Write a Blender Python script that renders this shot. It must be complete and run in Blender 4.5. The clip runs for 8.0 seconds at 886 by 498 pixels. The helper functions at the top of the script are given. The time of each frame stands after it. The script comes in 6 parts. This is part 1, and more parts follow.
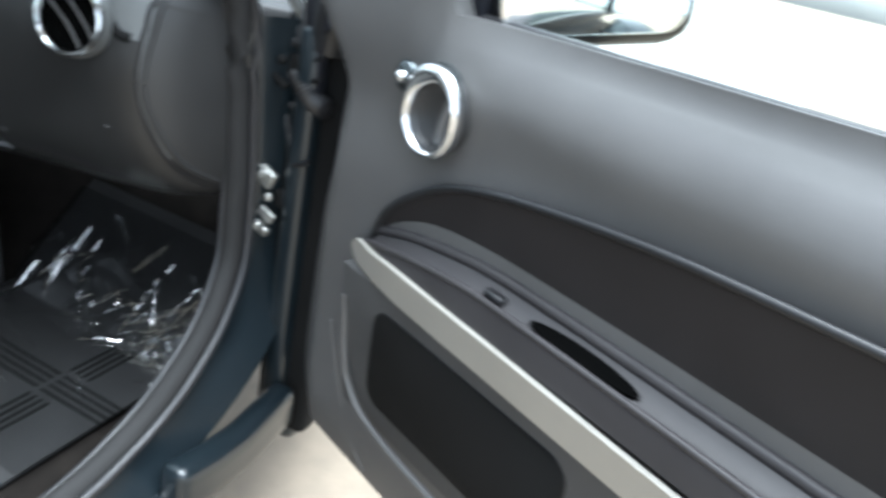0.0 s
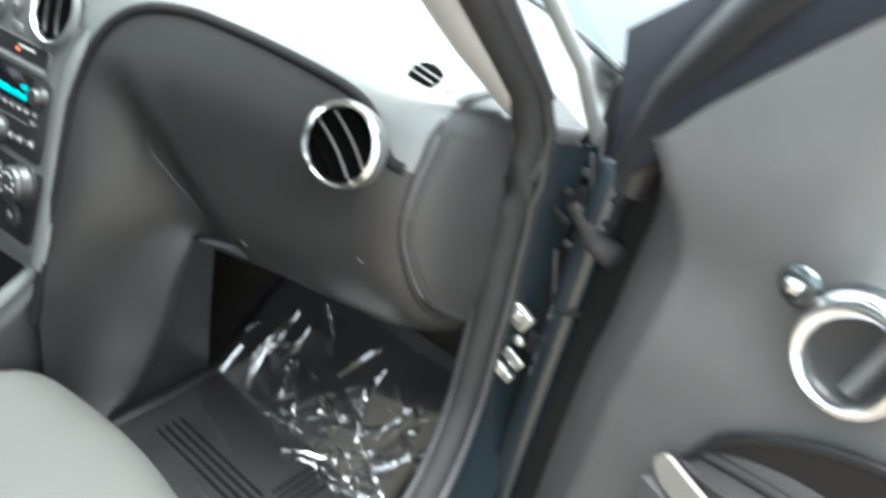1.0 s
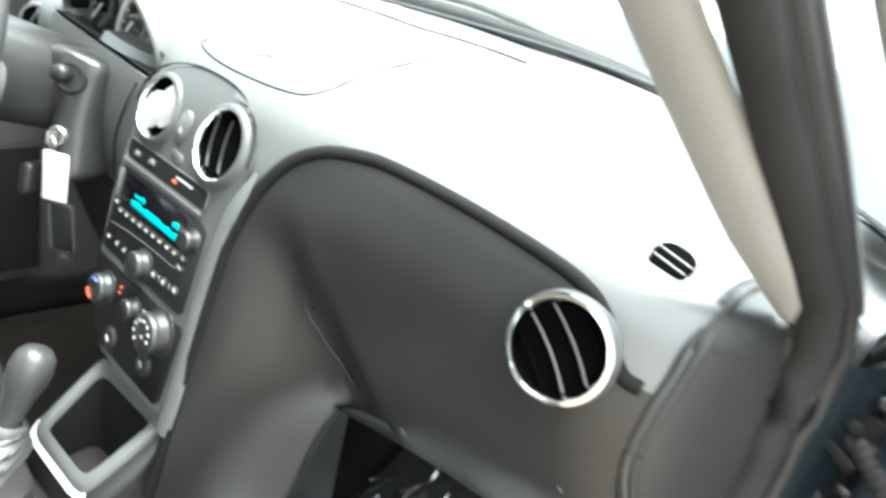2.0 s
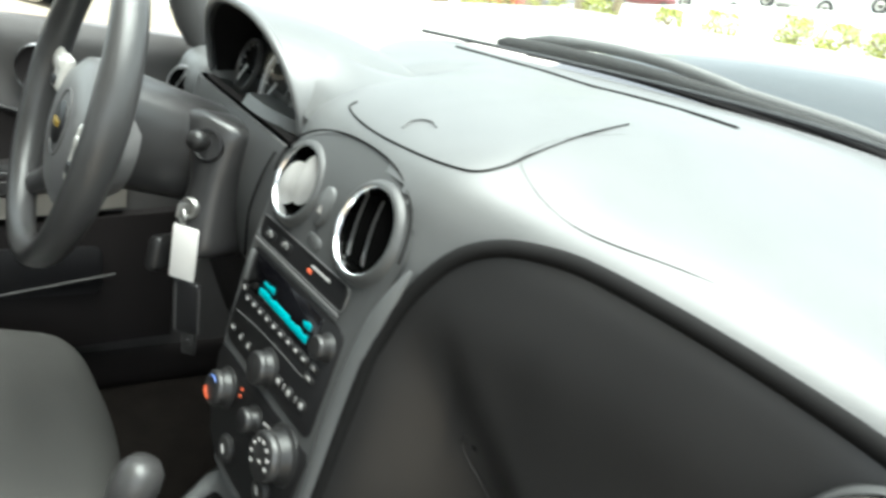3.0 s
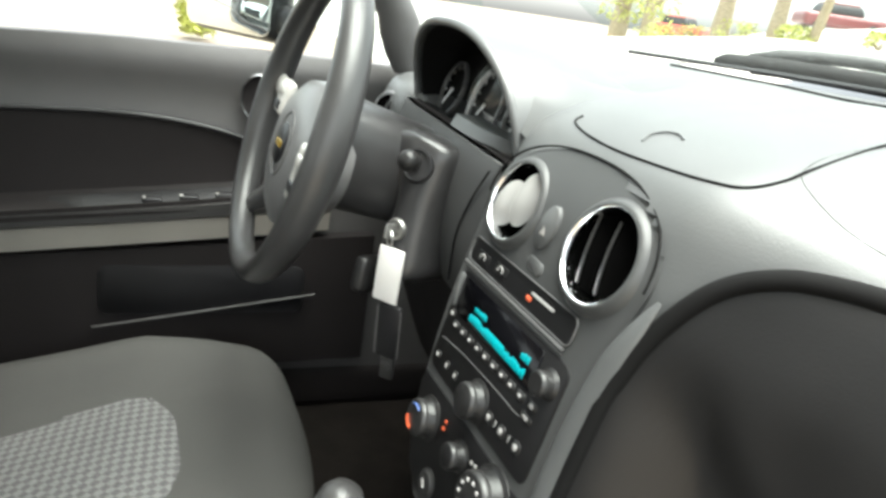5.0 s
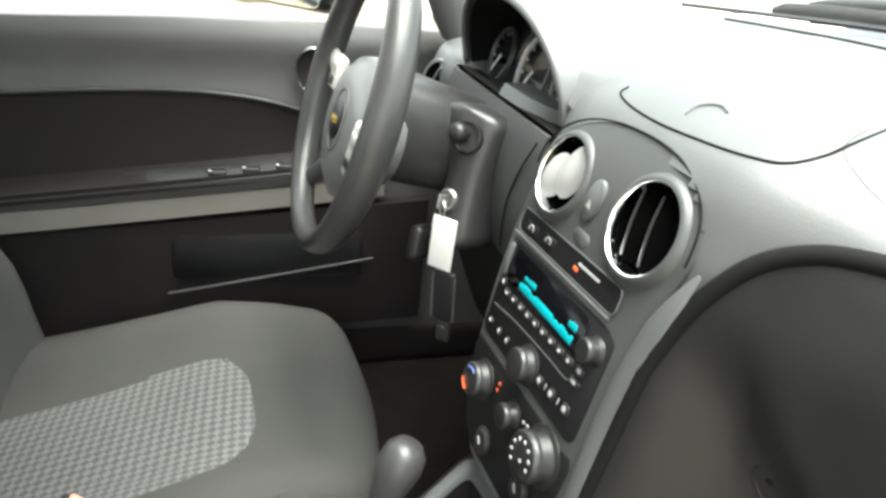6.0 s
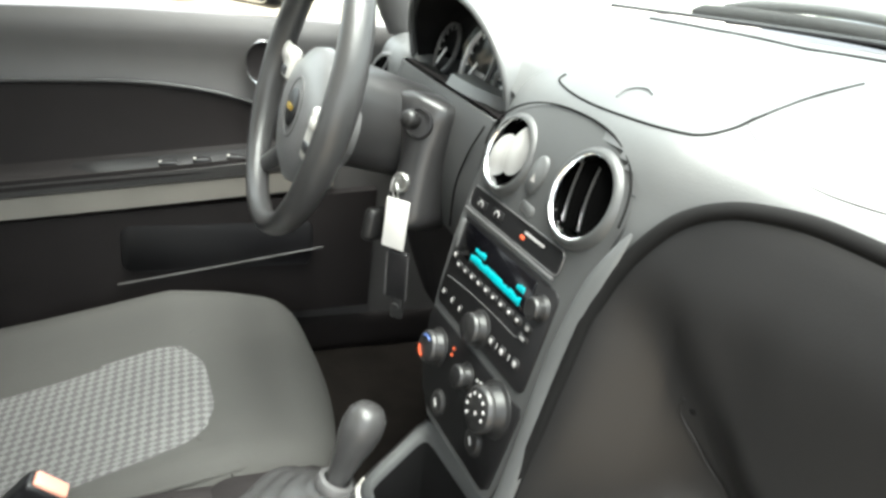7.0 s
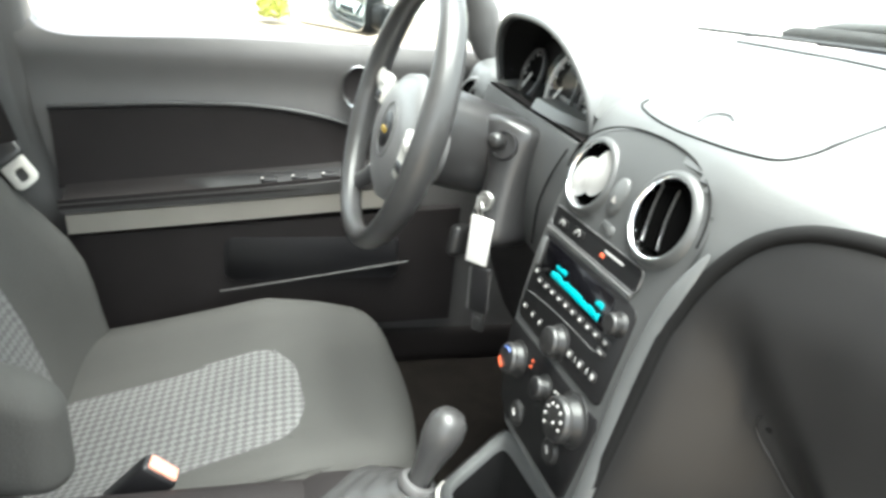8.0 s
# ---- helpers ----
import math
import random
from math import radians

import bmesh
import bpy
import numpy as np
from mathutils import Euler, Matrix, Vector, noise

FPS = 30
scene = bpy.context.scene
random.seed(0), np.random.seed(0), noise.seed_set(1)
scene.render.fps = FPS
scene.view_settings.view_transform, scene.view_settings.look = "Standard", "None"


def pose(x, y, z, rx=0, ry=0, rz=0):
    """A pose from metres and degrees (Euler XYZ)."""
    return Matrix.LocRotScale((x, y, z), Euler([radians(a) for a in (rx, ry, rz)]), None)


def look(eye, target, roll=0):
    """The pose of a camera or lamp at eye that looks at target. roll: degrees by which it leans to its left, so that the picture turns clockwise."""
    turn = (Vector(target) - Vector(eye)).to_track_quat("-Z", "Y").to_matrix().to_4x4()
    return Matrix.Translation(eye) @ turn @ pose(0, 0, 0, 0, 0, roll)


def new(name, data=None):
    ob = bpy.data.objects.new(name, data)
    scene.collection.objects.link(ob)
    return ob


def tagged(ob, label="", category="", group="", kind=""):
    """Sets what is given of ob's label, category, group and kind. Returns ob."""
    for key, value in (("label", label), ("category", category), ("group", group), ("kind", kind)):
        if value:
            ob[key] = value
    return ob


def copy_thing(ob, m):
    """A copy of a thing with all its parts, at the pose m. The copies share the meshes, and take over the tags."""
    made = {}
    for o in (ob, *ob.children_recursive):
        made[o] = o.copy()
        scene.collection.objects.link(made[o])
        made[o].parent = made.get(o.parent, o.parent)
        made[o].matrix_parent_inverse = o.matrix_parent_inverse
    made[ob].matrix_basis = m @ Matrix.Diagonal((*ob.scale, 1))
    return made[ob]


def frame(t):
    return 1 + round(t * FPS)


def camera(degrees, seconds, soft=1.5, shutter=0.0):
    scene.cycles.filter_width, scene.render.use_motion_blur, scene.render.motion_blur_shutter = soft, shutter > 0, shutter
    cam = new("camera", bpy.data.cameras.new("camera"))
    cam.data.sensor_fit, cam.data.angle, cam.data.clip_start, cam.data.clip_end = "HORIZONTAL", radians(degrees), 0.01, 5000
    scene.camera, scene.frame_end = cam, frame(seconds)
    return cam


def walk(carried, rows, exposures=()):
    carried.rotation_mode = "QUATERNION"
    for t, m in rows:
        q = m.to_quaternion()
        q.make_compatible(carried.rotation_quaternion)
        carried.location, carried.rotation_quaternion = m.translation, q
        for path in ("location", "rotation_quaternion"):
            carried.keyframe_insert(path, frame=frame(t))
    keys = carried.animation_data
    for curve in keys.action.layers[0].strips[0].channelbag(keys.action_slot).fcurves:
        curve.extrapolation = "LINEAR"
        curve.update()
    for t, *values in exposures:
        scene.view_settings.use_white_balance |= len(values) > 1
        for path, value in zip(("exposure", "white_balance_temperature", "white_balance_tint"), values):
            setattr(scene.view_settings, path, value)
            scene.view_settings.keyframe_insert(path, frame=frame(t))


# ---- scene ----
cam = camera(66.9, 8.0, soft=3.0, shutter=0.6)
PATH = [
    (0, (1.222, -0.492, 1.153), (0.576, 1.285, 0.25), 13.2),
    (0.5, (1.108, -0.428, 1.166), (0.241, 1.166, 0.186), 14.2),
    (1, (0.916, -0.387, 1.202), (-0.024, 1.124, 0.281), 13.7),
    (1.5, (0.772, -0.395, 1.206), (-0.272, 1.115, 0.412), 13.5),
    (2, (0.69, -0.316, 1.21), (-0.54, 1.053, 0.427), 14.0),
    (3.5, (0.473, -0.247, 1.149), (-1.115, 0.756, 0.46), 11.5),
    (4, (0.461, -0.257, 1.128), (-1.174, 0.643, 0.409), 12.5),
    (5.5, (0.464, -0.268, 1.158), (-1.309, 0.293, 0.421), 6.6),
    (6, (0.482, -0.272, 1.171), (-1.261, 0.234, 0.331), 5.5),
    (6.5, (0.49, -0.285, 1.162), (-1.227, 0.315, 0.331), 7.3),
    (7, (0.534, -0.304, 1.165), (-1.161, 0.376, 0.349), 6.9),
    (7.5, (0.567, -0.324, 1.173), (-1.174, 0.278, 0.394), 5.9),
    (8, (0.569, -0.322, 1.178), (-1.21, 0.136, 0.389), 5.4),
]
walk(cam, [(t, look(eye, target, roll)) for t, eye, target, roll in PATH],
     [(0, 2.4, 5600, 3), (0.6, 3.0, 5900, 2), (1, 3.3, 6000, 1), (2, 3.42, 6200, 1), (3.5, 1.9, 6400, 2), (4, 2.05, 6500, 3), (5.5, 2.55, 6550, 4), (6.5, 2.75, 6550, 4), (7.5, 3.0, 6450, 4), (8, 3.17, 6400, 4)])

# ---------------------------------------------------------------- light
world = bpy.data.worlds.new("world")
scene.world = world
world.use_nodes = True
wn = world.node_tree.nodes
sky = wn.new("ShaderNodeTexSky")
sky.sky_type, sky.sun_disc = "NISHITA", False
sky.sun_elevation, sky.sun_rotation = radians(80), radians(73)
sky.air_density, sky.dust_density = 1.0, 3.0
haze = wn.new("ShaderNodeHueSaturation")
haze.inputs["Saturation"].default_value = 0.18
world.node_tree.links.new(sky.outputs[0], haze.inputs["Color"])
world.node_tree.links.new(haze.outputs[0], wn["Background"].inputs[0])
wn["Background"].inputs[1].default_value = 0.15

sun = new("sun", bpy.data.lights.new("sun", "SUN"))
sun.data.energy, sun.data.angle, sun.data.color = 2.6, radians(60), (1.0, 0.97, 0.93)
sun.matrix_world = look((0, 0, 0), (-0.16, -0.05, -0.986))


# ---------------------------------------------------------------- materials
def mat(name, color, rough=0.5, metal=0.0, grain=0.0, size=900.0, vary=0.12, patch=14.0, coat=0.0, spec=0.5):
    """A surface with a fine grain as bump and a slow change of tone and gloss."""
    m = bpy.data.materials.new(name)
    m.use_nodes = True
    n, l = m.node_tree.nodes, m.node_tree.links
    b = n["Principled BSDF"]
    b.inputs["Metallic"].default_value = metal
    b.inputs["Coat Weight"].default_value = coat
    b.inputs["Specular IOR Level"].default_value = spec
    co = n.new("ShaderNodeTexCoord")
    big = n.new("ShaderNodeTexNoise")
    big.inputs["Scale"].default_value, big.inputs["Detail"].default_value = patch, 5
    l.new(co.outputs["Object"], big.inputs["Vector"])
    ramp = n.new("ShaderNodeValToRGB")
    ramp.color_ramp.elements[0].position, ramp.color_ramp.elements[1].position = 0.3, 0.72
    ramp.color_ramp.elements[0].color = (*[c * (1 - vary) for c in color], 1)
    ramp.color_ramp.elements[1].color = (*[min(1, c * (1 + vary)) for c in color], 1)
    l.new(big.outputs["Fac"], ramp.inputs["Fac"])
    l.new(ramp.outputs["Color"], b.inputs["Base Color"])
    mr = n.new("ShaderNodeMapRange")
    mr.inputs["To Min"].default_value, mr.inputs["To Max"].default_value = max(0.02, rough * 0.85), min(1, rough * 1.15)
    l.new(big.outputs["Fac"], mr.inputs["Value"])
    l.new(mr.outputs["Result"], b.inputs["Roughness"])
    if grain:
        fine = n.new("ShaderNodeTexNoise")
        fine.inputs["Scale"].default_value, fine.inputs["Detail"].default_value = size, 3
        l.new(co.outputs["Object"], fine.inputs["Vector"])
        bump = n.new("ShaderNodeBump")
        bump.inputs["Strength"].default_value, bump.inputs["Distance"].default_value = grain, 0.001
        l.new(fine.outputs["Fac"], bump.inputs["Height"])
        l.new(bump.outputs["Normal"], b.inputs["Normal"])
    return m


def weave(name, dark, light, pitch, flat=(1, 1, 0), turn=(0, 0, 45)):
    """A woven cloth of small diamonds."""
    m = mat(name, light, 0.9, vary=0.08)
    n, l = m.node_tree.nodes, m.node_tree.links
    b = n["Principled BSDF"]
    co = n.new("ShaderNodeTexCoord")
    mp = n.new("ShaderNodeMapping")
    sq = n.new("ShaderNodeMapping")
    sq.inputs["Scale"].default_value = flat
    mp.inputs["Rotation"].default_value = [radians(a) for a in turn]
    l.new(co.outputs["Object"], sq.inputs["Vector"])
    l.new(sq.outputs["Vector"], mp.inputs["Vector"])
    ch = n.new("ShaderNodeTexChecker")
    ch.inputs["Scale"].default_value = 1 / pitch
    ch.inputs["Color1"].default_value, ch.inputs["Color2"].default_value = (*dark, 1), (*light, 1)
    l.new(mp.outputs["Vector"], ch.inputs["Vector"])
    no = n.new("ShaderNodeTexNoise")
    no.inputs["Scale"].default_value = 260
    l.new(co.outputs["Object"], no.inputs["Vector"])
    mx = n.new("ShaderNodeMixRGB")
    mx.blend_type = "MULTIPLY"
    mx.inputs[0].default_value = 0.7
    l.new(ch.outputs["Color"], mx.inputs[1])
    l.new(no.outputs["Color"], mx.inputs[2])
    hs = n.new("ShaderNodeHueSaturation")
    hs.inputs["Saturation"].default_value, hs.inputs["Value"].default_value = 0.12, 1.45
    l.new(mx.outputs[0], hs.inputs["Color"])
    l.new(hs.outputs[0], b.inputs["Base Color"])
    bp = n.new("ShaderNodeBump")
    bp.inputs["Strength"].default_value, bp.inputs["Distance"].default_value = 0.7, 0.002
    l.new(ch.outputs["Fac"], bp.inputs["Height"])
    l.new(bp.outputs["Normal"], b.inputs["Normal"])
    return m


def glass(name, tint, gloss=0.02, sheen=0.05):
    """Thin glass: clear, with a slight mirror gloss."""
    m = bpy.data.materials.new(name)
    m.use_nodes = True
    n, l = m.node_tree.nodes, m.node_tree.links
    n.remove(n["Principled BSDF"])
    tr, gl, mx = n.new("ShaderNodeBsdfTransparent"), n.new("ShaderNodeBsdfGlossy"), n.new("ShaderNodeMixShader")
    tr.inputs[0].default_value = (*tint, 1)
    gl.inputs["Roughness"].default_value = gloss
    mx.inputs[0].default_value = sheen
    l.new(tr.outputs[0], mx.inputs[1])
    l.new(gl.outputs[0], mx.inputs[2])
    l.new(mx.outputs[0], n["Material Output"].inputs[0])
    return m


def veiled(name, clean):
    """Thin glass with a pale diffuse veil that stands for glare."""
    m = clean.copy()
    m.name = name
    n, l = m.node_tree.nodes, m.node_tree.links
    veil, mx, no, mr = n.new("ShaderNodeBsdfDiffuse"), n.new("ShaderNodeMixShader"), n.new("ShaderNodeTexNoise"), n.new("ShaderNodeMapRange")
    veil.inputs[0].default_value = (0.8, 0.8, 0.78, 1)
    no.inputs["Scale"].default_value = 6
    mr.inputs["To Min"].default_value, mr.inputs["To Max"].default_value = 0.07, 0.13
    l.new(no.outputs["Fac"], mr.inputs["Value"])
    out = n["Material Output"]
    l.new(mr.outputs["Result"], mx.inputs[0])
    l.new(out.inputs[0].links[0].from_socket, mx.inputs[1])
    l.new(veil.outputs[0], mx.inputs[2])
    l.new(mx.outputs[0], out.inputs[0])
    return m


def glow(name, color, strength):
    m = mat(name, color, 0.4)
    b = m.node_tree.nodes["Principled BSDF"]
    b.inputs["Emission Color"].default_value, b.inputs["Emission Strength"].default_value = (*color, 1), strength
    return m


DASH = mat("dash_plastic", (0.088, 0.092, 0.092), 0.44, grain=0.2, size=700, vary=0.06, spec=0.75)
# far darker than the pad: low cabin shade is put into this colour
GLOVE_DIM = mat("dimmed_glovebox_plastic", (0.0110, 0.0109, 0.0109), 0.40, grain=0.15, size=700, vary=0.1, spec=0.46)
TRIM = mat("door_trim_plastic", (0.082, 0.080, 0.079), 0.48, grain=0.3, size=700, vary=0.07)
LOWER = mat("lower_trim_plastic", (0.055, 0.054, 0.054), 0.6, grain=0.3, size=700, vary=0.1, spec=0.3)
TRIM_DARK = mat("dark_trim_plastic", (0.0175, 0.0155, 0.0155), 0.6, grain=0.3, size=700, vary=0.1, spec=0.2)
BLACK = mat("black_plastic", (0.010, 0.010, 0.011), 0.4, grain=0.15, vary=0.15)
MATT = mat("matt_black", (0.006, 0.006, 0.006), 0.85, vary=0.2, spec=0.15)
PANEL = mat("satin_black_panel", (0.010, 0.010, 0.0105), 0.42, grain=0.1, vary=0.1, spec=0.2)
STACK = mat("stack_plastic", (0.056, 0.058, 0.058), 0.42, grain=0.12, size=700, vary=0.06, spec=0.6)
# pale base colour paints the windshield's reflection onto the blades
GLARE_LOUVRE = mat("glare_louvre", (0.30, 0.30, 0.29), 0.35, vary=0.05)
SCREEN = mat("display_black", (0.003, 0.003, 0.004), 0.15, vary=0.05, spec=0.3)
DULL = mat("dull_knob_ring", (0.05, 0.05, 0.05), 0.3, 0.4, vary=0.1)
BLUE = mat("blue_print", (0.08, 0.14, 0.36), 0.4)
BEZEL = mat("grey_bezel", (0.08, 0.083, 0.083), 0.46, grain=0.15, vary=0.06)
# chrome with the dark reflection of the door painted into its colour
DARK_REFLECT = mat("chrome_dark_reflection", (0.10, 0.115, 0.12), 0.18, 0.85, vary=0.1)
CHROME = mat("chrome", (0.85, 0.86, 0.87), 0.13, 1.0, vary=0.04)
SATIN = mat("satin_silver", (0.62, 0.61, 0.57), 0.34, 0.35, grain=0.05, vary=0.04)
RING = mat("dull_silver", (0.2, 0.2, 0.2), 0.4, 0.6, vary=0.06)
STRIP = mat("champagne_strip", (0.30, 0.285, 0.255), 0.42, 0.15, grain=0.1, vary=0.06)
STEEL = mat("bare_steel", (0.5, 0.5, 0.48), 0.35, 0.9, vary=0.25, patch=60)
PILLAR = mat("pillar_cloth", (0.26, 0.25, 0.238), 0.85, grain=0.4, size=500, vary=0.05)
CLOTH = mat("seat_cloth", (0.053, 0.053, 0.0495), 0.95, grain=0.8, size=420, vary=0.06, patch=22)
WEAVE = weave("seat_weave", (0.080, 0.080, 0.073), (0.150, 0.150, 0.139), 0.0098)
WEAVE_UP = weave("backrest_weave", (0.088, 0.088, 0.081), (0.142, 0.142, 0.131), 0.0098, (1, 0, 1), (0, 45, 0))
CARPET = mat("carpet", (0.0100, 0.0084, 0.0073), 1.0, grain=1.0, size=260, vary=0.3, patch=30, spec=0.1)
RUBBER = mat("seal_rubber", (0.02, 0.02, 0.022), 0.45, vary=0.15)
FRAME = mat("dark_blue_frame", (0.014, 0.015, 0.020), 0.65, grain=0.2, vary=0.12, spec=0.2)
# pale tone paints in the sky's reflection on the frame's glossy paint
SKY_FLANGE = mat("sky_sheen_flange", (0.17, 0.18, 0.18), 0.35, 0.1, vary=0.1)
# lighter copy of the concrete, so the lot reads as overexposed
BLOWN_LOT = mat("blown_out_lot", (0.40, 0.39, 0.36), 0.9, grain=0.5, size=100, vary=0.12, patch=2)
SEAL = mat("grey_seal", (0.021, 0.0205, 0.0205), 0.75, grain=0.3, vary=0.15, spec=0.2)
MATRUB = mat("mat_rubber", (0.0185, 0.0185, 0.019), 0.65, grain=0.4, size=300, vary=0.25, spec=0.35)
PAINT = mat("teal_car_paint", (0.007, 0.0115, 0.015), 0.32, 0.1, coat=0.3, vary=0.08)
LEATHER = mat("wheel_leather", (0.044, 0.044, 0.044), 0.30, grain=0.35, size=600, vary=0.12)
HUB = mat("hub_plastic", (0.135, 0.135, 0.135), 0.34, grain=0.2, vary=0.08, spec=0.7)
WHITE = mat("white_card", (0.8, 0.79, 0.76), 0.6, vary=0.05)
# near-black without gloss: the shade of deep openings as a colour
SHADE_BLACK = mat("shade_black", (0.002, 0.002, 0.002), 1.0, spec=0.0)
ORANGE = mat("orange_button", (0.85, 0.38, 0.28), 0.4, vary=0.06)
GOLD = mat("gold_badge", (0.75, 0.52, 0.12), 0.25, 0.7, vary=0.06)
HEAD = mat("headliner", (0.55, 0.54, 0.5), 0.95, grain=0.5, size=300, vary=0.04)
CONC = mat("concrete", (0.20, 0.163, 0.122), 0.9, grain=0.6, size=120, vary=0.18, patch=9)
LCD = glow("teal_display", (0.0, 0.36, 0.40), 0.026)
PRINT = mat("grey_print", (0.42, 0.42, 0.41), 0.5)
KNOB = mat("knob_plastic", (0.016, 0.016, 0.016), 0.34, grain=0.15, vary=0.1, spec=0.4)
ARM = mat("armrest_plastic", (0.034, 0.0315, 0.0325), 0.42, grain=0.3, size=700, vary=0.1, spec=0.28)
COLUMN = mat("column_plastic", (0.030, 0.030, 0.0305), 0.30, grain=0.2, vary=0.08, spec=0.6)
# dash plastic again, darkened because the end lies in shade
DASH_DIM = mat("dimmed_dash_plastic", (0.018, 0.018, 0.0183), 0.5, grain=0.2, size=700, vary=0.07)
LAMP = glow("red_lamp", (0.55, 0.10, 0.04), 0.03)
NEEDLE = mat("gauge_print", (0.75, 0.76, 0.75), 0.4)
GLASS = glass("window_glass", (0.86, 0.92, 0.9))
# white diffuse share pales the view through the glass like glare
VEILED = veiled("veiled_windshield", GLASS)
CLEAR = glass("gauge_lens", (0.9, 0.9, 0.9))
# copy of the film with a stronger mirror share, for streaks of glint
GLINT = glass("film_glint", (0.8, 0.82, 0.84), 0.12, 0.6)
FILM = glass("plastic_film", (0.95, 0.955, 0.96), 0.05, 0.2)
REAR_GLASS = glass("rear_glass", (0.85, 0.87, 0.86))
MIRROR = mat("mirror_glass", (0.9, 0.92, 0.92), 0.02, 1.0, vary=0.01)


# ---------------------------------------------------------------- builders
PLACE = {}


def thing(name, at, label, category, group="", kind=""):
    """An empty at the base of a thing; its parts are built in world places."""
    ob = new(name)
    ob.location = at
    ob.empty_display_size = 0.05
    PLACE[ob] = Matrix.Translation(at)
    return tagged(ob, label, category, group, kind)


def mesh_of(name, bm, material, smooth=True, angle=50):
    bmesh.ops.recalc_face_normals(bm, faces=bm.faces)
    me = bpy.data.meshes.new(name)
    for f in bm.faces:
        f.smooth = smooth
    if smooth:
        for e in bm.edges:
            if len(e.link_faces) == 2 and e.calc_face_angle(0) > radians(angle):
                e.smooth = False
    bm.to_mesh(me)
    bm.free()
    me.materials.append(material)
    return me


def part(name, bm, material, parent, label="", smooth=True, angle=50):
    ob = new(name, mesh_of(name, bm, material, smooth, angle))
    ob.parent = parent
    ob.matrix_parent_inverse = PLACE.get(parent, Matrix()).inverted()
    return tagged(ob, label)


def setting(name, bm, material, label, category, smooth=True, angle=50):
    return tagged(new(name, mesh_of(name, bm, material, smooth, angle)), label, category, "", "structure")


def B():
    return bmesh.new()


def grid(bm, f, nu, nv, close_u=False):
    """A sheet of f(u, v), u and v from 0 to 1."""
    vs = [[bm.verts.new(f(i / nu, j / nv)) for j in range(nv + 1)] for i in range(nu if close_u else nu + 1)]
    for i in range(nu):
        a, b = vs[i], vs[(i + 1) % len(vs)]
        for j in range(nv):
            bm.faces.new((a[j], b[j], b[j + 1], a[j + 1]))
    return vs


def slab(bm, f, nu, nv, depth):
    """A sheet f(u, v) with thickness along the vector depth."""
    d = Vector(depth)
    a = grid(bm, f, nu, nv)
    b = grid(bm, lambda u, v: Vector(f(u, v)) + d, nu, nv)
    for i in range(nu):
        for j in (0, nv):
            bm.faces.new((a[i][j], a[i + 1][j], b[i + 1][j], b[i][j]))
    for j in range(nv):
        for i in (0, nu):
            bm.faces.new((a[i][j], a[i][j + 1], b[i][j + 1], b[i][j]))
    return bm


def rbox(bm, c, size, r=0.005, n=3, fn=None, m=None, k=2):
    """A box with rounded edges of radius r; fn moves its points, m lays it into the world."""
    h = [s / 2 for s in size]
    r = min(r, *[x * 0.999 for x in h])
    lines = []
    for x in h:
        e = [-x + r * (1 - math.cos(i * math.pi / 2 / k)) for i in range(k)]
        e = [-x + r * (1 - math.cos(i / k * math.pi / 4)) * 1.0 if i < 0 else v for i, v in enumerate(e)]
        mid = [-(x - r) + 2 * (x - r) * i / n for i in range(n + 1)]
        lines.append(e + mid + [-v for v in reversed(e)])
    done = {}
    cc = Vector(c)

    def v(i, j, l):
        if (i, j, l) not in done:
            p = Vector((lines[0][i], lines[1][j], lines[2][l]))
            q = Vector([max(-(x - r), min(x - r, y)) for x, y in zip(h, p)])
            d = p - q
            if d.length > 1e-9:
                w = q + d.normalized() * r
                p = w
            if fn:
                p = Vector(fn(p))
            p = (m @ (p + cc)) if m else p + cc
            done[i, j, l] = bm.verts.new(p)
        return done[i, j, l]

    N = [len(x) - 1 for x in lines]
    for ax in range(3):
        a, b = (ax + 1) % 3, (ax + 2) % 3
        for end in (0, N[ax]):
            for i in range(N[a]):
                for j in range(N[b]):
                    ids = []
                    for di, dj in ((0, 0), (1, 0), (1, 1), (0, 1)):
                        t = [0, 0, 0]
                        t[ax], t[a], t[b] = end, i + di, j + dj
                        ids.append(v(*t))
                    bm.faces.new(ids)
    return bm


def axes(at, z, x=(1, 0, 0)):
    """A pose at a place whose z points along z and whose x lies near x."""
    z = Vector(z).normalized()
    y = z.cross(Vector(x)).normalized()
    x = y.cross(z)
    return Matrix(((x[0], y[0], z[0], at[0]), (x[1], y[1], z[1], at[1]), (x[2], y[2], z[2], at[2]), (0, 0, 0, 1)))


def lathe(bm, prof, m, n=32, a0=0, a1=360):
    """The profile [(radius, height)...] turned round the z of m."""
    full = abs(a1 - a0) >= 360
    def f(u, v):
        a = radians(a0 + (a1 - a0) * u)
        k = v * (len(prof) - 1)
        r, z = prof[int(round(k))]
        return m @ Vector((r * math.cos(a), r * math.sin(a), z))
    grid(bm, f, n, len(prof) - 1, full)
    bmesh.ops.remove_doubles(bm, verts=bm.verts, dist=1e-6)
    return bm


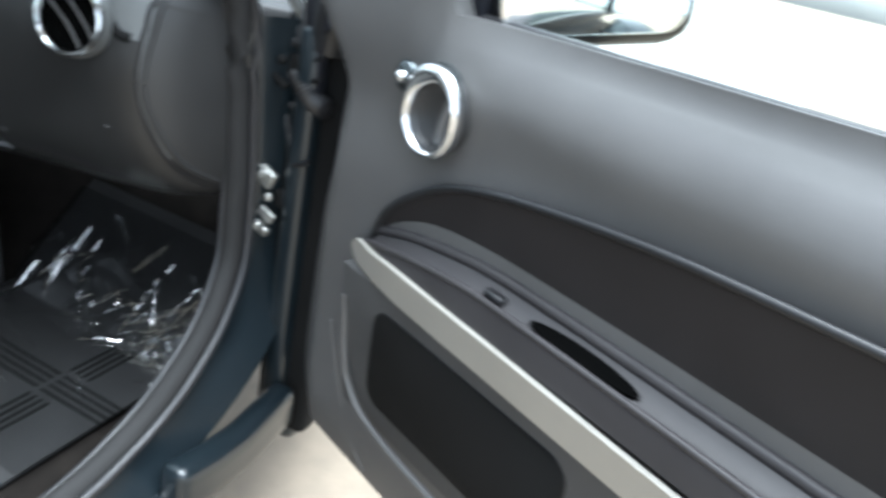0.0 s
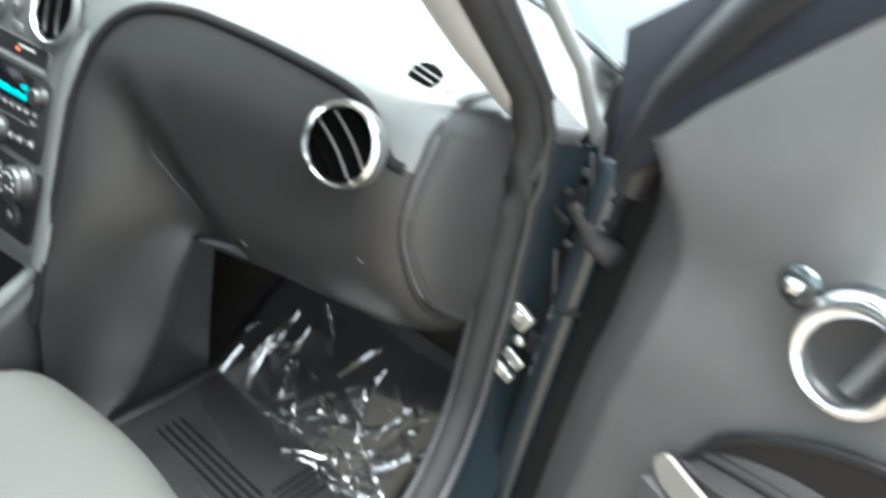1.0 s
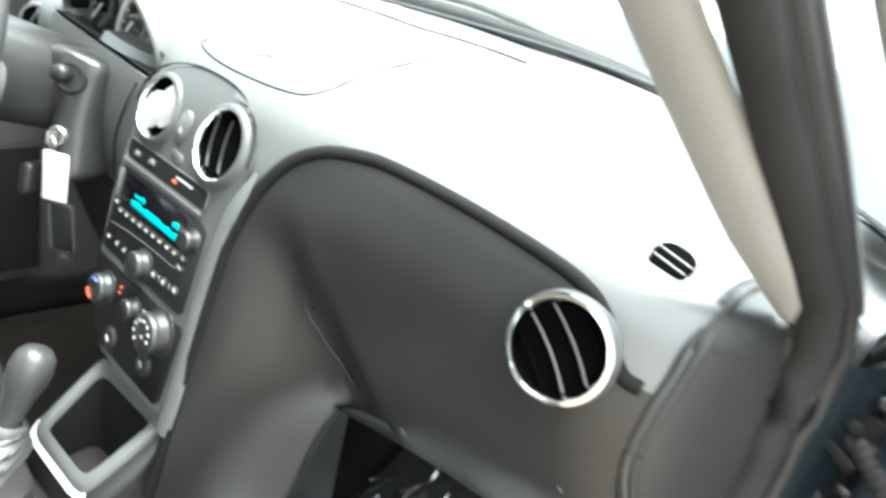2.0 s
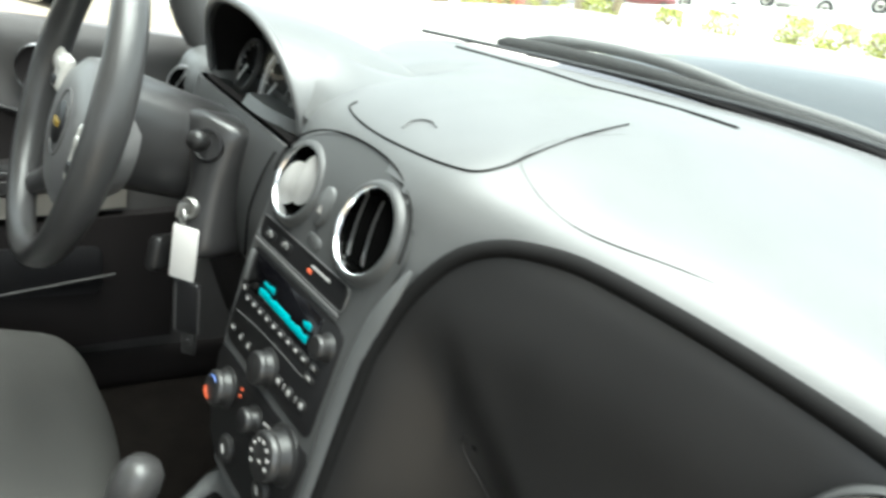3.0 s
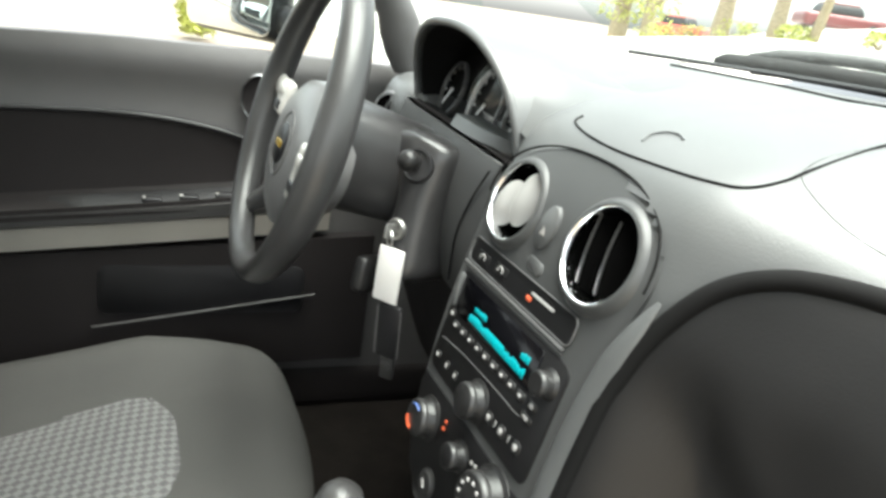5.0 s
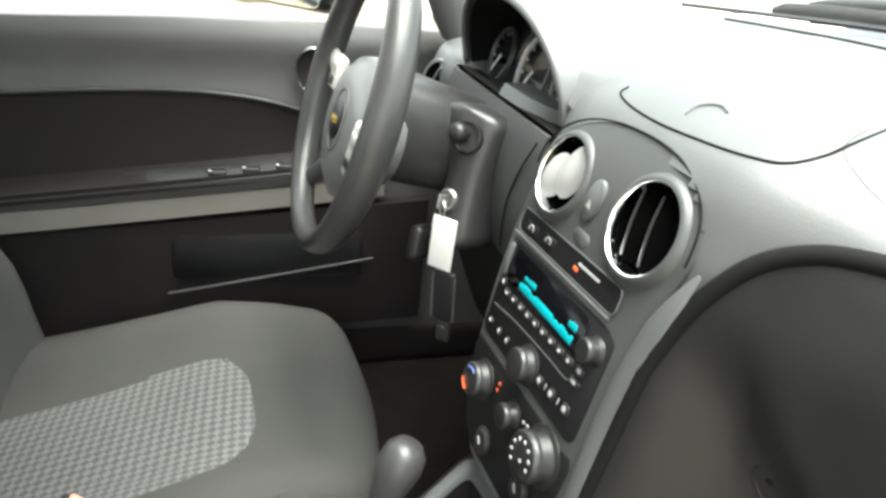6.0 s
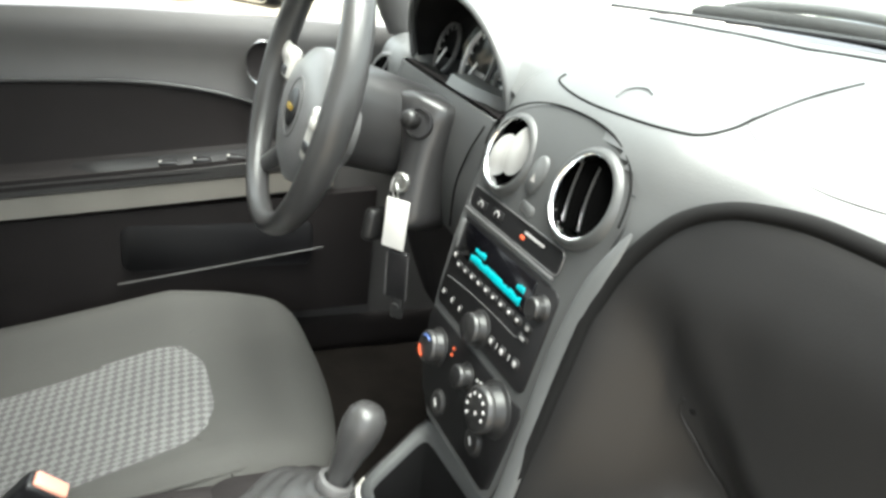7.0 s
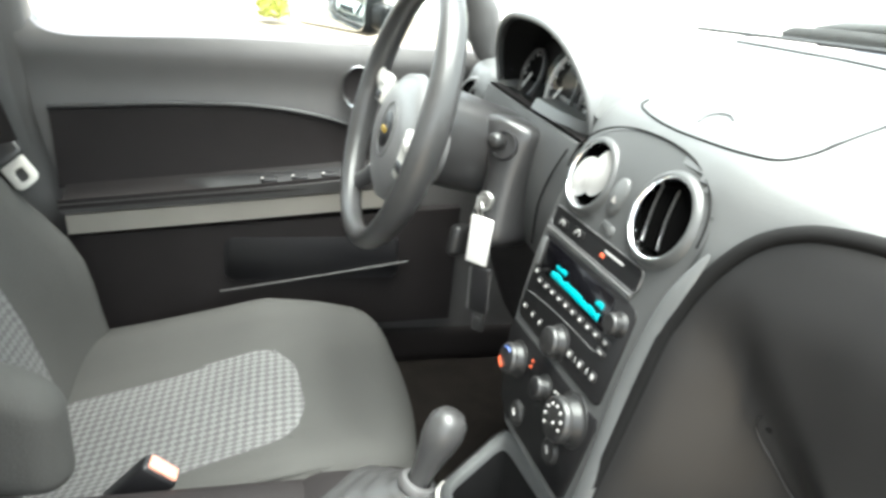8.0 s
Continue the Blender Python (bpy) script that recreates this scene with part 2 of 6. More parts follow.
def tube(bm, pts, r, n=8, closed=False, flat=1.0, up=(0, 0, 1)):
    """A round bar along points; r is a number or one for each point. flat squeezes it along up."""
    P = [Vector(p) for p in pts]
    N = len(P)
    R = r if isinstance(r, (list, tuple)) else [r] * N
    rings = []
    for i, p in enumerate(P):
        t = (P[(i + 1) % N] - P[i - 1]) if closed else (P[min(i + 1, N - 1)] - P[max(i - 1, 0)])
        t.normalize()
        s = t.cross(Vector(up))
        if s.length < 1e-4:
            s = t.cross(Vector((1, 0, 0)))
        s.normalize()
        w = s.cross(t)
        rings.append([bm.verts.new(p + R[i] * (math.cos(a) * s + flat * math.sin(a) * w)) for a in [2 * math.pi * j / n for j in range(n)]])
    for i in range(N if closed else N - 1):
        a, b = rings[i], rings[(i + 1) % N]
        for j in range(n):
            bm.faces.new((a[j], a[(j + 1) % n], b[(j + 1) % n], b[j]))
    if not closed:
        bm.faces.new(rings[0])
        bm.faces.new(rings[-1])
    return bm


def smooth_line(pts, n=8, closed=False):
    """Points along a Catmull-Rom line through pts."""
    P = [Vector(p) for p in pts]
    out = []
    N = len(P)
    for i in range(N if closed else N - 1):
        if closed:
            a, b, c, d = P[i - 1], P[i], P[(i + 1) % N], P[(i + 2) % N]
        else:
            a, b, c, d = P[max(i - 1, 0)], P[i], P[i + 1], P[min(i + 2, N - 1)]
        for j in range(n):
            t = j / n
            out.append(0.5 * (2 * b + (c - a) * t + (2 * a - 5 * b + 4 * c - d) * t * t + (3 * b - a - 3 * c + d) * t ** 3))
    if not closed:
        out.append(P[-1])
    return out


def plate(bm, outline, m, depth, bevel=0.0015):
    """A flat plate: the outline [(x, y)...] in m's x and y, raised by depth along its z, with a chamfered rim."""
    c = Vector((sum(p[0] for p in outline) / len(outline), sum(p[1] for p in outline) / len(outline), 0))
    def ring(k, z):
        out = []
        for p in outline:
            q = Vector((p[0], p[1], 0))
            d = c - q
            out.append(bm.verts.new(m @ (q + d.normalized() * k + Vector((0, 0, z)))))
        return out
    rings = [ring(0, 0), ring(0, depth - bevel), ring(bevel, depth)]
    n = len(outline)
    for a, b in zip(rings, rings[1:]):
        for i in range(n):
            bm.faces.new((a[i], a[(i + 1) % n], b[(i + 1) % n], b[i]))
    bm.faces.new(rings[-1])
    bm.faces.new(rings[0])
    return bm


def round_rect(x0, y0, x1, y1, r, n=5):
    out = []
    for cx, cy, a in ((x1 - r, y1 - r, 0), (x0 + r, y1 - r, 90), (x0 + r, y0 + r, 180), (x1 - r, y0 + r, 270)):
        for i in range(n + 1):
            b = radians(a + 90 * i / n)
            out.append((cx + r * math.cos(b), cy + r * math.sin(b)))
    return out


def lerp(x, *knots):
    """A smooth value between knots (x, value)."""
    xs, ys = [k[0] for k in knots], [k[1] for k in knots]
    if x <= xs[0]:
        return ys[0]
    if x >= xs[-1]:
        return ys[-1]
    i = max(j for j in range(len(xs)) if xs[j] <= x)
    i = min(i, len(xs) - 2)
    def slope(j):
        if j == 0 or j == len(xs) - 1:
            return 0 if len(xs) == 2 else (ys[min(j + 1, len(xs) - 1)] - ys[max(j - 1, 0)]) / (xs[min(j + 1, len(xs) - 1)] - xs[max(j - 1, 0)])
        return (ys[j + 1] - ys[j - 1]) / (xs[j + 1] - xs[j - 1])
    h = xs[i + 1] - xs[i]
    t = (x - xs[i]) / h
    return ys[i] * (1 + 2 * t) * (1 - t) ** 2 + slope(i) * h * t * (1 - t) ** 2 + ys[i + 1] * t * t * (3 - 2 * t) + slope(i + 1) * h * t * t * (t - 1)


def smooth01(t):
    t = min(1, max(0, t))
    return t * t * (3 - 2 * t)


# ---------------------------------------------------------------- ground and the car's shell
bm = B()
grid(bm, lambda u, v: ((u - 0.5) * 900, (v - 0.5) * 900, 0.0), 6, 6)
setting("ground", bm, CONC, "pale tan concrete parking ground", "ground")

# floor pan with the toe board
bm = B()


def floor_at(u, v):
    y = -2.0 + 2.75 * v
    z = 0.352 if y < 0.235 else 0.352 + 0.33 * (y - 0.235) / 0.35 if y < 0.585 else 0.682 + 0.9 * (y - 0.585)
    return (-0.745 + 1.38 * u, y, z + 0.004 * noise.noise((u * 9, y * 7, 0)))


slab(bm, floor_at, 20, 44, (0, 0, -0.03))
setting("floor", bm, CARPET, "worn grey brown carpet on the car floor", "carpet")

# roof, headliner: out of view, its edges placed to control light on the seats
bm = B()


def roof_at(u, v):
    x = -0.67 + 1.34 * u
    y = -2.1 + (1.84 - 0.25 * x * x) * v
    k = min(1, max(0, (y + 0.42) / 0.22))
    return (x, y, 1.56 + 0.05 * math.sin(math.pi * u) - 0.09 * (2 * u - 1) ** 4 - 0.04 * k * k * (3 - 2 * k))


slab(bm, roof_at, 16, 24, (0, 0, 0.04))
setting("ceiling", bm, HEAD, "unseen pale headliner, its reach set to shade the cabin", "headliner")

# rear wall with a window opening, behind the camera
bm = B()
rbox(bm, (0, -2.12, 0.72), (1.4, 0.06, 0.62), 0.01)
rbox(bm, (-0.62, -2.12, 1.28), (0.14, 0.06, 0.52), 0.01)
rbox(bm, (0.62, -2.12, 1.28), (0.14, 0.06, 0.52), 0.01)
setting("wall_rear", bm, TRIM, "grey trim of the tailgate", "tailgate")

# driver-side and rear passenger-side body, below the windows, with B and C pillars
bm = B()
rbox(bm, (-0.76, -0.75, 0.62), (0.05, 2.75, 0.68), 0.02, 4)
setting("wall_left", bm, PAINT, "teal painted body side", "car body")
bm = B()
rbox(bm, (0.72, -1.40, 0.68), (0.06, 1.46, 0.72), 0.02, 4)
setting("wall_right", bm, PAINT, "teal painted rear body side", "car body")
for side in (-1, 1):
    for y in (-0.80, -1.75):
        if (side, y) == (-1, -0.80):
            continue
        bm = B()
        tube(bm, [(side * 0.70, y, 0.9), (side * 0.67, y - 0.02, 1.1), (side * 0.56, y - 0.05, 1.58)], [0.06, 0.055, 0.05], 10)
        setting("pillar_b" if y > -1 else "pillar_c", bm, PILLAR, "pale grey cloth-covered roof pillar", "pillar")

# rear glass behind the front seats, kept nearly clear to let light in
for name, f in (("window_rear_left", lambda u, v: (-0.70 + 0.13 * v, -0.86 - 1.2 * u, 1.03 + 0.53 * v)), ("window_rear_right", lambda u, v: (0.70 - 0.13 * v, -0.86 - 1.2 * u, 1.03 + 0.53 * v)), ("window_tailgate", lambda u, v: (-0.6 + 1.2 * u, -2.10, 1.0 + 0.58 * v))):
    bm = B()
    grid(bm, f, 4, 4)
    setting(name, bm, REAR_GLASS, "nearly clear rear glass letting light in", "window")
bm = B()
rbox(bm, (-0.715, -0.96, 0.78), (0.05, 0.46, 0.72), 0.02, 4)
setting("trim_pillar_lower", bm, TRIM, "grey lower pillar trim beside the seat", "trim")

bm = B()
slab(bm, lambda u, v: (lerp(v, (0, -0.672), (0.5, -0.668), (1, -0.56)) - 0.03 * (1 - math.sin(math.pi * min(1, 0.08 + u))), lerp(v, (0, -0.684), (0.22, -0.702), (0.5, -0.766), (1, -0.825)) - 0.19 * u, 0.44 + 1.14 * v), 12, 24, (-0.03, 0, 0))
setting("pillar_b", bm, TRIM, "grey brown plastic-covered door pillar", "pillar")

# added dark box hides a bright strip of the body side
bm = B()
rbox(bm, (-0.700, -0.12, 0.395), (0.05, 1.25, 0.10), 0.02, 4)
setting("trim_filler_left", bm, TRIM_DARK, "added dark filler strip under the shut door", "trim")

# front wings beside the footwells, added to keep side light out
for side in (-1, 1):
    bm = B()
    rbox(bm, (side * 0.675, 0.78, 0.65), (0.04, 0.96, 0.68), 0.015, 4)
    setting("wing_left" if side < 0 else "wing_right", bm, PAINT, "teal painted front wing", "wing")

# scuttle: bulkhead in front of the dashboard, and the bonnet
bm = B()
slab(bm, lambda u, v: (-0.74 + 1.48 * u, 0.70 + 0.02 * math.sin(math.pi * u), 0.30 + 0.66 * v), 8, 4, (0, 0.03, 0))
setting("wall_front", bm, MATT, "black bulkhead behind the dashboard", "bulkhead")


def hood_at(u, v):
    x = -0.72 + 1.44 * u
    y = 0.74 + 0.9 * v - 0.10 * (x / 0.72) ** 2
    return (x, y, lerp(v, (0, 1.045), (0.18, 1.10), (0.35, 1.155), (0.55, 1.185), (1, 1.12)) - 0.06 * abs(x / 0.72) ** 2.5)


bm = B()
slab(bm, hood_at, 24, 12, (0, 0, -0.02))
setting("bonnet", bm, PAINT, "teal painted car bonnet", "bonnet")


def glass_base(x):
    return Vector((x, 0.64 - 0.6 * x * x, 1.108 - 0.12 * max(0, x) ** 2 - 0.02 * x * x))


def glass_top(x):
    return Vector((x * 0.84, -0.27 - 0.25 * x * x, 1.54 - 0.05 * x * x))


bm = B()
grid(bm, lambda u, v: glass_base(-0.6 + 1.2 * u).lerp(glass_top(-0.6 + 1.2 * u), v), 20, 8)
ws = setting("windshield", bm, VEILED, "raked windshield with a pale glare veil", "windshield")
ws.visible_shadow = False
bm = B()
tube(bm, [glass_base(-0.6 + 1.2 * i / 24) + Vector((0, 0.0, 0.002)) for i in range(25)], 0.004, 6)
setting("trim_windshield", bm, RUBBER, "black rubber lip along the windshield base", "trim")

# A pillars: cloth trim inside, painted frame outside, door seal
for side in (-1, 1):
    bm = B()
    lo, hi = Vector((0.570, 0.225, 1.012)), Vector((0.385, -0.18, 1.42))

    def trim_at(u, v, lo=lo, hi=hi, side=side):
        a = radians(-10 + 190 * u)
        if side < 0:
            w = 0.034 * (0.6 + 0.4 * min(1, v / 0.1))
            return (-0.630 + 0.07 * v + 0.8 * w * math.sin(a), lerp(v, (0, 0.036), (0.125, 0.020), (0.245, 0.003), (0.5, -0.09), (1, -0.33)) - w * math.cos(a), 1.02 + 0.40 * v)
        c = lo.lerp(hi, v)
        w = 0.033 * (0.45 + 0.55 * min(1, v / 0.16))
        return c + Vector((-w * math.cos(a) * 0.9, -0.0 - 0.55 * w * math.sin(a), 0.55 * w * math.sin(a) * -0.2)) + Vector((0, 0.02, 0))
    grid(bm, trim_at, 12, 14)
    # driver's pillar gets a darker material: its backlit shade is in the colour
    setting("pillar_left" if side < 0 else "pillar_right", bm, PILLAR if side > 0 else TRIM, "pale grey woven windshield pillar trim" if side > 0 else "windshield pillar trim toned dark for its backlit side", "pillar")
    # right frame is toned pale, like paint blown out by the sky
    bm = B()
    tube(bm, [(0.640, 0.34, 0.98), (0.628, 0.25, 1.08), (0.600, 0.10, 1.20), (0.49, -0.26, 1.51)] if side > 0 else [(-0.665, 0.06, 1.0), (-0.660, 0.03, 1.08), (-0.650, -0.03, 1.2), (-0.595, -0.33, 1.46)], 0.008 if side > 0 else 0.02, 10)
    setting("pillar_frame", bm, SKY_FLANGE if side > 0 else PILLAR, "painted windshield pillar frame", "pillar")

# the door opening on the passenger side: painted jamb, sill, rubber seal
bm = B()


def jamb_line(t):
    """The line of the door opening from the sill up the hinge pillar."""
    return Vector((lerp(t, (0, 0.662), (0.3, 0.657), (0.45, 0.650), (0.58, 0.642), (0.62, 0.624), (0.68, 0.612), (0.75, 0.604), (1, 0.600)),
                   lerp(t, (0, -0.62), (0.3, -0.12), (0.45, 0.03), (0.5, 0.09), (0.58, 0.168), (0.62, 0.238), (0.68, 0.272), (0.75, 0.283), (0.82, 0.279), (1, 0.255)),
                   lerp(t, (0, 0.37), (0.3, 0.385), (0.45, 0.408), (0.5, 0.438), (0.58, 0.49), (0.62, 0.545), (0.68, 0.61), (0.75, 0.70), (0.82, 0.80), (1, 1.02))))


def jamb_at(u, v):
    p = jamb_line(v)
    q = p + Vector((0.016, 0.015, -0.03)) * min(1, u / 0.35) + Vector((0.012 + 0.03 * min(1, v * v * 1.6), 0.075 * min(1, v * 1.6), -0.05 * (1 - min(1, v * 1.5)))) * max(0, (u - 0.35) / 0.65)
    return q


slab(bm, jamb_at, 8, 50, (-0.02, 0.02, -0.02))
setting("door_jamb", bm, PAINT, "teal painted door jamb and sill", "door jamb")
bm = B()
line = [jamb_line(i / 50) + Vector((-0.012, -0.008, 0.012)) for i in range(48)] + [(0.582, 0.228, 1.045), (0.565, 0.165, 1.115), (0.543, 0.085, 1.195), (0.505, -0.04, 1.31), (0.43, -0.3, 1.50)]
line = smooth_line(line[::3] + line[-5:], 4)
tube(bm, line, 0.0175, 12)
setting("door_seal", bm, SEAL, "grey rubber seal round the door opening", "seal")
bm = B()
tube(bm, [p + Vector((0.020, 0.012, 0.0)) for p in line], 0.007, 8)
setting("trim_seal_lip", bm, RUBBER, "black lip beside the door seal", "trim")
bm = B()
tube(bm, [p + Vector((-0.0155, -0.009, 0.004)) for p in line], 0.0055, 8)
setting("trim_seal_bead", bm, RUBBER, "thin black bead along the inner edge of the seal", "trim")
# kick panel and sill trim inside
bm = B()


def kick_at(u, v):
    p = jamb_line(0.02 + 0.80 * v) + Vector((-0.02, -0.004, 0.0))
    return p + Vector((-0.035 * math.sin(u * 1.6), 0.14 * u * max(0, v - 0.45) * 1.6, -0.05 * u * (1 if v < 0.5 else max(0, 1 - (v - 0.5) * 4))))


grid(bm, kick_at, 6, 40)
setting("trim_sill", bm, TRIM_DARK, "dark plastic sill and kick panel", "trim")
# outer rocker below the sill, with its front end
bm = B()
rbox(bm, (0.678, -0.30, 0.285), (0.06, 0.92, 0.12), 0.025, 6)
rbox(bm, (0.685, 0.46, 0.34), (0.05, 0.24, 0.24), 0.025, 4)
rbox(bm, (0.716, 0.175, 0.345), (0.05, 0.28, 0.085), 0.018, 4, fn=lambda p: (p.x - 0.10 * max(0, p.y), p.y, p.z + 0.25 * max(0, -p.y - 0.04)), k=3)
setting("rocker", bm, PAINT, "teal painted rocker panel under the sill", "rocker")


# ---------------------------------------------------------------- dashboard
SN = Vector((0.085, -1.0, 0.215)).normalized()
SM = axes((0, -0.005, 0.98), SN, (1, 0.085, 0))      # the centre stack: x across, y up the panel, z towards the seats


def stack_y(x, z):
    """The depth of the centre stack's face at x, z."""
    return 0.085 * x - 0.005 + 0.215 * (z - 0.98)


def yf(x):
    return lerp(abs(x), (0, 0.012), (0.12, 0.014), (0.18, 0.040), (0.25, 0.068), (0.35, 0.100), (0.45, 0.124), (0.52, 0.15), (0.555, 0.188), (0.585, 0.262), (0.61, 0.33))


def zt(x):
    return lerp(abs(x), (0, 1.052), (0.12, 1.050), (0.20, 1.040), (0.32, 1.030), (0.45, 1.014), (0.55, 0.998), (0.61, 0.980))


def profile(x):
    """The dashboard's cross-section at x, from the windshield down over the face to the underside."""
    y, z = yf(x), zt(x)
    k = lerp(abs(x), (0, 1.0), (0.25, 0.85), (0.5, 0.5), (0.61, 0.3))
    end = glass_base(x)
    return smooth_line([(x, end.y + 0.02, end.z - 0.012), (x, y + 0.30, max(z + 0.052 * k, 1.098 if x < 0 else 0)), (x, y + 0.17, max(z + 0.042 * k, lerp(x, (-0.3, 1.082), (-0.12, 1.0)))), (x, y + 0.08, z + 0.026 * k), (x, y + 0.035, z + 0.008),
                        (x, y + 0.012, z - 0.014), (x, y + 0.002, z - 0.045), (x, y - 0.006, z - 0.10), (x, y - 0.004, 0.85), (x, y + 0.006, 0.79),
                        (x, y + 0.03, 0.735), (x, y + 0.075, 0.705), (x, y + 0.20, 0.70), (x, 0.50, 0.72)], 5)


def on_top(x, y):
    """The height of the dashboard's top at x, y."""
    pr = profile(x)
    for a, b in zip(pr, pr[1:]):
        if a.y >= y >= b.y:
            return a.z + (b.z - a.z) * (a.y - y) / max(1e-6, a.y - b.y)
    return zt(x)


def on_face(x, z, lift=0.0):
    """The place on the dashboard's face at x, z."""
    pr = profile(x)
    for a, b in zip(pr[18:], pr[19:]):
        if a.z >= z >= b.z:
            t = (a.z - z) / max(1e-6, a.z - b.z)
            return Vector((x, a.y + (b.y - a.y) * t - lift, z))
    return Vector((x, yf(x) - lift, z))


def stack_side(v):
    """The left and right edge of the stack at v."""
    if v > 0:
        k = max(0, 1 - (v / 0.0675) ** 2.6) ** (1 / 2.3)
        return 0.012 - 0.116 * k, 0.012 + 0.114 * k
    return (lerp(v, (-0.30, -0.050), (-0.275, -0.080), (-0.235, -0.098), (-0.165, -0.110), (-0.08, -0.112), (0, -0.104)),
            lerp(v, (-0.30, 0.100), (-0.22, 0.112), (-0.13, 0.113), (-0.04, 0.118), (0, 0.126)))


def behind_stack(p):
    """Whether a point of the pad lies behind the face of the centre stack."""
    q = SM.inverted() @ p
    if not -0.29 < q.y < 0.058 or q.z < -0.07:
        return False
    a, b = stack_side(q.y)
    return a + 0.008 < q.x < b - 0.008


dash = thing("dashboard", (0, 0.3, 0.7), "dark grey grained plastic dashboard below the windshield", "dashboard")
bm = B()
XS = [-0.61 + 1.22 * i / 110 for i in range(111)]
rows = [[bm.verts.new(p) for p in profile(x)] for x in XS]
for a, b in zip(rows, rows[1:]):
    for j in range(46):
        if 0.145 < a[j].co.x < 0.30 and a[j].co.z < 0.962 or 0.145 < a[j].co.x < 0.50 and a[j].co.z < 0.925 or behind_stack(a[j].co):
            continue
        bm.faces.new((a[j], a[j + 1], b[j + 1], b[j]))
bmesh.ops.delete(bm, geom=[v for v in bm.verts if not v.link_faces], context="VERTS")
part("dash_pad", bm, DASH, dash, "grained grey plastic pad", angle=80)
# underside is split off so it can be coloured dark like shade
bm = B()
rows = [[bm.verts.new(p) for p in profile(x)[46:]] for x in XS]
for a, b in zip(rows, rows[1:]):
    for j in range(len(a) - 1):
        if not (0.13 < a[j].co.x < 0.35 and a[j].co.z > 0.732):
            bm.faces.new((a[j], a[j + 1], b[j + 1], b[j]))
bmesh.ops.delete(bm, geom=[v for v in bm.verts if not v.link_faces], context="VERTS")
part("dash_underside", bm, GLOVE_DIM, dash, "rounded underside with shade put into its colour", angle=80)


DEFROST = [Vector((x, lerp(x, (-0.43, 0.392), (-0.26, 0.412), (-0.12, 0.422), (0.08, 0.440)), 0)) for x in (-0.43, -0.37, -0.3, -0.22, -0.14, -0.06, 0.02, 0.08)]


def groove(name, pts, r, material, label, flat=1.0):
    bm = B()
    tube(bm, smooth_line(pts, 6), r, 8, flat=flat)
    return part(name, bm, material, dash, label)


groove("defroster_slot", [Vector((p.x, p.y, on_top(p.x, p.y) + 0.0008)) for p in DEFROST], 0.0022, MATT, "thin dark defroster slot")
# glovebox: the door, its lid line, and a black bar for the shadow gap
def groove_z(x):
    return lerp(x, (0.128, 0.86), (0.132, 0.915), (0.144, 0.965), (0.165, 1.003), (0.20, 1.022), (0.25, 1.025), (0.30, 1.0205), (0.36, 1.013), (0.42, 1.004), (0.455, 0.993), (0.478, 0.974), (0.492, 0.952), (0.502, 0.942), (0.52, 0.938))


def seam_x(z):
    return lerp(z, (0.712, 0.574), (0.765, 0.550), (0.83, 0.532), (0.875, 0.524), (0.92, 0.525), (0.955, 0.528), (0.985, 0.529))


def flush(x, z):
    """How far the glovebox comes forward to meet the edge of the centre stack."""
    k = min(1, max(0, (x - 0.13) / 0.11))
    return max(0, on_face(0.13, z).y - stack_y(0.13, z) - 0.003) * (1 - k * k * (3 - 2 * k))


FOLD = [Vector((0.150, 0.925)), Vector((0.163, 0.900)), Vector((0.192, 0.855)), Vector((0.235, 0.795)), Vector((0.262, 0.745)), Vector((0.272, 0.70))]


def fold_side(x, z):
    """The distance from the fold between glovebox and console side, below zero on the console."""
    p = Vector((x, z))
    best = None
    for a, b in zip(FOLD, FOLD[1:]):
        d = b - a
        t = min(1, max(0, (p - a).dot(d) / d.length_squared))
        q = p - (a + d * t)
        if best is None or q.length < abs(best):
            best = math.copysign(q.length, d.x * q.y - d.y * q.x)
    return best


def valley(x, z):
    """The hollow between the glovebox's bulge and the flat side of the console."""
    best = fold_side(x, z)
    w = 0.055 if best > 0 else 0.10
    k = max(0, 1 - abs(best) / w)
    edge = min(1, max(0, (x - 0.135) / 0.05))
    return 0.020 * k * k * (3 - 2 * k) * edge * min(1, max(0, (0.96 - z) / 0.05))


def glove_at(u, v):
    """The glovebox door; beside the console its skin falls on down to the floor."""
    x = 0.132 + 0.394 * u
    k = min(1, max(0, (x - 0.132) / 0.085))
    zb = 0.725 - 0.367 * (1 - k * k * (3 - 2 * k))
    z = zb + (groove_z(x) - zb) * v
    x = 0.132 + (max(0.526, seam_x(z) - 0.002) - 0.132) * u if z < 0.93 else x
    lift = 0.0015 + 0.0035 * math.sin(math.pi * min(1, max(0, v))) * min(1, (1 - u) * 8)
    lift -= valley(x, z)
    if z >= 0.725:
        return on_face(x, z, flush(x, z) + lift)
    y = on_face(x, 0.725, flush(x, 0.725) + lift).y
    return Vector((x, y + (1 - k) * 0.215 * (max(z, 0.65) - 0.725) + k * 0.7 * (0.725 - z), z))


bm = B()
slab(bm, glove_at, 100, 40, (0, 0.010, 0))
glove = part("glovebox_door", bm, GLOVE_DIM, dash, "dark grey plastic glovebox door", angle=60)
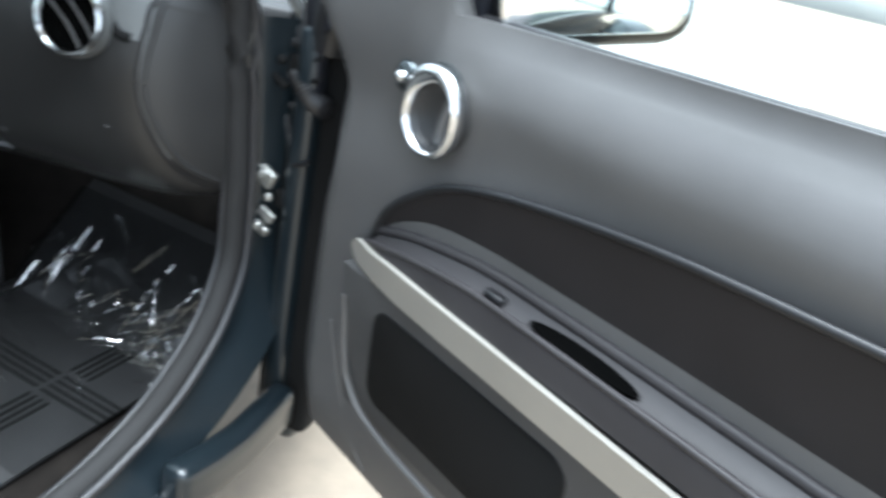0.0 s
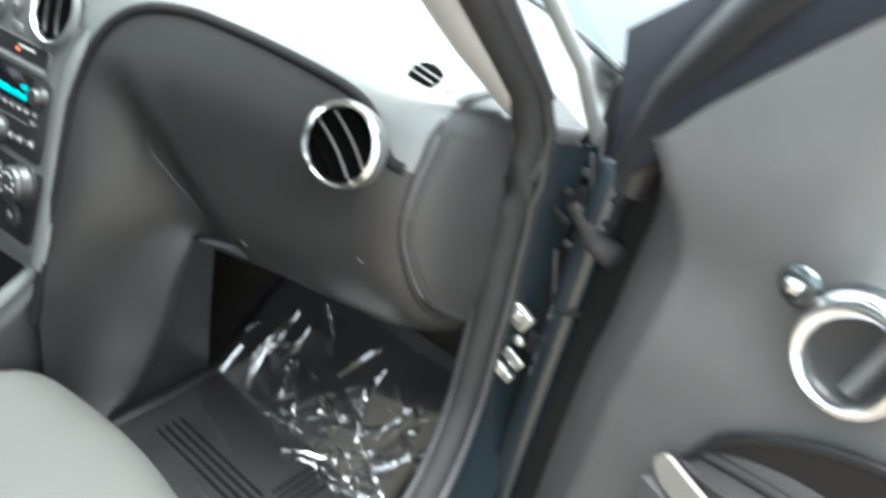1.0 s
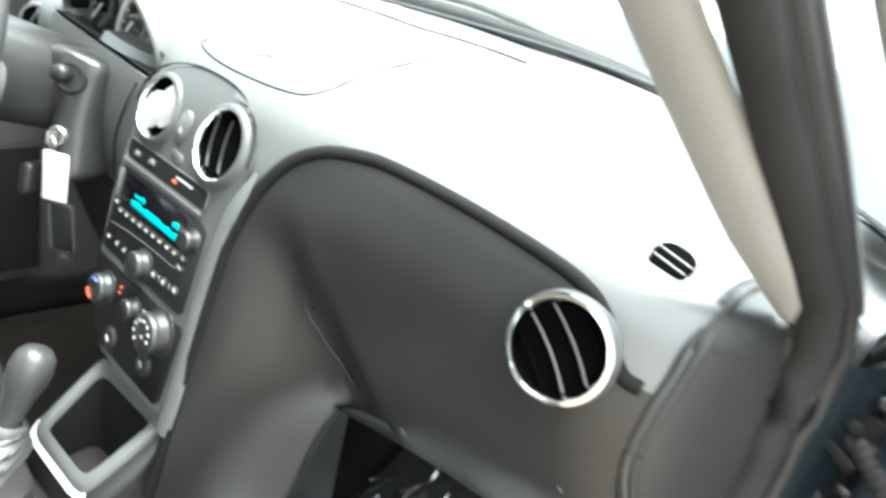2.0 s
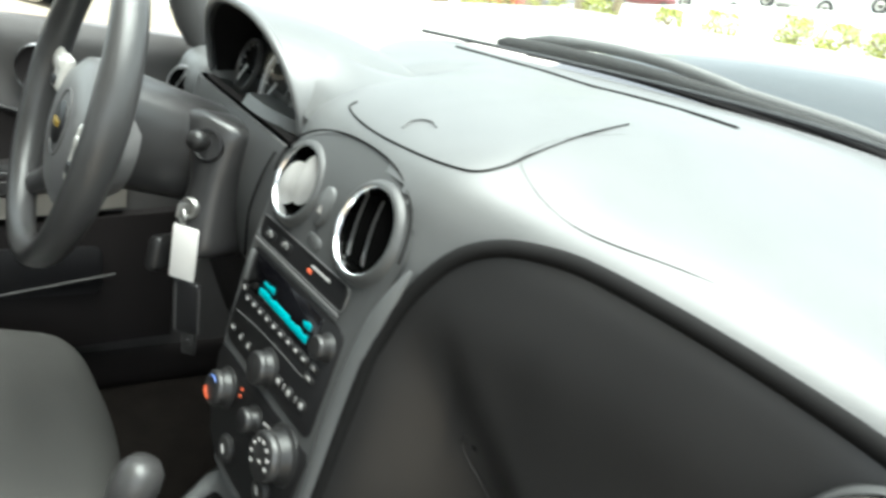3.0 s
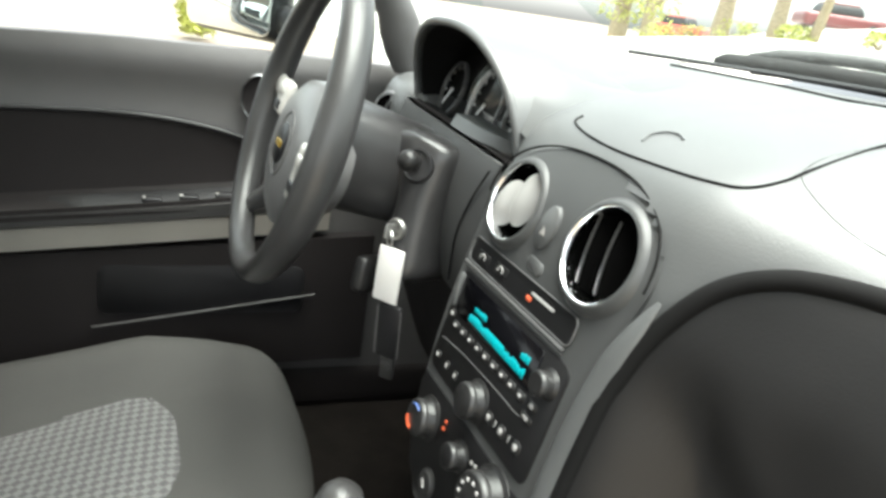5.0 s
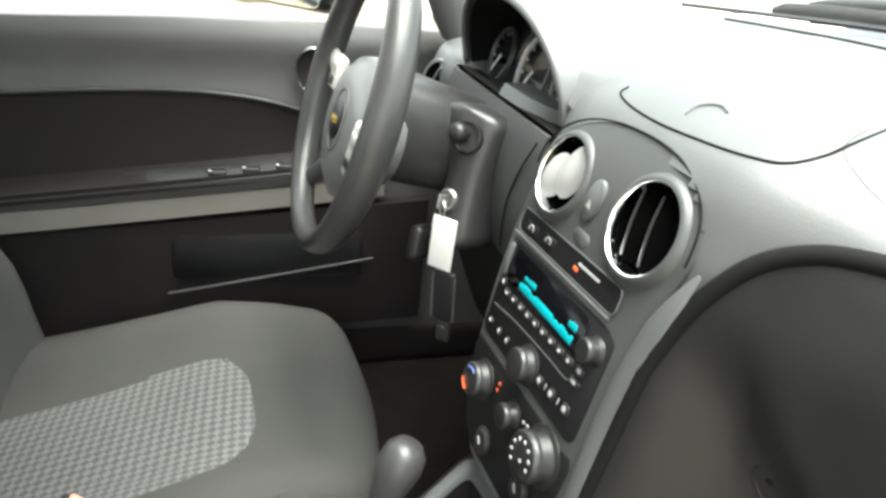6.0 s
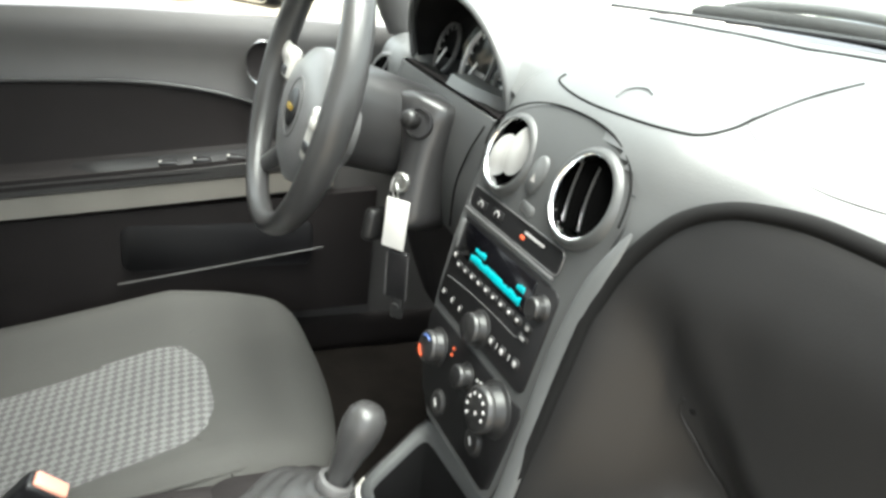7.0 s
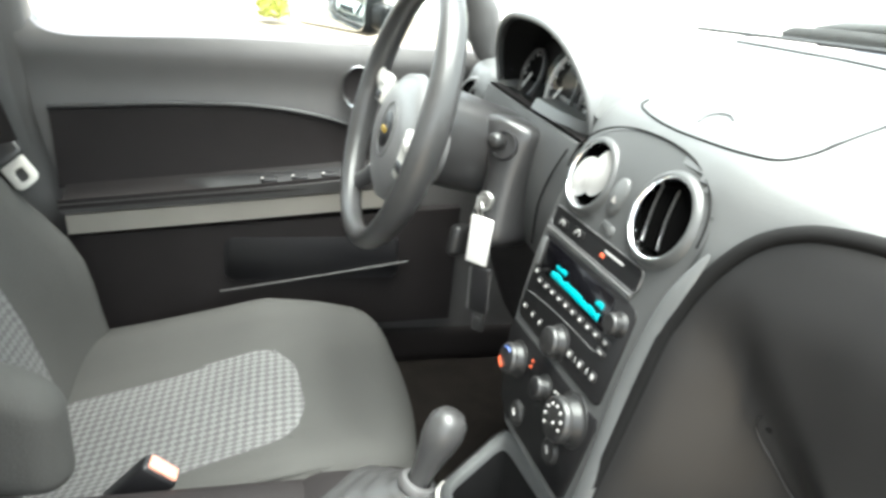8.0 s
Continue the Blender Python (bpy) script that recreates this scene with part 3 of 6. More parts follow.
groove("glovebox_shadow_bar", [Vector((0.131, stack_y(0.131, z) + 0.003, z)) for z in (0.60, 0.66, 0.72, 0.76, 0.80)] + [on_face(x, groove_z(x), flush(x, groove_z(x))) for x in (0.130, 0.134, 0.140, 0.148, 0.158, 0.17, 0.185, 0.2, 0.225, 0.25, 0.3, 0.36, 0.42, 0.45, 0.468, 0.482, 0.492, 0.502, 0.515)], 0.0070, MATT, "black bar standing for the shadow gap over the glovebox")
# crease lines of the centre pad and of the airbag cover, on the top
groove("top_pad_seam", [(x, y, on_top(x, y) + 0.0006) for x, y in ((-0.074, 0.050), (-0.070, 0.041), (-0.04, 0.036), (0.01, 0.0345), (0.075, 0.0365), (0.113, 0.043), (0.133, 0.054), (0.140, 0.075), (0.136, 0.10), (0.118, 0.170), (0.101, 0.240))], 0.0010, MATT, "thin dark seam")
groove("airbag_seam", [(x, y, on_top(x, y) - 0.0008) for x, y in ((0.122, 0.215), (0.119, 0.152), (0.129, 0.106), (0.150, 0.084), (0.212, 0.086), (0.30, 0.125), (0.42, 0.176))], 0.0009, TRIM_DARK, "faint seam of the airbag cover")
groove("light_sensor", [(x, y, on_top(x, y) + 0.0012) for x, y in ((0.022, 0.049), (0.018, 0.058), (0.024, 0.067), (0.036, 0.070), (0.048, 0.066))], 0.0008, BEZEL, "small raised sensor lip")
# seam and rim of the end panel beside the door
edge = [Vector((x, y, on_top(x, y) + 0.0005)) for x, y in ((0.523, 0.275), (0.520, 0.242), (0.525, 0.205))]
cap = [(0.529, 0.985), (0.528, 0.955), (0.525, 0.92), (0.524, 0.875), (0.532, 0.83), (0.550, 0.765), (0.574, 0.712)]
groove("end_panel_seam", edge + [on_face(x, z, 0.0005) for x, z in cap], 0.003, BLACK, "dark seam of the end panel")
groove("end_panel_rim", [p + Vector((0.008, 0, 0.0)) for p in edge] + [on_face(x + 0.008, z, 0.0) for x, z in cap], 0.005, DASH_DIM, "rounded rim of the end panel")


# the end has its own darker skin, so shade shows as colour
bm = B()


def end_at(u, v):
    x = seam_x(0.712 + 0.275 * v) + 0.006
    x += (0.609 - x) * u
    return on_face(x, 0.712 + (zt(x) - 0.016 - 0.712) * v, 0.004)


slab(bm, end_at, 26, 22, (0, 0.012, 0))
part("end_panel", bm, DASH_DIM, dash, "end panel darkened for shade, facing the door", angle=60)


def end_top_at(u, v):
    x = 0.533 + 0.076 * u
    y = yf(x) + 0.010 + (0.36 - yf(x)) * v ** 1.5
    return Vector((x, y - 0.004, on_top(x, y) + 0.002))


bm = B()
slab(bm, end_top_at, 12, 14, (0, 0.004, -0.012))
part("end_panel_top", bm, DASH_DIM, dash, "corner below the pillar with shade put into its colour", angle=60)


# round outlets
def outlet(at, facing, r, bars, tilt, depth=0.035):
    m = axes(at, facing)
    o = B()
    lathe(o, [(r * 1.13, -0.012), (r * 1.12, 0.003), (r * 1.09, 0.0065), (r * 1.02, 0.007)], m, 40)
    v = part("air_vent", o, BEZEL, dash, "round grey air vent")
    o = B()
    lathe(o, [(r * 1.10, 0.006), (r * 1.07, 0.0105), (r * 0.99, 0.0115), (r * 0.93, 0.008), (r * 0.91, 0.0)], m, 40)
    part("chrome_ring", o, CHROME, v, "polished chrome ring")
    # the duct's depth is mostly painted: its black stands for shade
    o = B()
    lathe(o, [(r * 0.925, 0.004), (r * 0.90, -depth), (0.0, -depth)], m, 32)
    part("vent_duct", o, SHADE_BLACK, v, "duct blackened for the shade inside")
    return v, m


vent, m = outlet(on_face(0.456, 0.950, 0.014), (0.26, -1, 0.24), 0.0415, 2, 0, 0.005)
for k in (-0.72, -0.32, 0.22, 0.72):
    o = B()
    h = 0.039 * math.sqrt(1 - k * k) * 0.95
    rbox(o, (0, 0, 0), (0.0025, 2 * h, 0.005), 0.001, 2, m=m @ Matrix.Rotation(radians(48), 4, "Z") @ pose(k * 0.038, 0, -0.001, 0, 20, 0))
    part("louvre", o, SHADE_BLACK, vent)
    o = B()
    tube(o, [m @ Matrix.Rotation(radians(48), 4, "Z") @ pose(k * 0.038, 0, 0.0025) @ Vector((0.004 * math.cos(t * 1.4), h * t, 0)) for t in (-0.96, -0.5, 0, 0.5, 0.96)], 0.0012, 6)
    if abs(k) < 0.5:
        part("louvre_edge", o, TRIM, vent, "bright louvre edge")
    else:
        o.free()

# small demister outlet near the pillar
sx_ = Vector((0.02, 0, on_top(0.489, 0.197) - on_top(0.469, 0.197)))
sy_ = Vector((0, 0.02, on_top(0.479, 0.207) - on_top(0.479, 0.187)))
m = axes(Vector((0.479, 0.197, on_top(0.479, 0.197) + 0.002)), sx_.cross(sy_).normalized() + Vector((0.10, -0.45, 0)))
o = B()
lathe(o, [(0.036, -0.016), (0.033, -0.006), (0.031, 0.001), (0.026, 0.0035), (0.020, 0.003)], m, 36)
dem = part("demister_vent", o, DASH, dash, "small oval side window vent")
# raised black plate stands for the shade in the opening
o = B()
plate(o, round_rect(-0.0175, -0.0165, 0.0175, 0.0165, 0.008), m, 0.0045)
part("vent_opening", o, SHADE_BLACK, dem, "flat plate blackened like a shaded opening")
o = B()
tube(o, [m @ Vector((0.031 * math.cos(a), 0.029 * math.sin(a), 0.0008)) for a in [i * math.pi / 20 for i in range(40)]], 0.0011, 6, True)
part("vent_rim", o, BEZEL, dem, "thin grey rim round the vent")
for k in (-0.0055, 0.0045):
    o = B()
    rbox(o, (0, k, 0.0045), (0.032, 0.0020, 0.002), 0.0006, 1, m=m)
    part("louvre", o, TRIM, dem)

# glovebox fold: a small dark block for a shaded hole, and the crease from it
o = B()
tube(o, smooth_line([on_face(x, z, 0.0062 - valley(x, z) + flush(x, z)) for x, z in ((0.200, 0.866), (0.198, 0.857), (0.203, 0.845), (0.212, 0.832), (0.222, 0.815), (0.234, 0.798), (0.246, 0.775))], 5), 0.0013, 6)
part("fold_crease", o, GLOVE_DIM, glove, "thin raised crease")
o = B()
rbox(o, on_face(0.207, 0.858, 0.0050 - valley(0.207, 0.858) + flush(0.207, 0.858)), (0.006, 0.003, 0.005), 0.0015, 1)
part("fold_hole", o, MATT, glove, "small dark block standing for a shaded hole")

# little latch marks on the lower face
for x, z in ((0.316, 0.769), (0.481, 0.821)):
    o = B()
    rbox(o, on_face(x, z, 0.001), (0.024, 0.004, 0.0035), 0.0016, 1, fn=lambda p: Matrix.Rotation(radians(28), 3, "Y") @ p)
    part("screw_cover", o, DASH_DIM, dash, "small plastic screw cover")

# ---------------------------------------------------------------- centre stack
def sp(u, v, out=0.0):
    """A place on the centre stack: u across, v up from its vents, out towards the seats."""
    return SM @ Vector((u, v, out))


def lean_back(v):
    """How far the top of the stack curls away under the windshield."""
    return -2.4 * max(0, v + 0.005) ** 2


stack = thing("centre_console_stack", (0, 0.0, 0.66), "centre stack with round vents, radio and climate knobs", "centre stack")
VENTS = ((-0.056, 0.005, 0.0345), (0.072, 0.006, 0.0362))


bm = B()
VS = [-0.30 + 0.30 * i / 75 for i in range(75)] + [0.0675 * math.sin(math.pi / 2 * i / 26) for i in range(27)]
rows = []
for v in VS:
    a, b = stack_side(v)
    row = [bm.verts.new(sp(a + (b - a) * i / 80, v, lean_back(v) - 0.004 * abs(2 * i / 80 - 1) ** 12)) for i in range(81)]
    e0, e1 = [sp(x, v, lean_back(v) - 0.06) for x in (a, b)]
    rows.append([bm.verts.new(e0)] + row + [bm.verts.new(e1)])
for a, b in zip(rows, rows[1:]):
    for i in range(82):
        q = sum((x.co for x in (a[i], a[i + 1], b[i + 1], b[i])), Vector()) / 4
        lo = SM.inverted() @ q
        if all(math.hypot(lo.x - cu, lo.y - cv) > r * 1.02 for cu, cv, r in VENTS):
            bm.faces.new((a[i], a[i + 1], b[i + 1], b[i]))
bmesh.ops.delete(bm, geom=[x for x in bm.verts if not x.link_faces], context="VERTS")
part("stack_bezel", bm, STACK, stack, "satin dark plastic face with an arched top", angle=50)
bm = B()
arch = []
for i in range(41):
    a = math.pi * i / 40
    v = 0.0675 * math.sin(a) ** 0.85
    s = stack_side(max(v, 1e-4))
    arch.append(sp(s[1] if i < 20 else s[0] if i > 20 else 0.012, v, lean_back(v) + 0.001))
tube(bm, arch, 0.0011, 6)
part("arch_seam", bm, MATT, stack, "dark seam round the arch")
bm = B()
band = [(0.0, 0.139), (-0.025, 0.132), (-0.062, 0.1235), (-0.10, 0.1185), (-0.14, 0.1165), (-0.18, 0.118), (-0.22, 0.121), (-0.27, 0.122), (-0.31, 0.120)]
band = smooth_line([sp(u, v, -0.002 if v == 0 else 0.0) for v, u in band], 6)
tube(bm, band, [0.0115 * min(1, 0.15 + i / 12) for i in range(len(band))], 12, flat=0.45, up=SN)
part("stack_rim", bm, DASH, stack, "rounded grey rim beside the glovebox")

for j, (cu, cv, r) in enumerate(VENTS):
    m = SM @ pose(cu, cv, 0, -7, 0, 0)
    o = B()
    lathe(o, [(r * 1.30, -0.006), (r * 1.22, -0.0005), (r * 1.14, 0.0026), (r * 1.08, 0.0036), (r * 1.04, 0.0034)], m, 48)
    v = part("air_vent", o, STACK, stack, "round air vent in a flared collar")
    o = B()
    lathe(o, [(r * 1.045, 0.0035), (r * 1.025, 0.0030), (r * 1.0, -0.001), (r * 0.975, -0.007)], m, 48)
    part("chrome_ring", o, CHROME, v, "thin polished chrome ring")
    # black colour deepens the shade in the duct
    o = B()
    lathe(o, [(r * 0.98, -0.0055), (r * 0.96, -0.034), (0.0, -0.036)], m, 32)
    part("vent_duct", o, SHADE_BLACK, v, "duct blackened for the shade inside")
    if j == 0:
        for k, up in ((-0.52, -0.006), (0.22, 0.006)):
            o = B()
            h = r * 0.80 * math.sqrt(1 - k * k)
            plate(o, [(0.0125 * math.cos(a), h * math.sin(a)) for a in [i * math.pi / 14 for i in range(28)]], m @ pose(k * r, up, -0.006, 0, 36, -8), 0.003, 0.0012)
            part("louvre", o, GLARE_LOUVRE, v, "flat louvre toned pale for the windshield's reflection")
    else:
        for k in (-0.30, 0.34):
            o = B()
            h = r * 0.92 * math.sqrt(1 - k * k)
            slab(o, lambda a, b, k=k, h=h: m @ Vector((k * r + (a - 0.5) * 0.020 - 0.010 * (2 * b - 1) * 0.6, h * (2 * b - 1), -0.007 - 0.020 * a + 0.003 * math.cos(math.pi * (b - 0.5)))), 4, 14, (0, 0.0012, 0))
            lv = part("louvre", o, SHADE_BLACK, v, "curved louvre blackened for shade")
            o = B()
            tube(o, [m @ Vector((k * r - 0.010 - 0.006 * (2 * b - 1), h * (2 * b - 1), -0.0065 + 0.003 * math.cos(math.pi * (b - 0.5)))) for b in [0.06 + 0.088 * i for i in range(11)]], 0.0011, 6)
            part("louvre_edge", o, DULL, lv, "thin pale louvre edge")
# hazard switch
o = B()
plate(o, [(0.0120 * math.cos(a), 0.0205 * math.sin(a)) for a in [i * math.pi / 14 for i in range(28)]], SM @ pose(0.002, 0.001, -0.001, 0, 0, -16), 0.0042)
hz = part("hazard_switch", o, BEZEL, stack, "oval hazard light switch")
o = B()
plate(o, [(-0.004, -0.004), (0.004, -0.004), (0, 0.0035)], SM @ pose(0.001, -0.002, 0.0031), 0.0006, 0.0002)
part("warning_mark", o, PILLAR, hz, "pale triangle")
o = B()
plate(o, round_rect(-0.013, -0.006, 0.013, 0.006, 0.0055), SM @ pose(0.004, -0.032, -0.001, 0, 0, -4), 0.0022)
part("blank_plug", o, BEZEL, stack, "small blank plug below the hazard switch")
# button strip with indicator
o = B()
plate(o, round_rect(-0.096, -0.067, 0.081, -0.043, 0.007), SM @ pose(0, 0, -0.001), 0.0022, 0.0008)
strip = part("button_strip", o, PANEL, stack, "black row of switches")
o = B()
tube(o, [sp(x, y, 0.0014) for x, y in round_rect(-0.096, -0.067, 0.081, -0.043, 0.007)], 0.0007, 5, True)
part("strip_outline", o, RING, strip, "fine grey outline")
for w, y, h in ((0.0016, -0.0705, 0.0018), (0.0007, -0.0745, 0.0012)):
    o = B()
    tube(o, [sp(x, y, h) for x in (-0.098, 0, 0.077)], w, 6)
    part("silver_line", o, RING, strip, "thin silver line")
for x, y in ((-0.071, -0.057), (-0.037, -0.055)):
    o = B()
    plate(o, round_rect(-0.012, -0.0055, 0.012, 0.0055, 0.003), SM @ pose(x, y, 0.0008), 0.0016)
    bt = part("switch", o, PANEL, strip)
    o = B()
    tube(o, [SM @ pose(x, y, 0.0026) @ Vector((0.0042 * math.cos(a), 0.0034 * math.sin(a), 0)) for a in [radians(-30 + 24 * i) for i in range(11)]], 0.0007, 5)
    part("switch_mark", o, PRINT, bt, "pale printed symbol")
for x0, x1, y, hh, mm, nm in ((0.011, 0.018, -0.0575, 0.0020, LAMP, "indicator_lamp"), (0.016, 0.050, -0.0515, 0.0012, PRINT, "indicator_print")):
    o = B()
    plate(o, round_rect(x0, y - hh, x1, y + hh, 0.0009), SM @ pose(0, 0, 0.0012), 0.0008, 0.0002)
    part(nm, o, mm, strip)

# radio
radio = thing("car_radio", sp(0, -0.175, 0.002), "black car radio with a lit teal display", "radio")
o = B()
plate(o, round_rect(-0.098, -0.183, 0.094, -0.078, 0.010), SM @ pose(0, 0, -0.001), 0.0022, 0.0010)
part("radio_face", o, PANEL, radio, "satin black face plate")
o = B()
plate(o, round_rect(-0.097, -0.117, -0.0885, -0.082, 0.003), SM @ pose(0, 0, 0.001), 0.0025, 0.0008)
part("eject_key", o, BEZEL, radio, "narrow grey key beside the display")
o = B()
plate(o, round_rect(-0.085, -0.119, 0.060, -0.082, 0.004), SM @ pose(0, 0, 0.0005), 0.0016, 0.0006)
disp = part("display", o, SCREEN, radio, "black display window")
RD = random.Random(11)
for y, x0, x1, hh in ((-0.1005, -0.052, -0.029, 0.0030), (-0.0985, 0.034, 0.048, 0.0034), (-0.1105, -0.057, 0.047, 0.0042)):
    n = int(round((x1 - x0) / 0.0046))
    for i in range(n):
        a = x0 + (x1 - x0) * i / n
        w = (x1 - x0) / n
        cut = RD.choice((0.0, 0.0, 0.25, 0.5))
        o = B()
        plate(o, round_rect(a, y - hh, a + w * 0.84, y + hh * (1 - cut), 0.0006, 1), SM @ pose(0, 0, 0.0019), 0.0005, 0.0001)
        part("display_segment", o, LCD, disp)


def knob(parent, x, y, r, h, name="knob", face=None, n=28, marks=0):
    """A rotary knob with a skirt, finger flutes and a dull ring."""
    m = SM @ pose(x, y, 0.0006)
    o = B()
    lathe(o, [(r * 1.22, 0), (r * 1.20, 0.0016), (r * 1.06, 0.0026), (r, 0.004), (r * 0.95, h * 0.86), (r * 0.88, h * 0.97), (r * 0.80, h), (r * 0.6, h * 0.98), (0, h * 0.98)], m, n)
    k = part(name, o, KNOB, parent, "dark grey rotary knob")
    o = B()
    lathe(o, [(r * 0.985, h * 0.62), (r * 1.0, h * 0.72), (r * 0.965, h * 0.88), (r * 0.90, h * 0.965)], m, n)
    part("knob_ring", o, DULL, k, "dull silver ring")
    if face:
        o = B()
        lathe(o, [(r * 0.76, h * 0.985), (r * 0.72, h * 1.015), (0, h * 1.015)], m, n)
        part("knob_face", o, face, k)
    return k, m


knob(radio, 0.077, -0.100, 0.0105, 0.014, "volume_knob")
for i in range(9):
    m = SM @ pose(-0.0745 + i * 0.0158, -0.1295 + 0.0004 * i, 0.0008)
    o = B()
    plate(o, round_rect(-0.0068, -0.0042, 0.0068, 0.0042, 0.0035), m, 0.0018)
    bt = part("preset_button", o, KNOB, radio)
    o = B()
    plate(o, round_rect(-0.0022, -0.0016, 0.0022, 0.0016, 0.0008, 2), m @ pose(0, 0, 0.0017), 0.0004, 0.0001)
    part("button_mark", o, PRINT, bt)
o = B()
tube(o, smooth_line([sp(x, y, 0.0013) for x, y in ((-0.090, -0.150), (-0.04, -0.1445), (0.02, -0.1415), (0.058, -0.1405), (0.064, -0.132))], 5), 0.0006, 5)
part("face_line", o, RING, radio, "fine grey line under the presets")
knob(radio, 0.0, -0.166, 0.0165, 0.016, "tuning_knob", KNOB)
for x, y, w, h, nm in ((-0.086, -0.168, 0.0024, 0.0020, 1), (-0.064, -0.168, 0.0018, 0.0026, 1), (-0.045, -0.168, 0.0018, 0.0026, 1), (0.0255, -0.165, 0.0026, 0.0028, 1), (0.036, -0.1645, 0.0006, 0.0034, 0), (0.047, -0.164, 0.0026, 0.0030, 1), (0.059, -0.163, 0.0006, 0.0034, 0), (0.071, -0.162, 0.0028, 0.0030, 1), (0.070, -0.1245, 0.0028, 0.0020, 1), (0.068, -0.136, 0.0038, 0.0016, 1), (-0.087, -0.123, 0.0022, 0.0024, 1)):
    m = SM @ pose(x, y, 0.0008)
    bt = radio
    if nm:
        o = B()
        plate(o, round_rect(-w * 2.2, -h * 1.9, w * 2.2, h * 1.9, min(w, h) * 1.5), m, 0.0018)
        bt = part("radio_button", o, KNOB, radio)
    o = B()
    plate(o, round_rect(-w, -h, w, h, min(w, h) * 0.7, 2), m @ pose(0, 0, 0.0017 if nm else 0.0003), 0.0004, 0.0001)
    part("button_mark", o, PRINT, bt)

# climate controls
climate = thing("climate_control", sp(0, -0.28, 0.002), "climate panel with three dark rotary knobs", "climate control")
o = B()
plate(o, [(-0.098, -0.192), (0.098, -0.192), (0.102, -0.20), (0.098, -0.285), (0.09, -0.293), (-0.045, -0.293), (-0.068, -0.281), (-0.088, -0.25), (-0.101, -0.205)], SM @ pose(0, 0, -0.001), 0.0022, 0.0010)
part("climate_face", o, PANEL, climate, "satin black plate")
hot, hm = knob(climate, -0.062, -0.226, 0.0185, 0.017, "temperature_knob", KNOB)
# the red arc is print, yet glows faintly with the lamp material
for a0, mm, nm in ((200, LAMP, "red_arc"), (60, BLUE, "blue_arc")):
    o = B()
    tube(o, [hm @ Vector((0.0125 * math.cos(radians(a0 + 14 * i)), 0.0125 * math.sin(radians(a0 + 14 * i)), 0.0175)) for i in range(6)], 0.0013, 5)
    part(nm, o, mm, hot)
knob(climate, 0.007, -0.219, 0.0125, 0.015, "mode_knob", PANEL)
fan, fm = knob(climate, 0.066, -0.216, 0.0235, 0.022, "fan_knob", KNOB)
for i in range(9):
    a = radians(225 - 34 * i)
    rr = 0.0148 if i < 8 else 0.004
    o = B()
    plate(o, round_rect(-0.0017, -0.0017, 0.0017, 0.0017, 0.0008, 2), fm @ pose(rr * math.cos(a), rr * math.sin(a), 0.0224), 0.0005, 0.0001)
    part("fan_mark", o, PRINT, fan)
for x, y, mm in ((-0.031, -0.2095, LAMP), (-0.0315, -0.217, LAMP), (0.0265, -0.211, PRINT), (0.0335, -0.2095, PRINT)):
    o = B()
    plate(o, round_rect(-0.0020, -0.0018, 0.0020, 0.0018, 0.0010, 2), SM @ pose(x, y, 0.0011), 0.0006, 0.0001)
    part("climate_lamp", o, mm, climate)
for x, y in ((-0.024, -0.274), (0.055, -0.263)):
    k, m = knob(climate, x, y, 0.0125, 0.0045, "round_switch", KNOB)
    o = B()
    tube(o, [m @ Vector((-0.004 + 0.003 * t, 0.003 - 0.003 * t, 0.0049)) for t in (0, 1, 2)], 0.0009, 5)
    part("switch_mark", o, PRINT, k, "pale printed symbol")

# ---------------------------------------------------------------- instrument cluster and its hood
cluster = thing("instrument_cluster", (-0.32, 0.05, 0.96), "hooded instrument cluster with dark dials", "instrument cluster")


def hood_ring(a, k=1.0):
    """A point of the hood's arch, a from 0 (driver's right) to 180 degrees."""
    c, s = math.cos(radians(a)), math.sin(radians(a))
    return (-0.325 + k * 0.19 * math.copysign(abs(c) ** 0.8, c), 1.008 + k * 0.113 * max(0, s) ** 0.85)


def shell_at(u, v):
    x, z = hood_ring(180 * u, 1.0 - 0.45 * v * v)
    return (x, -0.005 + 0.26 * v + 0.03 * (1 - math.sin(math.pi * u)), z - 0.012 * v * v)


bm = B()
grid(bm, shell_at, 36, 12)
part("hood", bm, DASH, cluster, "grey grained hood", angle=60)
bm = B()


def fillet_at(u, v):
    """The smooth flank between the hood and the top of the dashboard."""
    a = Vector(shell_at(0.30 * (1 - 0.45 * v), 0.02 + 0.9 * v)) - Vector((0, 0, 0.045 * max(0, (v - 0.55) / 0.45) ** 2))
    y = a.y + 0.02
    c = Vector((-0.075, y, on_top(-0.075, y) - 0.004))
    b = Vector((-0.150, y, on_top(-0.150, y) + 0.002))
    return a * (1 - u) ** 2 + b * 2 * u * (1 - u) + c * u * u


grid(bm, fillet_at, 16, 14)
part("hood_flank", bm, DASH, cluster, "smooth flank running into the dashboard", angle=80)
bm = B()
grid(bm, lambda u, v: Vector(shell_at(u, 0.01 + v * 0.35)).lerp(Vector((-0.325, 0.09, 1.03)), 0.05) + Vector((0, 0, -0.003)), 36, 6)
part("hood_lining", bm, MATT, cluster, "matt black inside of the hood", angle=60)
bm = B()
tube(bm, [Vector(shell_at(i / 36, 0)).lerp(Vector((-0.325, -0.005, 1.02)), 0.025) for i in range(37)], 0.0052, 8)
part("hood_lip", bm, DASH, cluster, "rounded hood lip")
bm = B()
plate(bm, [(hood_ring(a, 0.90)[0] + 0.325, hood_ring(a, 0.90)[1] - 1.03) for a in range(0, 181, 8)], axes((-0.325, 0.073, 1.03), (0, -0.96, 0.28)), 0.004)
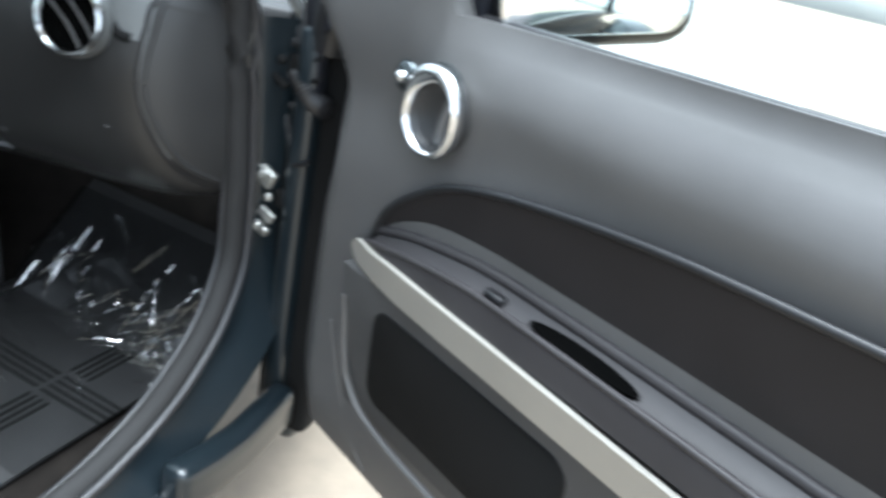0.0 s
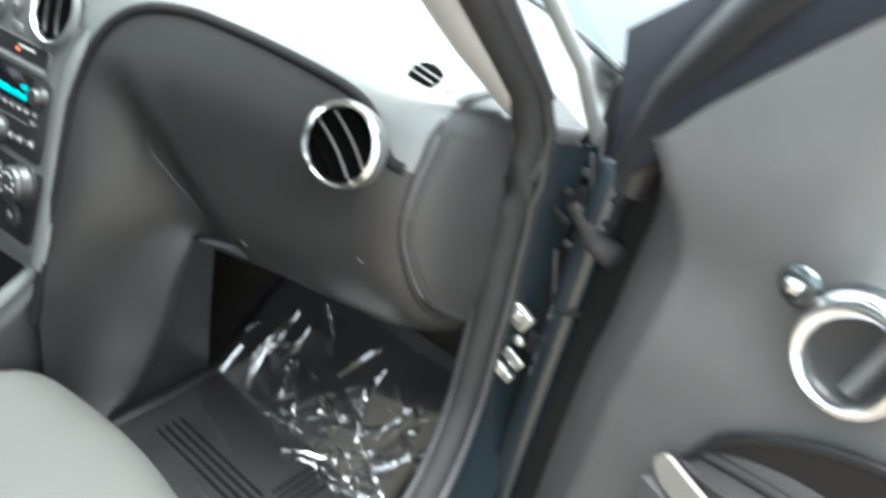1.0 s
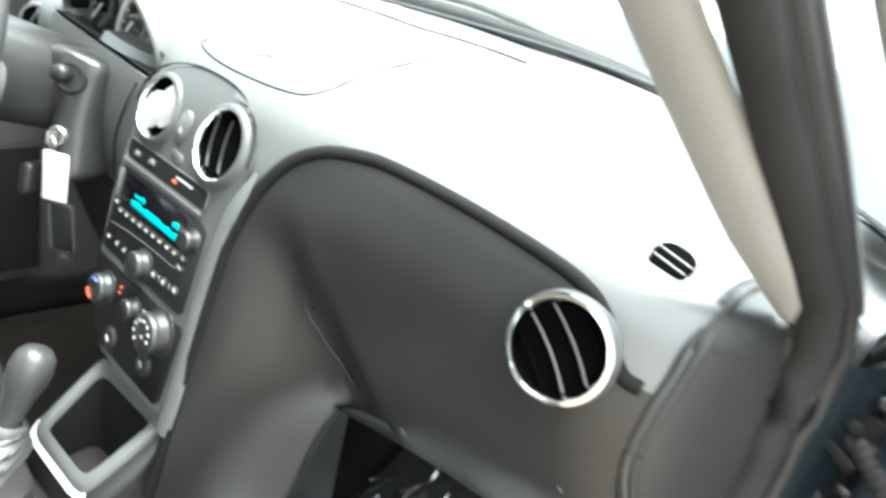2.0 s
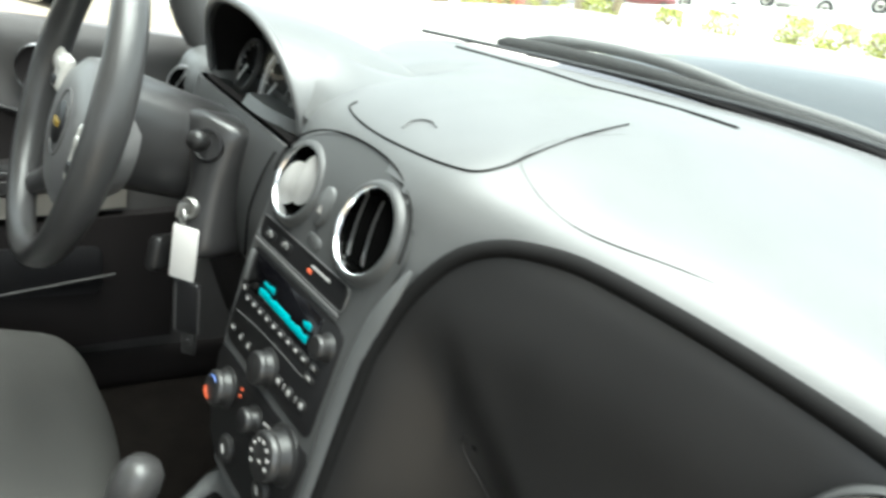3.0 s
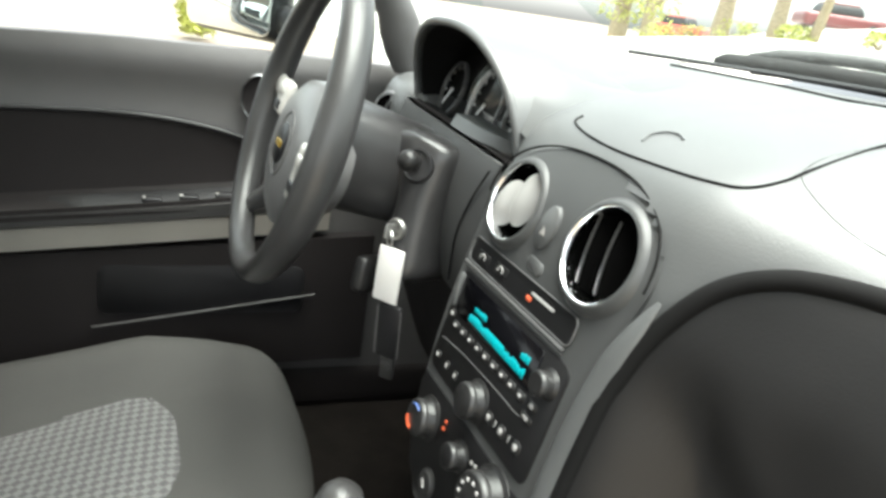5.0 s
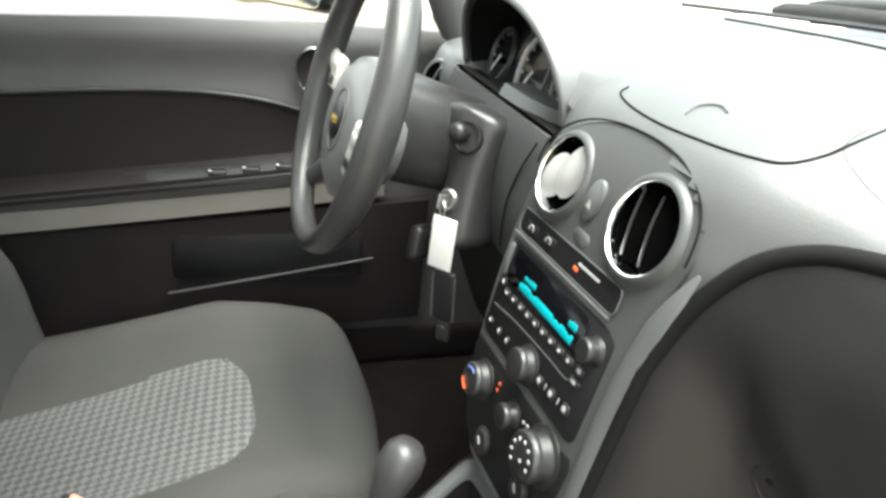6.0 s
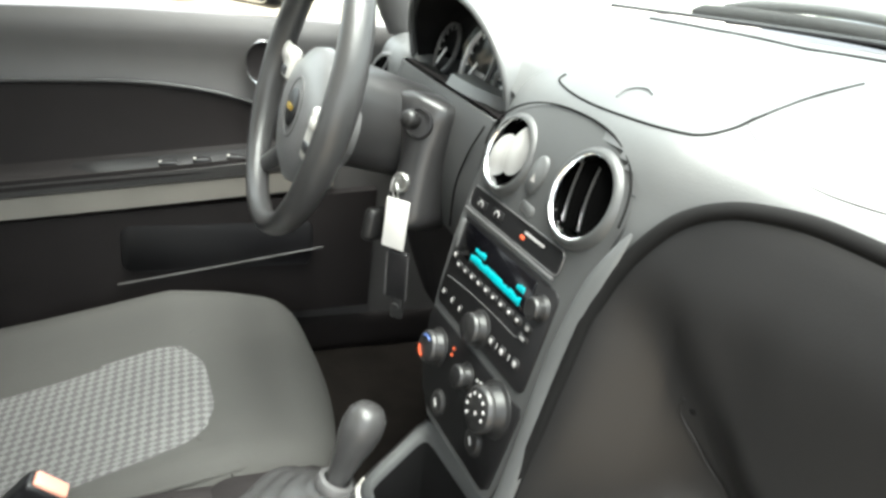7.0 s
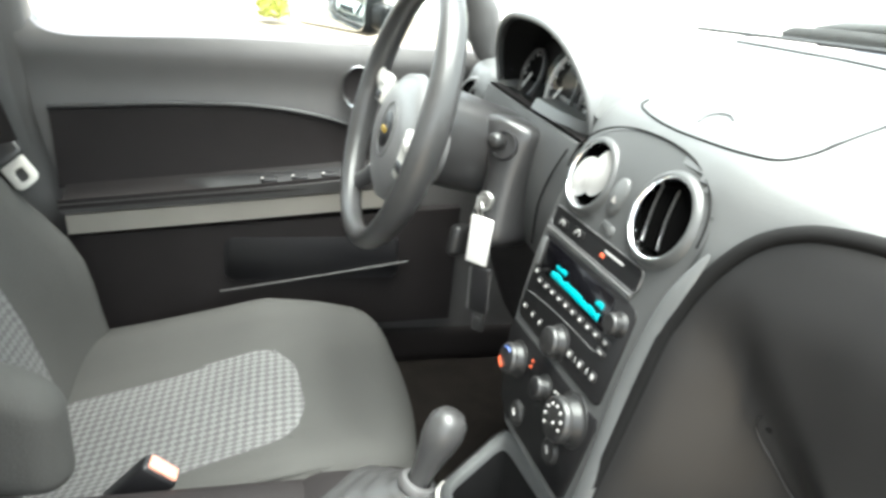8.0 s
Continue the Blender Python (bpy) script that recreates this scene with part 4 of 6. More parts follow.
part("dial_plate", bm, MATT, cluster, "black dial plate")
dm = axes((-0.325, 0.066, 1.03), (0, -0.96, 0.28))
for x, r in ((-0.135, 0.040), (-0.008, 0.050), (0.098, 0.038)):
    o = B()
    lathe(o, [(r, 0), (r * 0.98, 0.006), (r * 0.92, 0.006), (r * 0.90, 0.001)], dm @ pose(x, -0.005, 0), 36)
    d = part("dial", o, RING, cluster, "round silver dial rim")
    for i in range(11):
        a = radians(215 - 25 * i)
        o = B()
        rbox(o, (r * 0.8, 0, 0.001), (r * 0.16, 0.003, 0.0008), 0.0003, 1, m=dm @ pose(x, -0.005, 0) @ Matrix.Rotation(a, 4, "Z"), k=1)
        part("dial_mark", o, NEEDLE if r > 0.045 else PRINT, d)
    o = B()
    rbox(o, (r * 0.4, 0, 0.004), (r * 0.8, 0.005, 0.0014), 0.0005, 1, m=dm @ pose(x, -0.005, 0) @ Matrix.Rotation(radians(235), 4, "Z"), k=1)
    part("needle", o, NEEDLE, d, "pale needle")
    o = B()
    tube(o, [dm @ pose(x, -0.005, 0.003) @ Vector((r * 0.93 * math.cos(radians(b)), r * 0.93 * math.sin(radians(b)), 0)) for b in range(120, 241, 12)], 0.0036 if r > 0.045 else 0.0024, 6)
    part("dial_arc", o, NEEDLE if r > 0.045 else RING, d, "printed arc")
bm = B()
grid(bm, lambda u, v: (-0.325 + 0.175 * (2 * u - 1), 0.045 - 0.035 * (1 - v), 1.000 - 0.004 * v), 8, 3)
part("cluster_ledge", bm, PANEL, cluster, "glossy ledge under the dials")
bm = B()
slab(bm, lambda u, v: (-0.318 + 0.140 * u, 0.020 - 0.026 * v + 0.03 * u ** 4, 1.014 - 0.052 * v - 0.004 * u * u), 16, 4, (0, 0.03, 0))
part("cluster_sill", bm, DASH, cluster, "pale grey front sill of the cluster", angle=50)
bm = B()
grid(bm, lambda u, v: (hood_ring(180 * u, 0.95 * v)[0], 0.045 + 0.02 * v, hood_ring(180 * u, 0.95 * v)[1]), 24, 4)
part("lens", bm, CLEAR, cluster, "clear plastic lens").visible_shadow = False

# ---------------------------------------------------------------- knee panel, steering column
bm = B()


def knee_at(u, v):
    x = -0.60 + 0.475 * u
    z = 0.60 + 0.40 * v
    return (x, 0.005 + 0.07 * (1 - v) ** 1.5 - 0.02 * math.sin(math.pi * v) + 0.10 * max(0, (-0.48 - x) / 0.12) ** 2, z)


slab(bm, knee_at, 20, 14, (0, 0.02, 0))
part("knee_panel", bm, TRIM_DARK, dash, "dark lower panel under the steering wheel", angle=60)
bm = B()
slab(bm, lambda u, v: Vector(knee_at(u, 0.58 + 0.42 * v)) + Vector((0, -0.004 - 0.006 * math.sin(math.pi * v), 0)), 20, 10, (0, 0.012, 0))
part("knee_upper", bm, STACK, dash, "grey upper panel beside the steering column", angle=60)
bm = B()
tube(bm, smooth_line([Vector(knee_at(u, v)) + Vector((0, -0.0105, 0)) for u, v in ((0.99, 0.98), (0.93, 0.88), (0.88, 0.76), (0.86, 0.62))], 6), 0.0012, 6)
part("knee_seam", bm, MATT, dash, "thin dark seam")

column = thing("steering_column", (-0.33, -0.05, 0.90), "dark plastic steering column shroud with stalk and ignition", "steering column")
bm = B()
CA = Vector((-0.33, -0.176, 0.984))
CD = Vector((0.058, -0.961, 0.27)).normalized()   # from the wheel's hub towards the driver
CM = axes(CA, CD)


def shroud_at(u, v):
    a = 2 * math.pi * u
    r = 0.075 - 0.008 * v if v < 0.6 else 0.070
    sq = 1 / max(abs(math.cos(a)), abs(math.sin(a))) ** 0.45
    return CM @ Vector((r * sq * math.cos(a), r * 0.92 * sq * math.sin(a) - 0.012, -0.035 - 0.15 * v))


grid(bm, shroud_at, 28, 8, True)
part("shroud", bm, COLUMN, column, "tapered round shroud", angle=60)
KM = axes((-0.242, -0.060, 0.889), (0.6, -0.78, 0.2), (0.79, 0.61, 0))      # the cover beside the column
COVER = smooth_line([(x, y, 0) for x, y in ((-0.052, 0.104), (-0.026, 0.113), (0.010, 0.112), (0.045, 0.101), (0.043, 0.070), (0.038, 0.028), (0.038, -0.018), (0.038, -0.047), (0.022, -0.060), (-0.010, -0.056), (-0.030, -0.042), (-0.026, -0.010), (-0.020, 0.030), (-0.030, 0.066))], 5, True)
mid = Vector((0.006, 0.03, 0))
bm = B()
rings = []
for shrink, z in ((0.0, -0.085), (0.0, -0.024), (0.10, -0.013), (0.26, -0.005), (0.50, 0.0), (0.75, 0.002)):
    rings.append([bm.verts.new(KM @ (p.lerp(Vector((mid.x, p.y * 0.9, 0)), shrink) + Vector((0, 0, z)))) for p in COVER])
for a, b in zip(rings, rings[1:]):
    for i in range(len(a)):
        bm.faces.new((a[i], a[(i + 1) % len(a)], b[(i + 1) % len(a)], b[i]))
bm.faces.new(rings[-1])
part("ignition_housing", bm, COLUMN, column, "smooth dark cover tapering down past the lock", angle=60)
im = KM @ pose(0.001, -0.001, 0.0)
bm = B()
lathe(bm, [(0.0135, -0.006), (0.0135, 0.004), (0.0115, 0.0065), (0.0085, 0.006), (0.0080, 0.002), (0, 0.002)], im, 28)
part("ignition_lock", bm, STEEL, column, "round metal ignition lock")
sm = KM @ pose(0.008, 0.076, 0.0)
bm = B()
lathe(bm, [(0.0205, -0.006), (0.0200, 0.0035), (0.0175, 0.0045), (0.0150, 0.0005), (0.0, -0.001)], sm, 28)
part("stalk_gaiter", bm, BLACK, column, "round black recess")
bm = B()
lathe(bm, [(0.006, -0.004), (0.006, 0.008), (0.0105, 0.011), (0.0125, 0.018), (0.0110, 0.025), (0.006, 0.0295), (0, 0.030)], sm @ pose(-0.002, 0.004, 0), 24)
part("wiper_stalk", bm, KNOB, column, "stubby grey stalk end")
bm = B()
rbox(bm, (-0.036, -0.068, -0.022), (0.020, 0.046, 0.06), 0.0095, 3, m=KM, k=3)
part("tilt_lever", bm, KNOB, column, "dark oval tilt lever")

# keys in the ignition: key, ring, card tag and fob
key = thing("car_key", (-0.232, -0.085, 0.71), "car key in the ignition with a white tag and dark fob", "key")
bm = B()
rbox(bm, (0, -0.002, 0.012), (0.003, 0.017, 0.022), 0.001, 1, m=im)
part("key_head", bm, STEEL, key, "metal key head")
bm = B()
tube(bm, [Vector((-0.234 + 0.011 * math.cos(a), -0.070, 0.880 + 0.011 * math.sin(a))) for a in [i * math.pi / 10 for i in range(20)]], 0.0015, 6, True)
part("split_ring", bm, STEEL, key, "steel split ring")
tilt = pose(-0.226, -0.064, 0.884, 3, 0, 48)
bm = B()
rbox(bm, (0, -0.005, -0.047), (0.032, 0.0030, 0.070), 0.0014, 2, m=tilt @ pose(0, 0, 0, 0, 4, 0))
part("paper_tag", bm, WHITE, key, "white paper tag")
bm = B()
rbox(bm, (0.002, 0, -0.122), (0.030, 0.009, 0.072), 0.004, 2, m=tilt)
fob = part("key_fob", bm, BLACK, key, "black plastic fob")
bm = B()
for s in (-1, 1):
    tube(bm, [tilt @ Vector((0.002 + s * 0.0155, -0.004, z)) for z in (-0.09, -0.125, -0.155)], 0.0010, 6)
part("fob_edge", bm, RING, fob, "thin bright edge")
bm = B()
rbox(bm, (0.004, 0, -0.172), (0.019, 0.006, 0.034), 0.003, 2, m=tilt)
lathe(bm, [(0.006, 0), (0.0055, 0.002), (0, 0.0025)], tilt @ pose(0.003, -0.0036, -0.17, 90, 0, 0), 16)
part("key_clip", bm, DULL, key, "worn metal clip")

# ---------------------------------------------------------------- steering wheel
wheel = thing("steering_wheel", CA, "dark grey leather steering wheel with a gold badge", "steering wheel")
RW, TW = 0.177, 0.0150
HM = CM @ pose(0, -0.026, -0.017)      # the hub lies lower and deeper than the rim
bm = B()


def rim_at(u, v):
    a, b = 2 * math.pi * u, 2 * math.pi * v
    t = TW * (1 + 0.12 * math.cos(2 * a))
    return CM @ Vector(((RW + t * math.cos(b)) * math.cos(a), (RW + t * math.cos(b)) * math.sin(a), 1.2 * t * math.sin(b)))


grid(bm, rim_at, 72, 16)
bmesh.ops.remove_doubles(bm, verts=bm.verts, dist=1e-5)
part("rim", bm, LEATHER, wheel, "leather-wrapped rim", angle=80)
bm = B()
hub = [(0.110 * math.cos(a) * (1 + 0.10 * math.cos(2 * a)), 0.086 * math.sin(a) - (0.012 if math.sin(a) < 0 else 0)) for a in [i * 2 * math.pi / 40 for i in range(40)]]
n = len(hub)
lev = [(0.70, -0.045), (0.98, -0.008), (0.94, 0.006), (0.8, 0.014), (0.5, 0.019), (0.0, 0.021)]
grid(bm, lambda u, v: HM @ Vector((hub[int(round(u * n)) % n][0] * lev[int(round(v * 5))][0], hub[int(round(u * n)) % n][1] * lev[int(round(v * 5))][0], lev[int(round(v * 5))][1])), n, 5, True)
bmesh.ops.remove_doubles(bm, verts=bm.verts, dist=1e-6)
part("airbag_cover", bm, HUB, wheel, "grey airbag cover", angle=60)
for a in (8, 172, 235, 305):
    ca, sa = math.cos(radians(a)), math.sin(radians(a))
    bm = B()
    tube(bm, [CM @ Vector((ca * r, sa * r - 0.022 * (1 - r / 0.172) ** 0.5, z)) for r, z in ((0.055, -0.024), (0.09, -0.024), (0.13, -0.014), (0.172, -0.003))], [0.028, 0.022, 0.018, 0.014], 12, flat=0.45, up=CD)
    sk = part("spoke", bm, COLUMN if a in (235, 305) else SATIN, wheel, "" if a in (235, 305) else "silver spoke cover")
    if a in (8, 172):
        bm = B()
        rbox(bm, (0.112 * ca, 0.105 * sa - 0.004, -0.006) if a == 172 else (0.120, -0.030, -0.002), (0.046, 0.046, 0.014) if a == 172 else (0.050, 0.064, 0.016), 0.006, 3, m=CM, k=3)
        part("switch_pad", bm, SATIN, sk, "satin silver wheel switch")
        for j in (-1, 1):
            bm = B()
            rbox(bm, (0.112 * ca, 0.105 * sa - 0.004 + 0.011 * j, 0.0015) if a == 172 else (0.120, -0.030 + 0.014 * j, 0.0065), (0.026, 0.012, 0.004), 0.0018, 2, m=CM)
            part("switch_key", bm, BLACK if j < 0 else SATIN, sk)
bm = B()
lathe(bm, [(0.026, 0.0), (0.026, 0.004), (0.023, 0.006), (0.0, 0.0055)], HM @ pose(0, 0, 0.0175) @ Matrix.Diagonal((0.95, 0.95, 1, 1)), 32)
bd = part("badge_plate", bm, BLACK, wheel, "dark oval badge plate")
bm = B()
plate(bm, [(-0.013, -0.004), (0.013, -0.004), (0.015, 0.003), (-0.011, 0.003)], HM @ pose(0, 0, 0.0232), 0.002, 0.0005)
part("badge", bm, GOLD, bd, "plain gold badge bar")
bm = B()
tube(bm, [HM @ Vector((0.036 * math.cos(a), 0.038 * math.sin(a), 0.0185)) for a in [i * math.pi / 16 for i in range(32)]], 0.0022, 6, True)
part("badge_ring", bm, TRIM, wheel, "raised ring round the badge")

# ---------------------------------------------------------------- seats


def cushion_top(x, y):
    """Height over the cushion's middle: a high outer bolster, a low inner one fitted to the camera's view, a low front
    edge.
    """
    b = smooth01((abs(x) - 0.10) / 0.11) * (1 if x < 0 else 0.45)
    z = 0.058 * b * (1 - 0.55 * min(1, max(0, (y - 0.02) / 0.16))) - 0.036 * (1 - 0.4 * min(1, max(0, y / 0.2)))
    z -= 0.03 * max(0, (y - 0.10) / 0.16) ** 2
    return z + 0.016 * y / 0.25 - 0.045 * max(0, -y / 0.25)


seat = thing("front_seat", (-0.37, -0.37, 0.42), "dark grey cloth driver's seat with pale woven inserts", "car seat", "front seats")
SX, SY, SZ = -0.37, -0.375, 0.475


def cushion_fn(p):
    top = max(0.0, p.z / 0.075)
    k = 1 - 0.10 * max(0, p.y / 0.25) ** 2
    return Vector((p.x * k, p.y - 0.03 * (abs(p.x) / 0.25) ** 2 * max(0, p.y / 0.25), p.z + top * cushion_top(p.x, p.y)))


bm = B()
rbox(bm, (SX, SY - 0.05, SZ), (0.51, 0.62, 0.15), 0.065, 14, fn=lambda p: cushion_fn(p - Vector((0, 0.05, 0))) + Vector((0, 0.05, 0)), k=4)
part("cushion", bm, CLOTH, seat, "dark grey cloth cushion", angle=80)


def insert_at(u, v):
    y = -0.33 + 0.420 * v
    e = max(0, (v - 0.78) / 0.22)
    w = math.sqrt(max(0.01, 1 - e ** 2.4))
    left = lerp(y, (-0.26, -0.108), (-0.14, -0.112), (-0.04, -0.127), (0.08, -0.129))
    right = lerp(y, (-0.26, 0.200), (-0.13, 0.200), (-0.07, 0.192), (0.01, 0.172), (0.08, 0.145))
    x = (left + right) / 2 + w * (u - 0.5) * (right - left)
    y += 0.11 * x * smooth01((v - 0.6) / 0.4)
    q = cushion_fn(Vector((x, y, 0.075)))
    return q + Vector((SX, SY, SZ + 0.003 - 0.006 * (2 * u - 1) ** 8 - 0.006 * max(0, v - 0.93) / 0.07))


bm = B()
grid(bm, insert_at, 20, 24)
part("cushion_insert", bm, WEAVE, seat, "pale grey woven insert", angle=80)
bm = B()
tube(bm, [insert_at(0, j / 24) for j in range(24)] + [insert_at(1, j / 24) for j in range(24, -1, -1)], 0.0026, 6)
part("insert_seam", bm, CLOTH, seat, "stitched seam")
bm = B()
tube(bm, [cushion_fn(Vector((0.14 + 0.09 * t, 0.06 + 0.05 * t, 0.075))) + Vector((SX, SY, SZ - 0.012 * t)) for t in (0, 0.25, 0.5, 0.75, 1)], 0.002, 6)
part("panel_seam", bm, CLOTH, seat, "seam across the bolster")
bm = B()
tube(bm, [cushion_fn(Vector((-0.125 - 0.075 * t, 0.045 + 0.07 * t, 0.075))) + Vector((SX, SY, SZ - 0.012 * t)) for t in (0, 0.25, 0.5, 0.75, 1)], 0.002, 6)
part("panel_seam", bm, CLOTH, seat, "seam across the bolster")
bm = B()
tube(bm, [cushion_fn(Vector((0.232 + 0.012 * math.cos(3 * t) - 0.02 * max(0, t - 0.8) / 0.2, -0.25 + 0.46 * t, 0.066))) + Vector((SX, SY, SZ - 0.002)) for t in [i / 20 for i in range(21)]], 0.003, 6)
part("edge_seam", bm, CLOTH, seat, "seam along the cushion's inner edge")
BM = pose(SX, -0.73, 0.47, 27, 0, 0)


def back_fn(p):
    f = max(0.0, p.y / 0.07)
    b = max(0.0, (abs(p.x) - 0.11) / 0.12)
    return Vector((p.x * (1 - 0.22 * max(0, (p.z - 0.12) / 0.2) ** 2), p.y + f * (0.080 * min(1, b) ** 1.6 - 0.035) * (1 - 0.7 * max(0, p.z / 0.32)) + 0.02 * f * math.sin((p.z + 0.3) * 4) + 0.050 * f * min(1, b) * math.exp(-((p.z + 0.17) / 0.12) ** 2), p.z))


bm = B()
rbox(bm, (0, 0, 0.255), (0.50, 0.14, 0.73), 0.06, 14, fn=lambda p: back_fn(p - Vector((0, 0, 0.055))) + Vector((0, 0, 0.055)), m=BM, k=4)
part("backrest", bm, CLOTH, seat, "dark grey cloth backrest", angle=80)
bm = B()
grid(bm, lambda u, v: BM @ (back_fn(Vector((lerp(v, (0, 0.085), (0.12, 0.105), (0.3, 0.135), (0.6, 0.14), (1, 0.135)) * (2 * u - 1), 0.07, -0.40 + 0.62 * v))) + Vector((0, 0.003 - 0.006 * (2 * u - 1) ** 8, 0.31))), 16, 20)
part("backrest_insert", bm, WEAVE_UP, seat, "pale grey woven insert", angle=80)
bm = B()
rbox(bm, (0, 0.01, 0.76), (0.27, 0.10, 0.17), 0.045, 6, m=BM, k=3)
hr = part("headrest", bm, CLOTH, seat, "padded cloth headrest", angle=80)
for s in (-1, 1):
    bm = B()
    tube(bm, [BM @ Vector((s * 0.06, 0, z)) for z in (0.58, 0.66, 0.72)], 0.006, 10)
    part("headrest_post", bm, CHROME, hr, "chrome post")
bm = B()
rbox(bm, (SX, SY - 0.02, 0.383), (0.46, 0.46, 0.084), 0.015, 4)
part("seat_base", bm, BLACK, seat, "black plastic seat base")
bm = B()
rbox(bm, (SX + 0.262, SY - 0.10, 0.47), (0.022, 0.34, 0.075), 0.01, 4)
part("side_cover", bm, TRIM_DARK, seat, "dark plastic side cover")
seat2 = copy_thing(seat, Matrix.Translation((0.313, -0.285, 0.42)) @ Matrix.Diagonal((-0.9, 1, 1, 1)))
tagged(seat2, "dark grey cloth passenger seat with pale woven inserts")
# block sized and bent to fit a rounded outline in the camera's view
bm = B()
rbox(bm, (-0.082, -0.658, 0.694), (0.066, 0.215, 0.176), 0.033, 8, k=5, fn=lambda p: (p.x, p.y, p.z - 2.6 * max(0, p.y + 0.04) ** 2 * min(1, max(0, (p.z + 0.088) / 0.176))))
part("armrest", bm, CLOTH, seat, "padded block beside the backrest, shaped to fit the view", angle=80)

# ---------------------------------------------------------------- centre console, gear lever, belt buckle
console = thing("centre_console", (0, -0.4, 0.43), "dark plastic centre console with a storage tray", "centre console")
bm = B()
rbox(bm, (0, -0.52, 0.472), (0.17, 0.92, 0.246), 0.025, 8, fn=lambda p: (p.x, p.y, p.z - (0.05 * min(1, max(0, (p.y - 0.26) / 0.06)) if p.z > 0 else 0)))
part("console_body", bm, TRIM_DARK, console, angle=60)
for s in (-1, 1):
    bm = B()
    slab(bm, lambda u, v, s=s: (s * (0.123 - 0.004 * math.sin(math.pi * v)), -0.025 + 0.235 * u, 0.355 + (0.485 - 0.13 * u) * v), 8, 8, (-s * 0.02, 0, 0))
    part("side_panel", bm, GLOVE_DIM, console, "flat grey side panel", angle=60)
# tray with a pale rim
def tray_loop(k):
    """The slanting rim of the tray, shrunk by k towards its middle."""
    c = [Vector(p) for p in ((-0.055, -0.060, 0.664), (0.092, -0.040, 0.664), (0.088, -0.128, 0.597), (-0.036, -0.143, 0.597))]
    mid = sum(c, Vector()) / 4
    out = []
    for i in range(4):
        a, b, d = c[i - 1], c[i], c[(i + 1) % 4]
        for t in range(5):
            q = b.lerp(a, 0.16 * (1 - t / 4)).lerp(b.lerp(d, 0.16 * t / 4), 0.5 if 0 < t < 4 else (0 if t == 0 else 1))
            out.append(mid + (q - mid) * k)
    return out


def ring_sheet(bm, loops):
    rings = [[bm.verts.new(p) for p in lp] for lp in loops]
    for a, b in zip(rings, rings[1:]):
        for i in range(len(a)):
            bm.faces.new((a[i], a[(i + 1) % len(a)], b[(i + 1) % len(a)], b[i]))
    return rings


dz = Vector((0, 0, 1))
bm = B()
ring_sheet(bm, [[p - 0.03 * dz for p in tray_loop(1.06)], [p - 0.004 * dz for p in tray_loop(1.05)], tray_loop(1.0), tray_loop(0.86), [p - 0.004 * dz for p in tray_loop(0.82)], [p - 0.02 * dz for p in tray_loop(0.81)]])
part("tray_rim", bm, BEZEL, console, "raised grey tray rim", angle=50)
bm = B()
ring_sheet(bm, [[p - 0.010 * dz for p in tray_loop(1.04)], [p - 0.016 * dz for p in tray_loop(1.22)], [p - 0.03 * dz for p in tray_loop(1.30)], [Vector((p.x, p.y, 0.35)) for p in tray_loop(1.32)]])
part("tray_surround", bm, GLOVE_DIM, console, "dark plastic body round the tray", angle=50)
bm = B()
rg = ring_sheet(bm, [[p - 0.004 * dz for p in tray_loop(0.83)], [p - 0.04 * dz for p in tray_loop(0.76)], [Vector((p.x, p.y, 0.535)) for p in tray_loop(0.68)]])
bm.faces.new(rg[-1])
part("tray_bin", bm, MATT, console, "deep dark tray", angle=50)
bm = B()
lp = tray_loop(1.09)
tube(bm, [p - 0.012 * dz for p in lp[11:20]], 0.005, 8, flat=0.7)
part("tray_edge", bm, SATIN, console, "bright edge below the tray rim")
bm = B()
tube(bm, [(0.137, -0.12, 0.366), (0.138, 0.0, 0.368), (0.136, 0.12, 0.370), (0.13, 0.23, 0.376)], 0.012, 8, flat=0.6)
part("carpet_trim", bm, GLOVE_DIM, console, "grey edging along the carpet")

bm = B()
plate(bm, round_rect(-0.082, -0.31, 0.075, -0.165, 0.03), pose(0, 0, 0.565), 0.03, 0.004)
part("boot_frame", bm, TRIM_DARK, console, "frame round the gear lever boot")
lever = thing("gear_lever", (-0.012, -0.205, 0.62), "grey leather gear knob on a short lever", "gear lever")
bm = B()
gm = axes((-0.014, -0.185, 0.60), (-0.06, 0.36, 0.93))
lathe(bm, [(0.011, 0), (0.012, 0.028), (0.0145, 0.048), (0.0175, 0.065), (0.0218, 0.083), (0.0235, 0.098), (0.0218, 0.113), (0.0150, 0.123), (0, 0.1265)], gm, 28)
part("gear_knob", bm, LEATHER, lever, "rounded grey gear knob", angle=80)
bm = B()
lathe(bm, [(0.021, 0.018), (0.023, 0.022), (0.021, 0.03), (0.015, 0.031)], gm, 24)
part("knob_collar", bm, RING, lever, "silver collar")
bm = B()


def boot_at(u, v):
    a = 2 * math.pi * u
    r = (0.065 * (1 - v) + 0.019 * v) * (1 + 0.10 * math.cos(4 * a) * (1 - v)) + 0.003 * math.sin(v * 22)
    p = Vector((-0.012, -0.225, 0.594)).lerp(gm @ Vector((0, 0, 0.025)), v)
    return p + Vector((r * math.cos(a), r * math.sin(a), 0))


grid(bm, boot_at, 32, 14, True)
part("boot", bm, LEATHER, lever, "wrinkled leather boot", angle=80)

buckle = thing("seat_belt_buckle", (-0.115, -0.475, 0.55), "black seat belt buckle with an orange button", "seat belt buckle")
km = axes((-0.108, -0.515, 0.545), (0.06, 0.68, 0.72), (1, 0, 0))
bm = B()
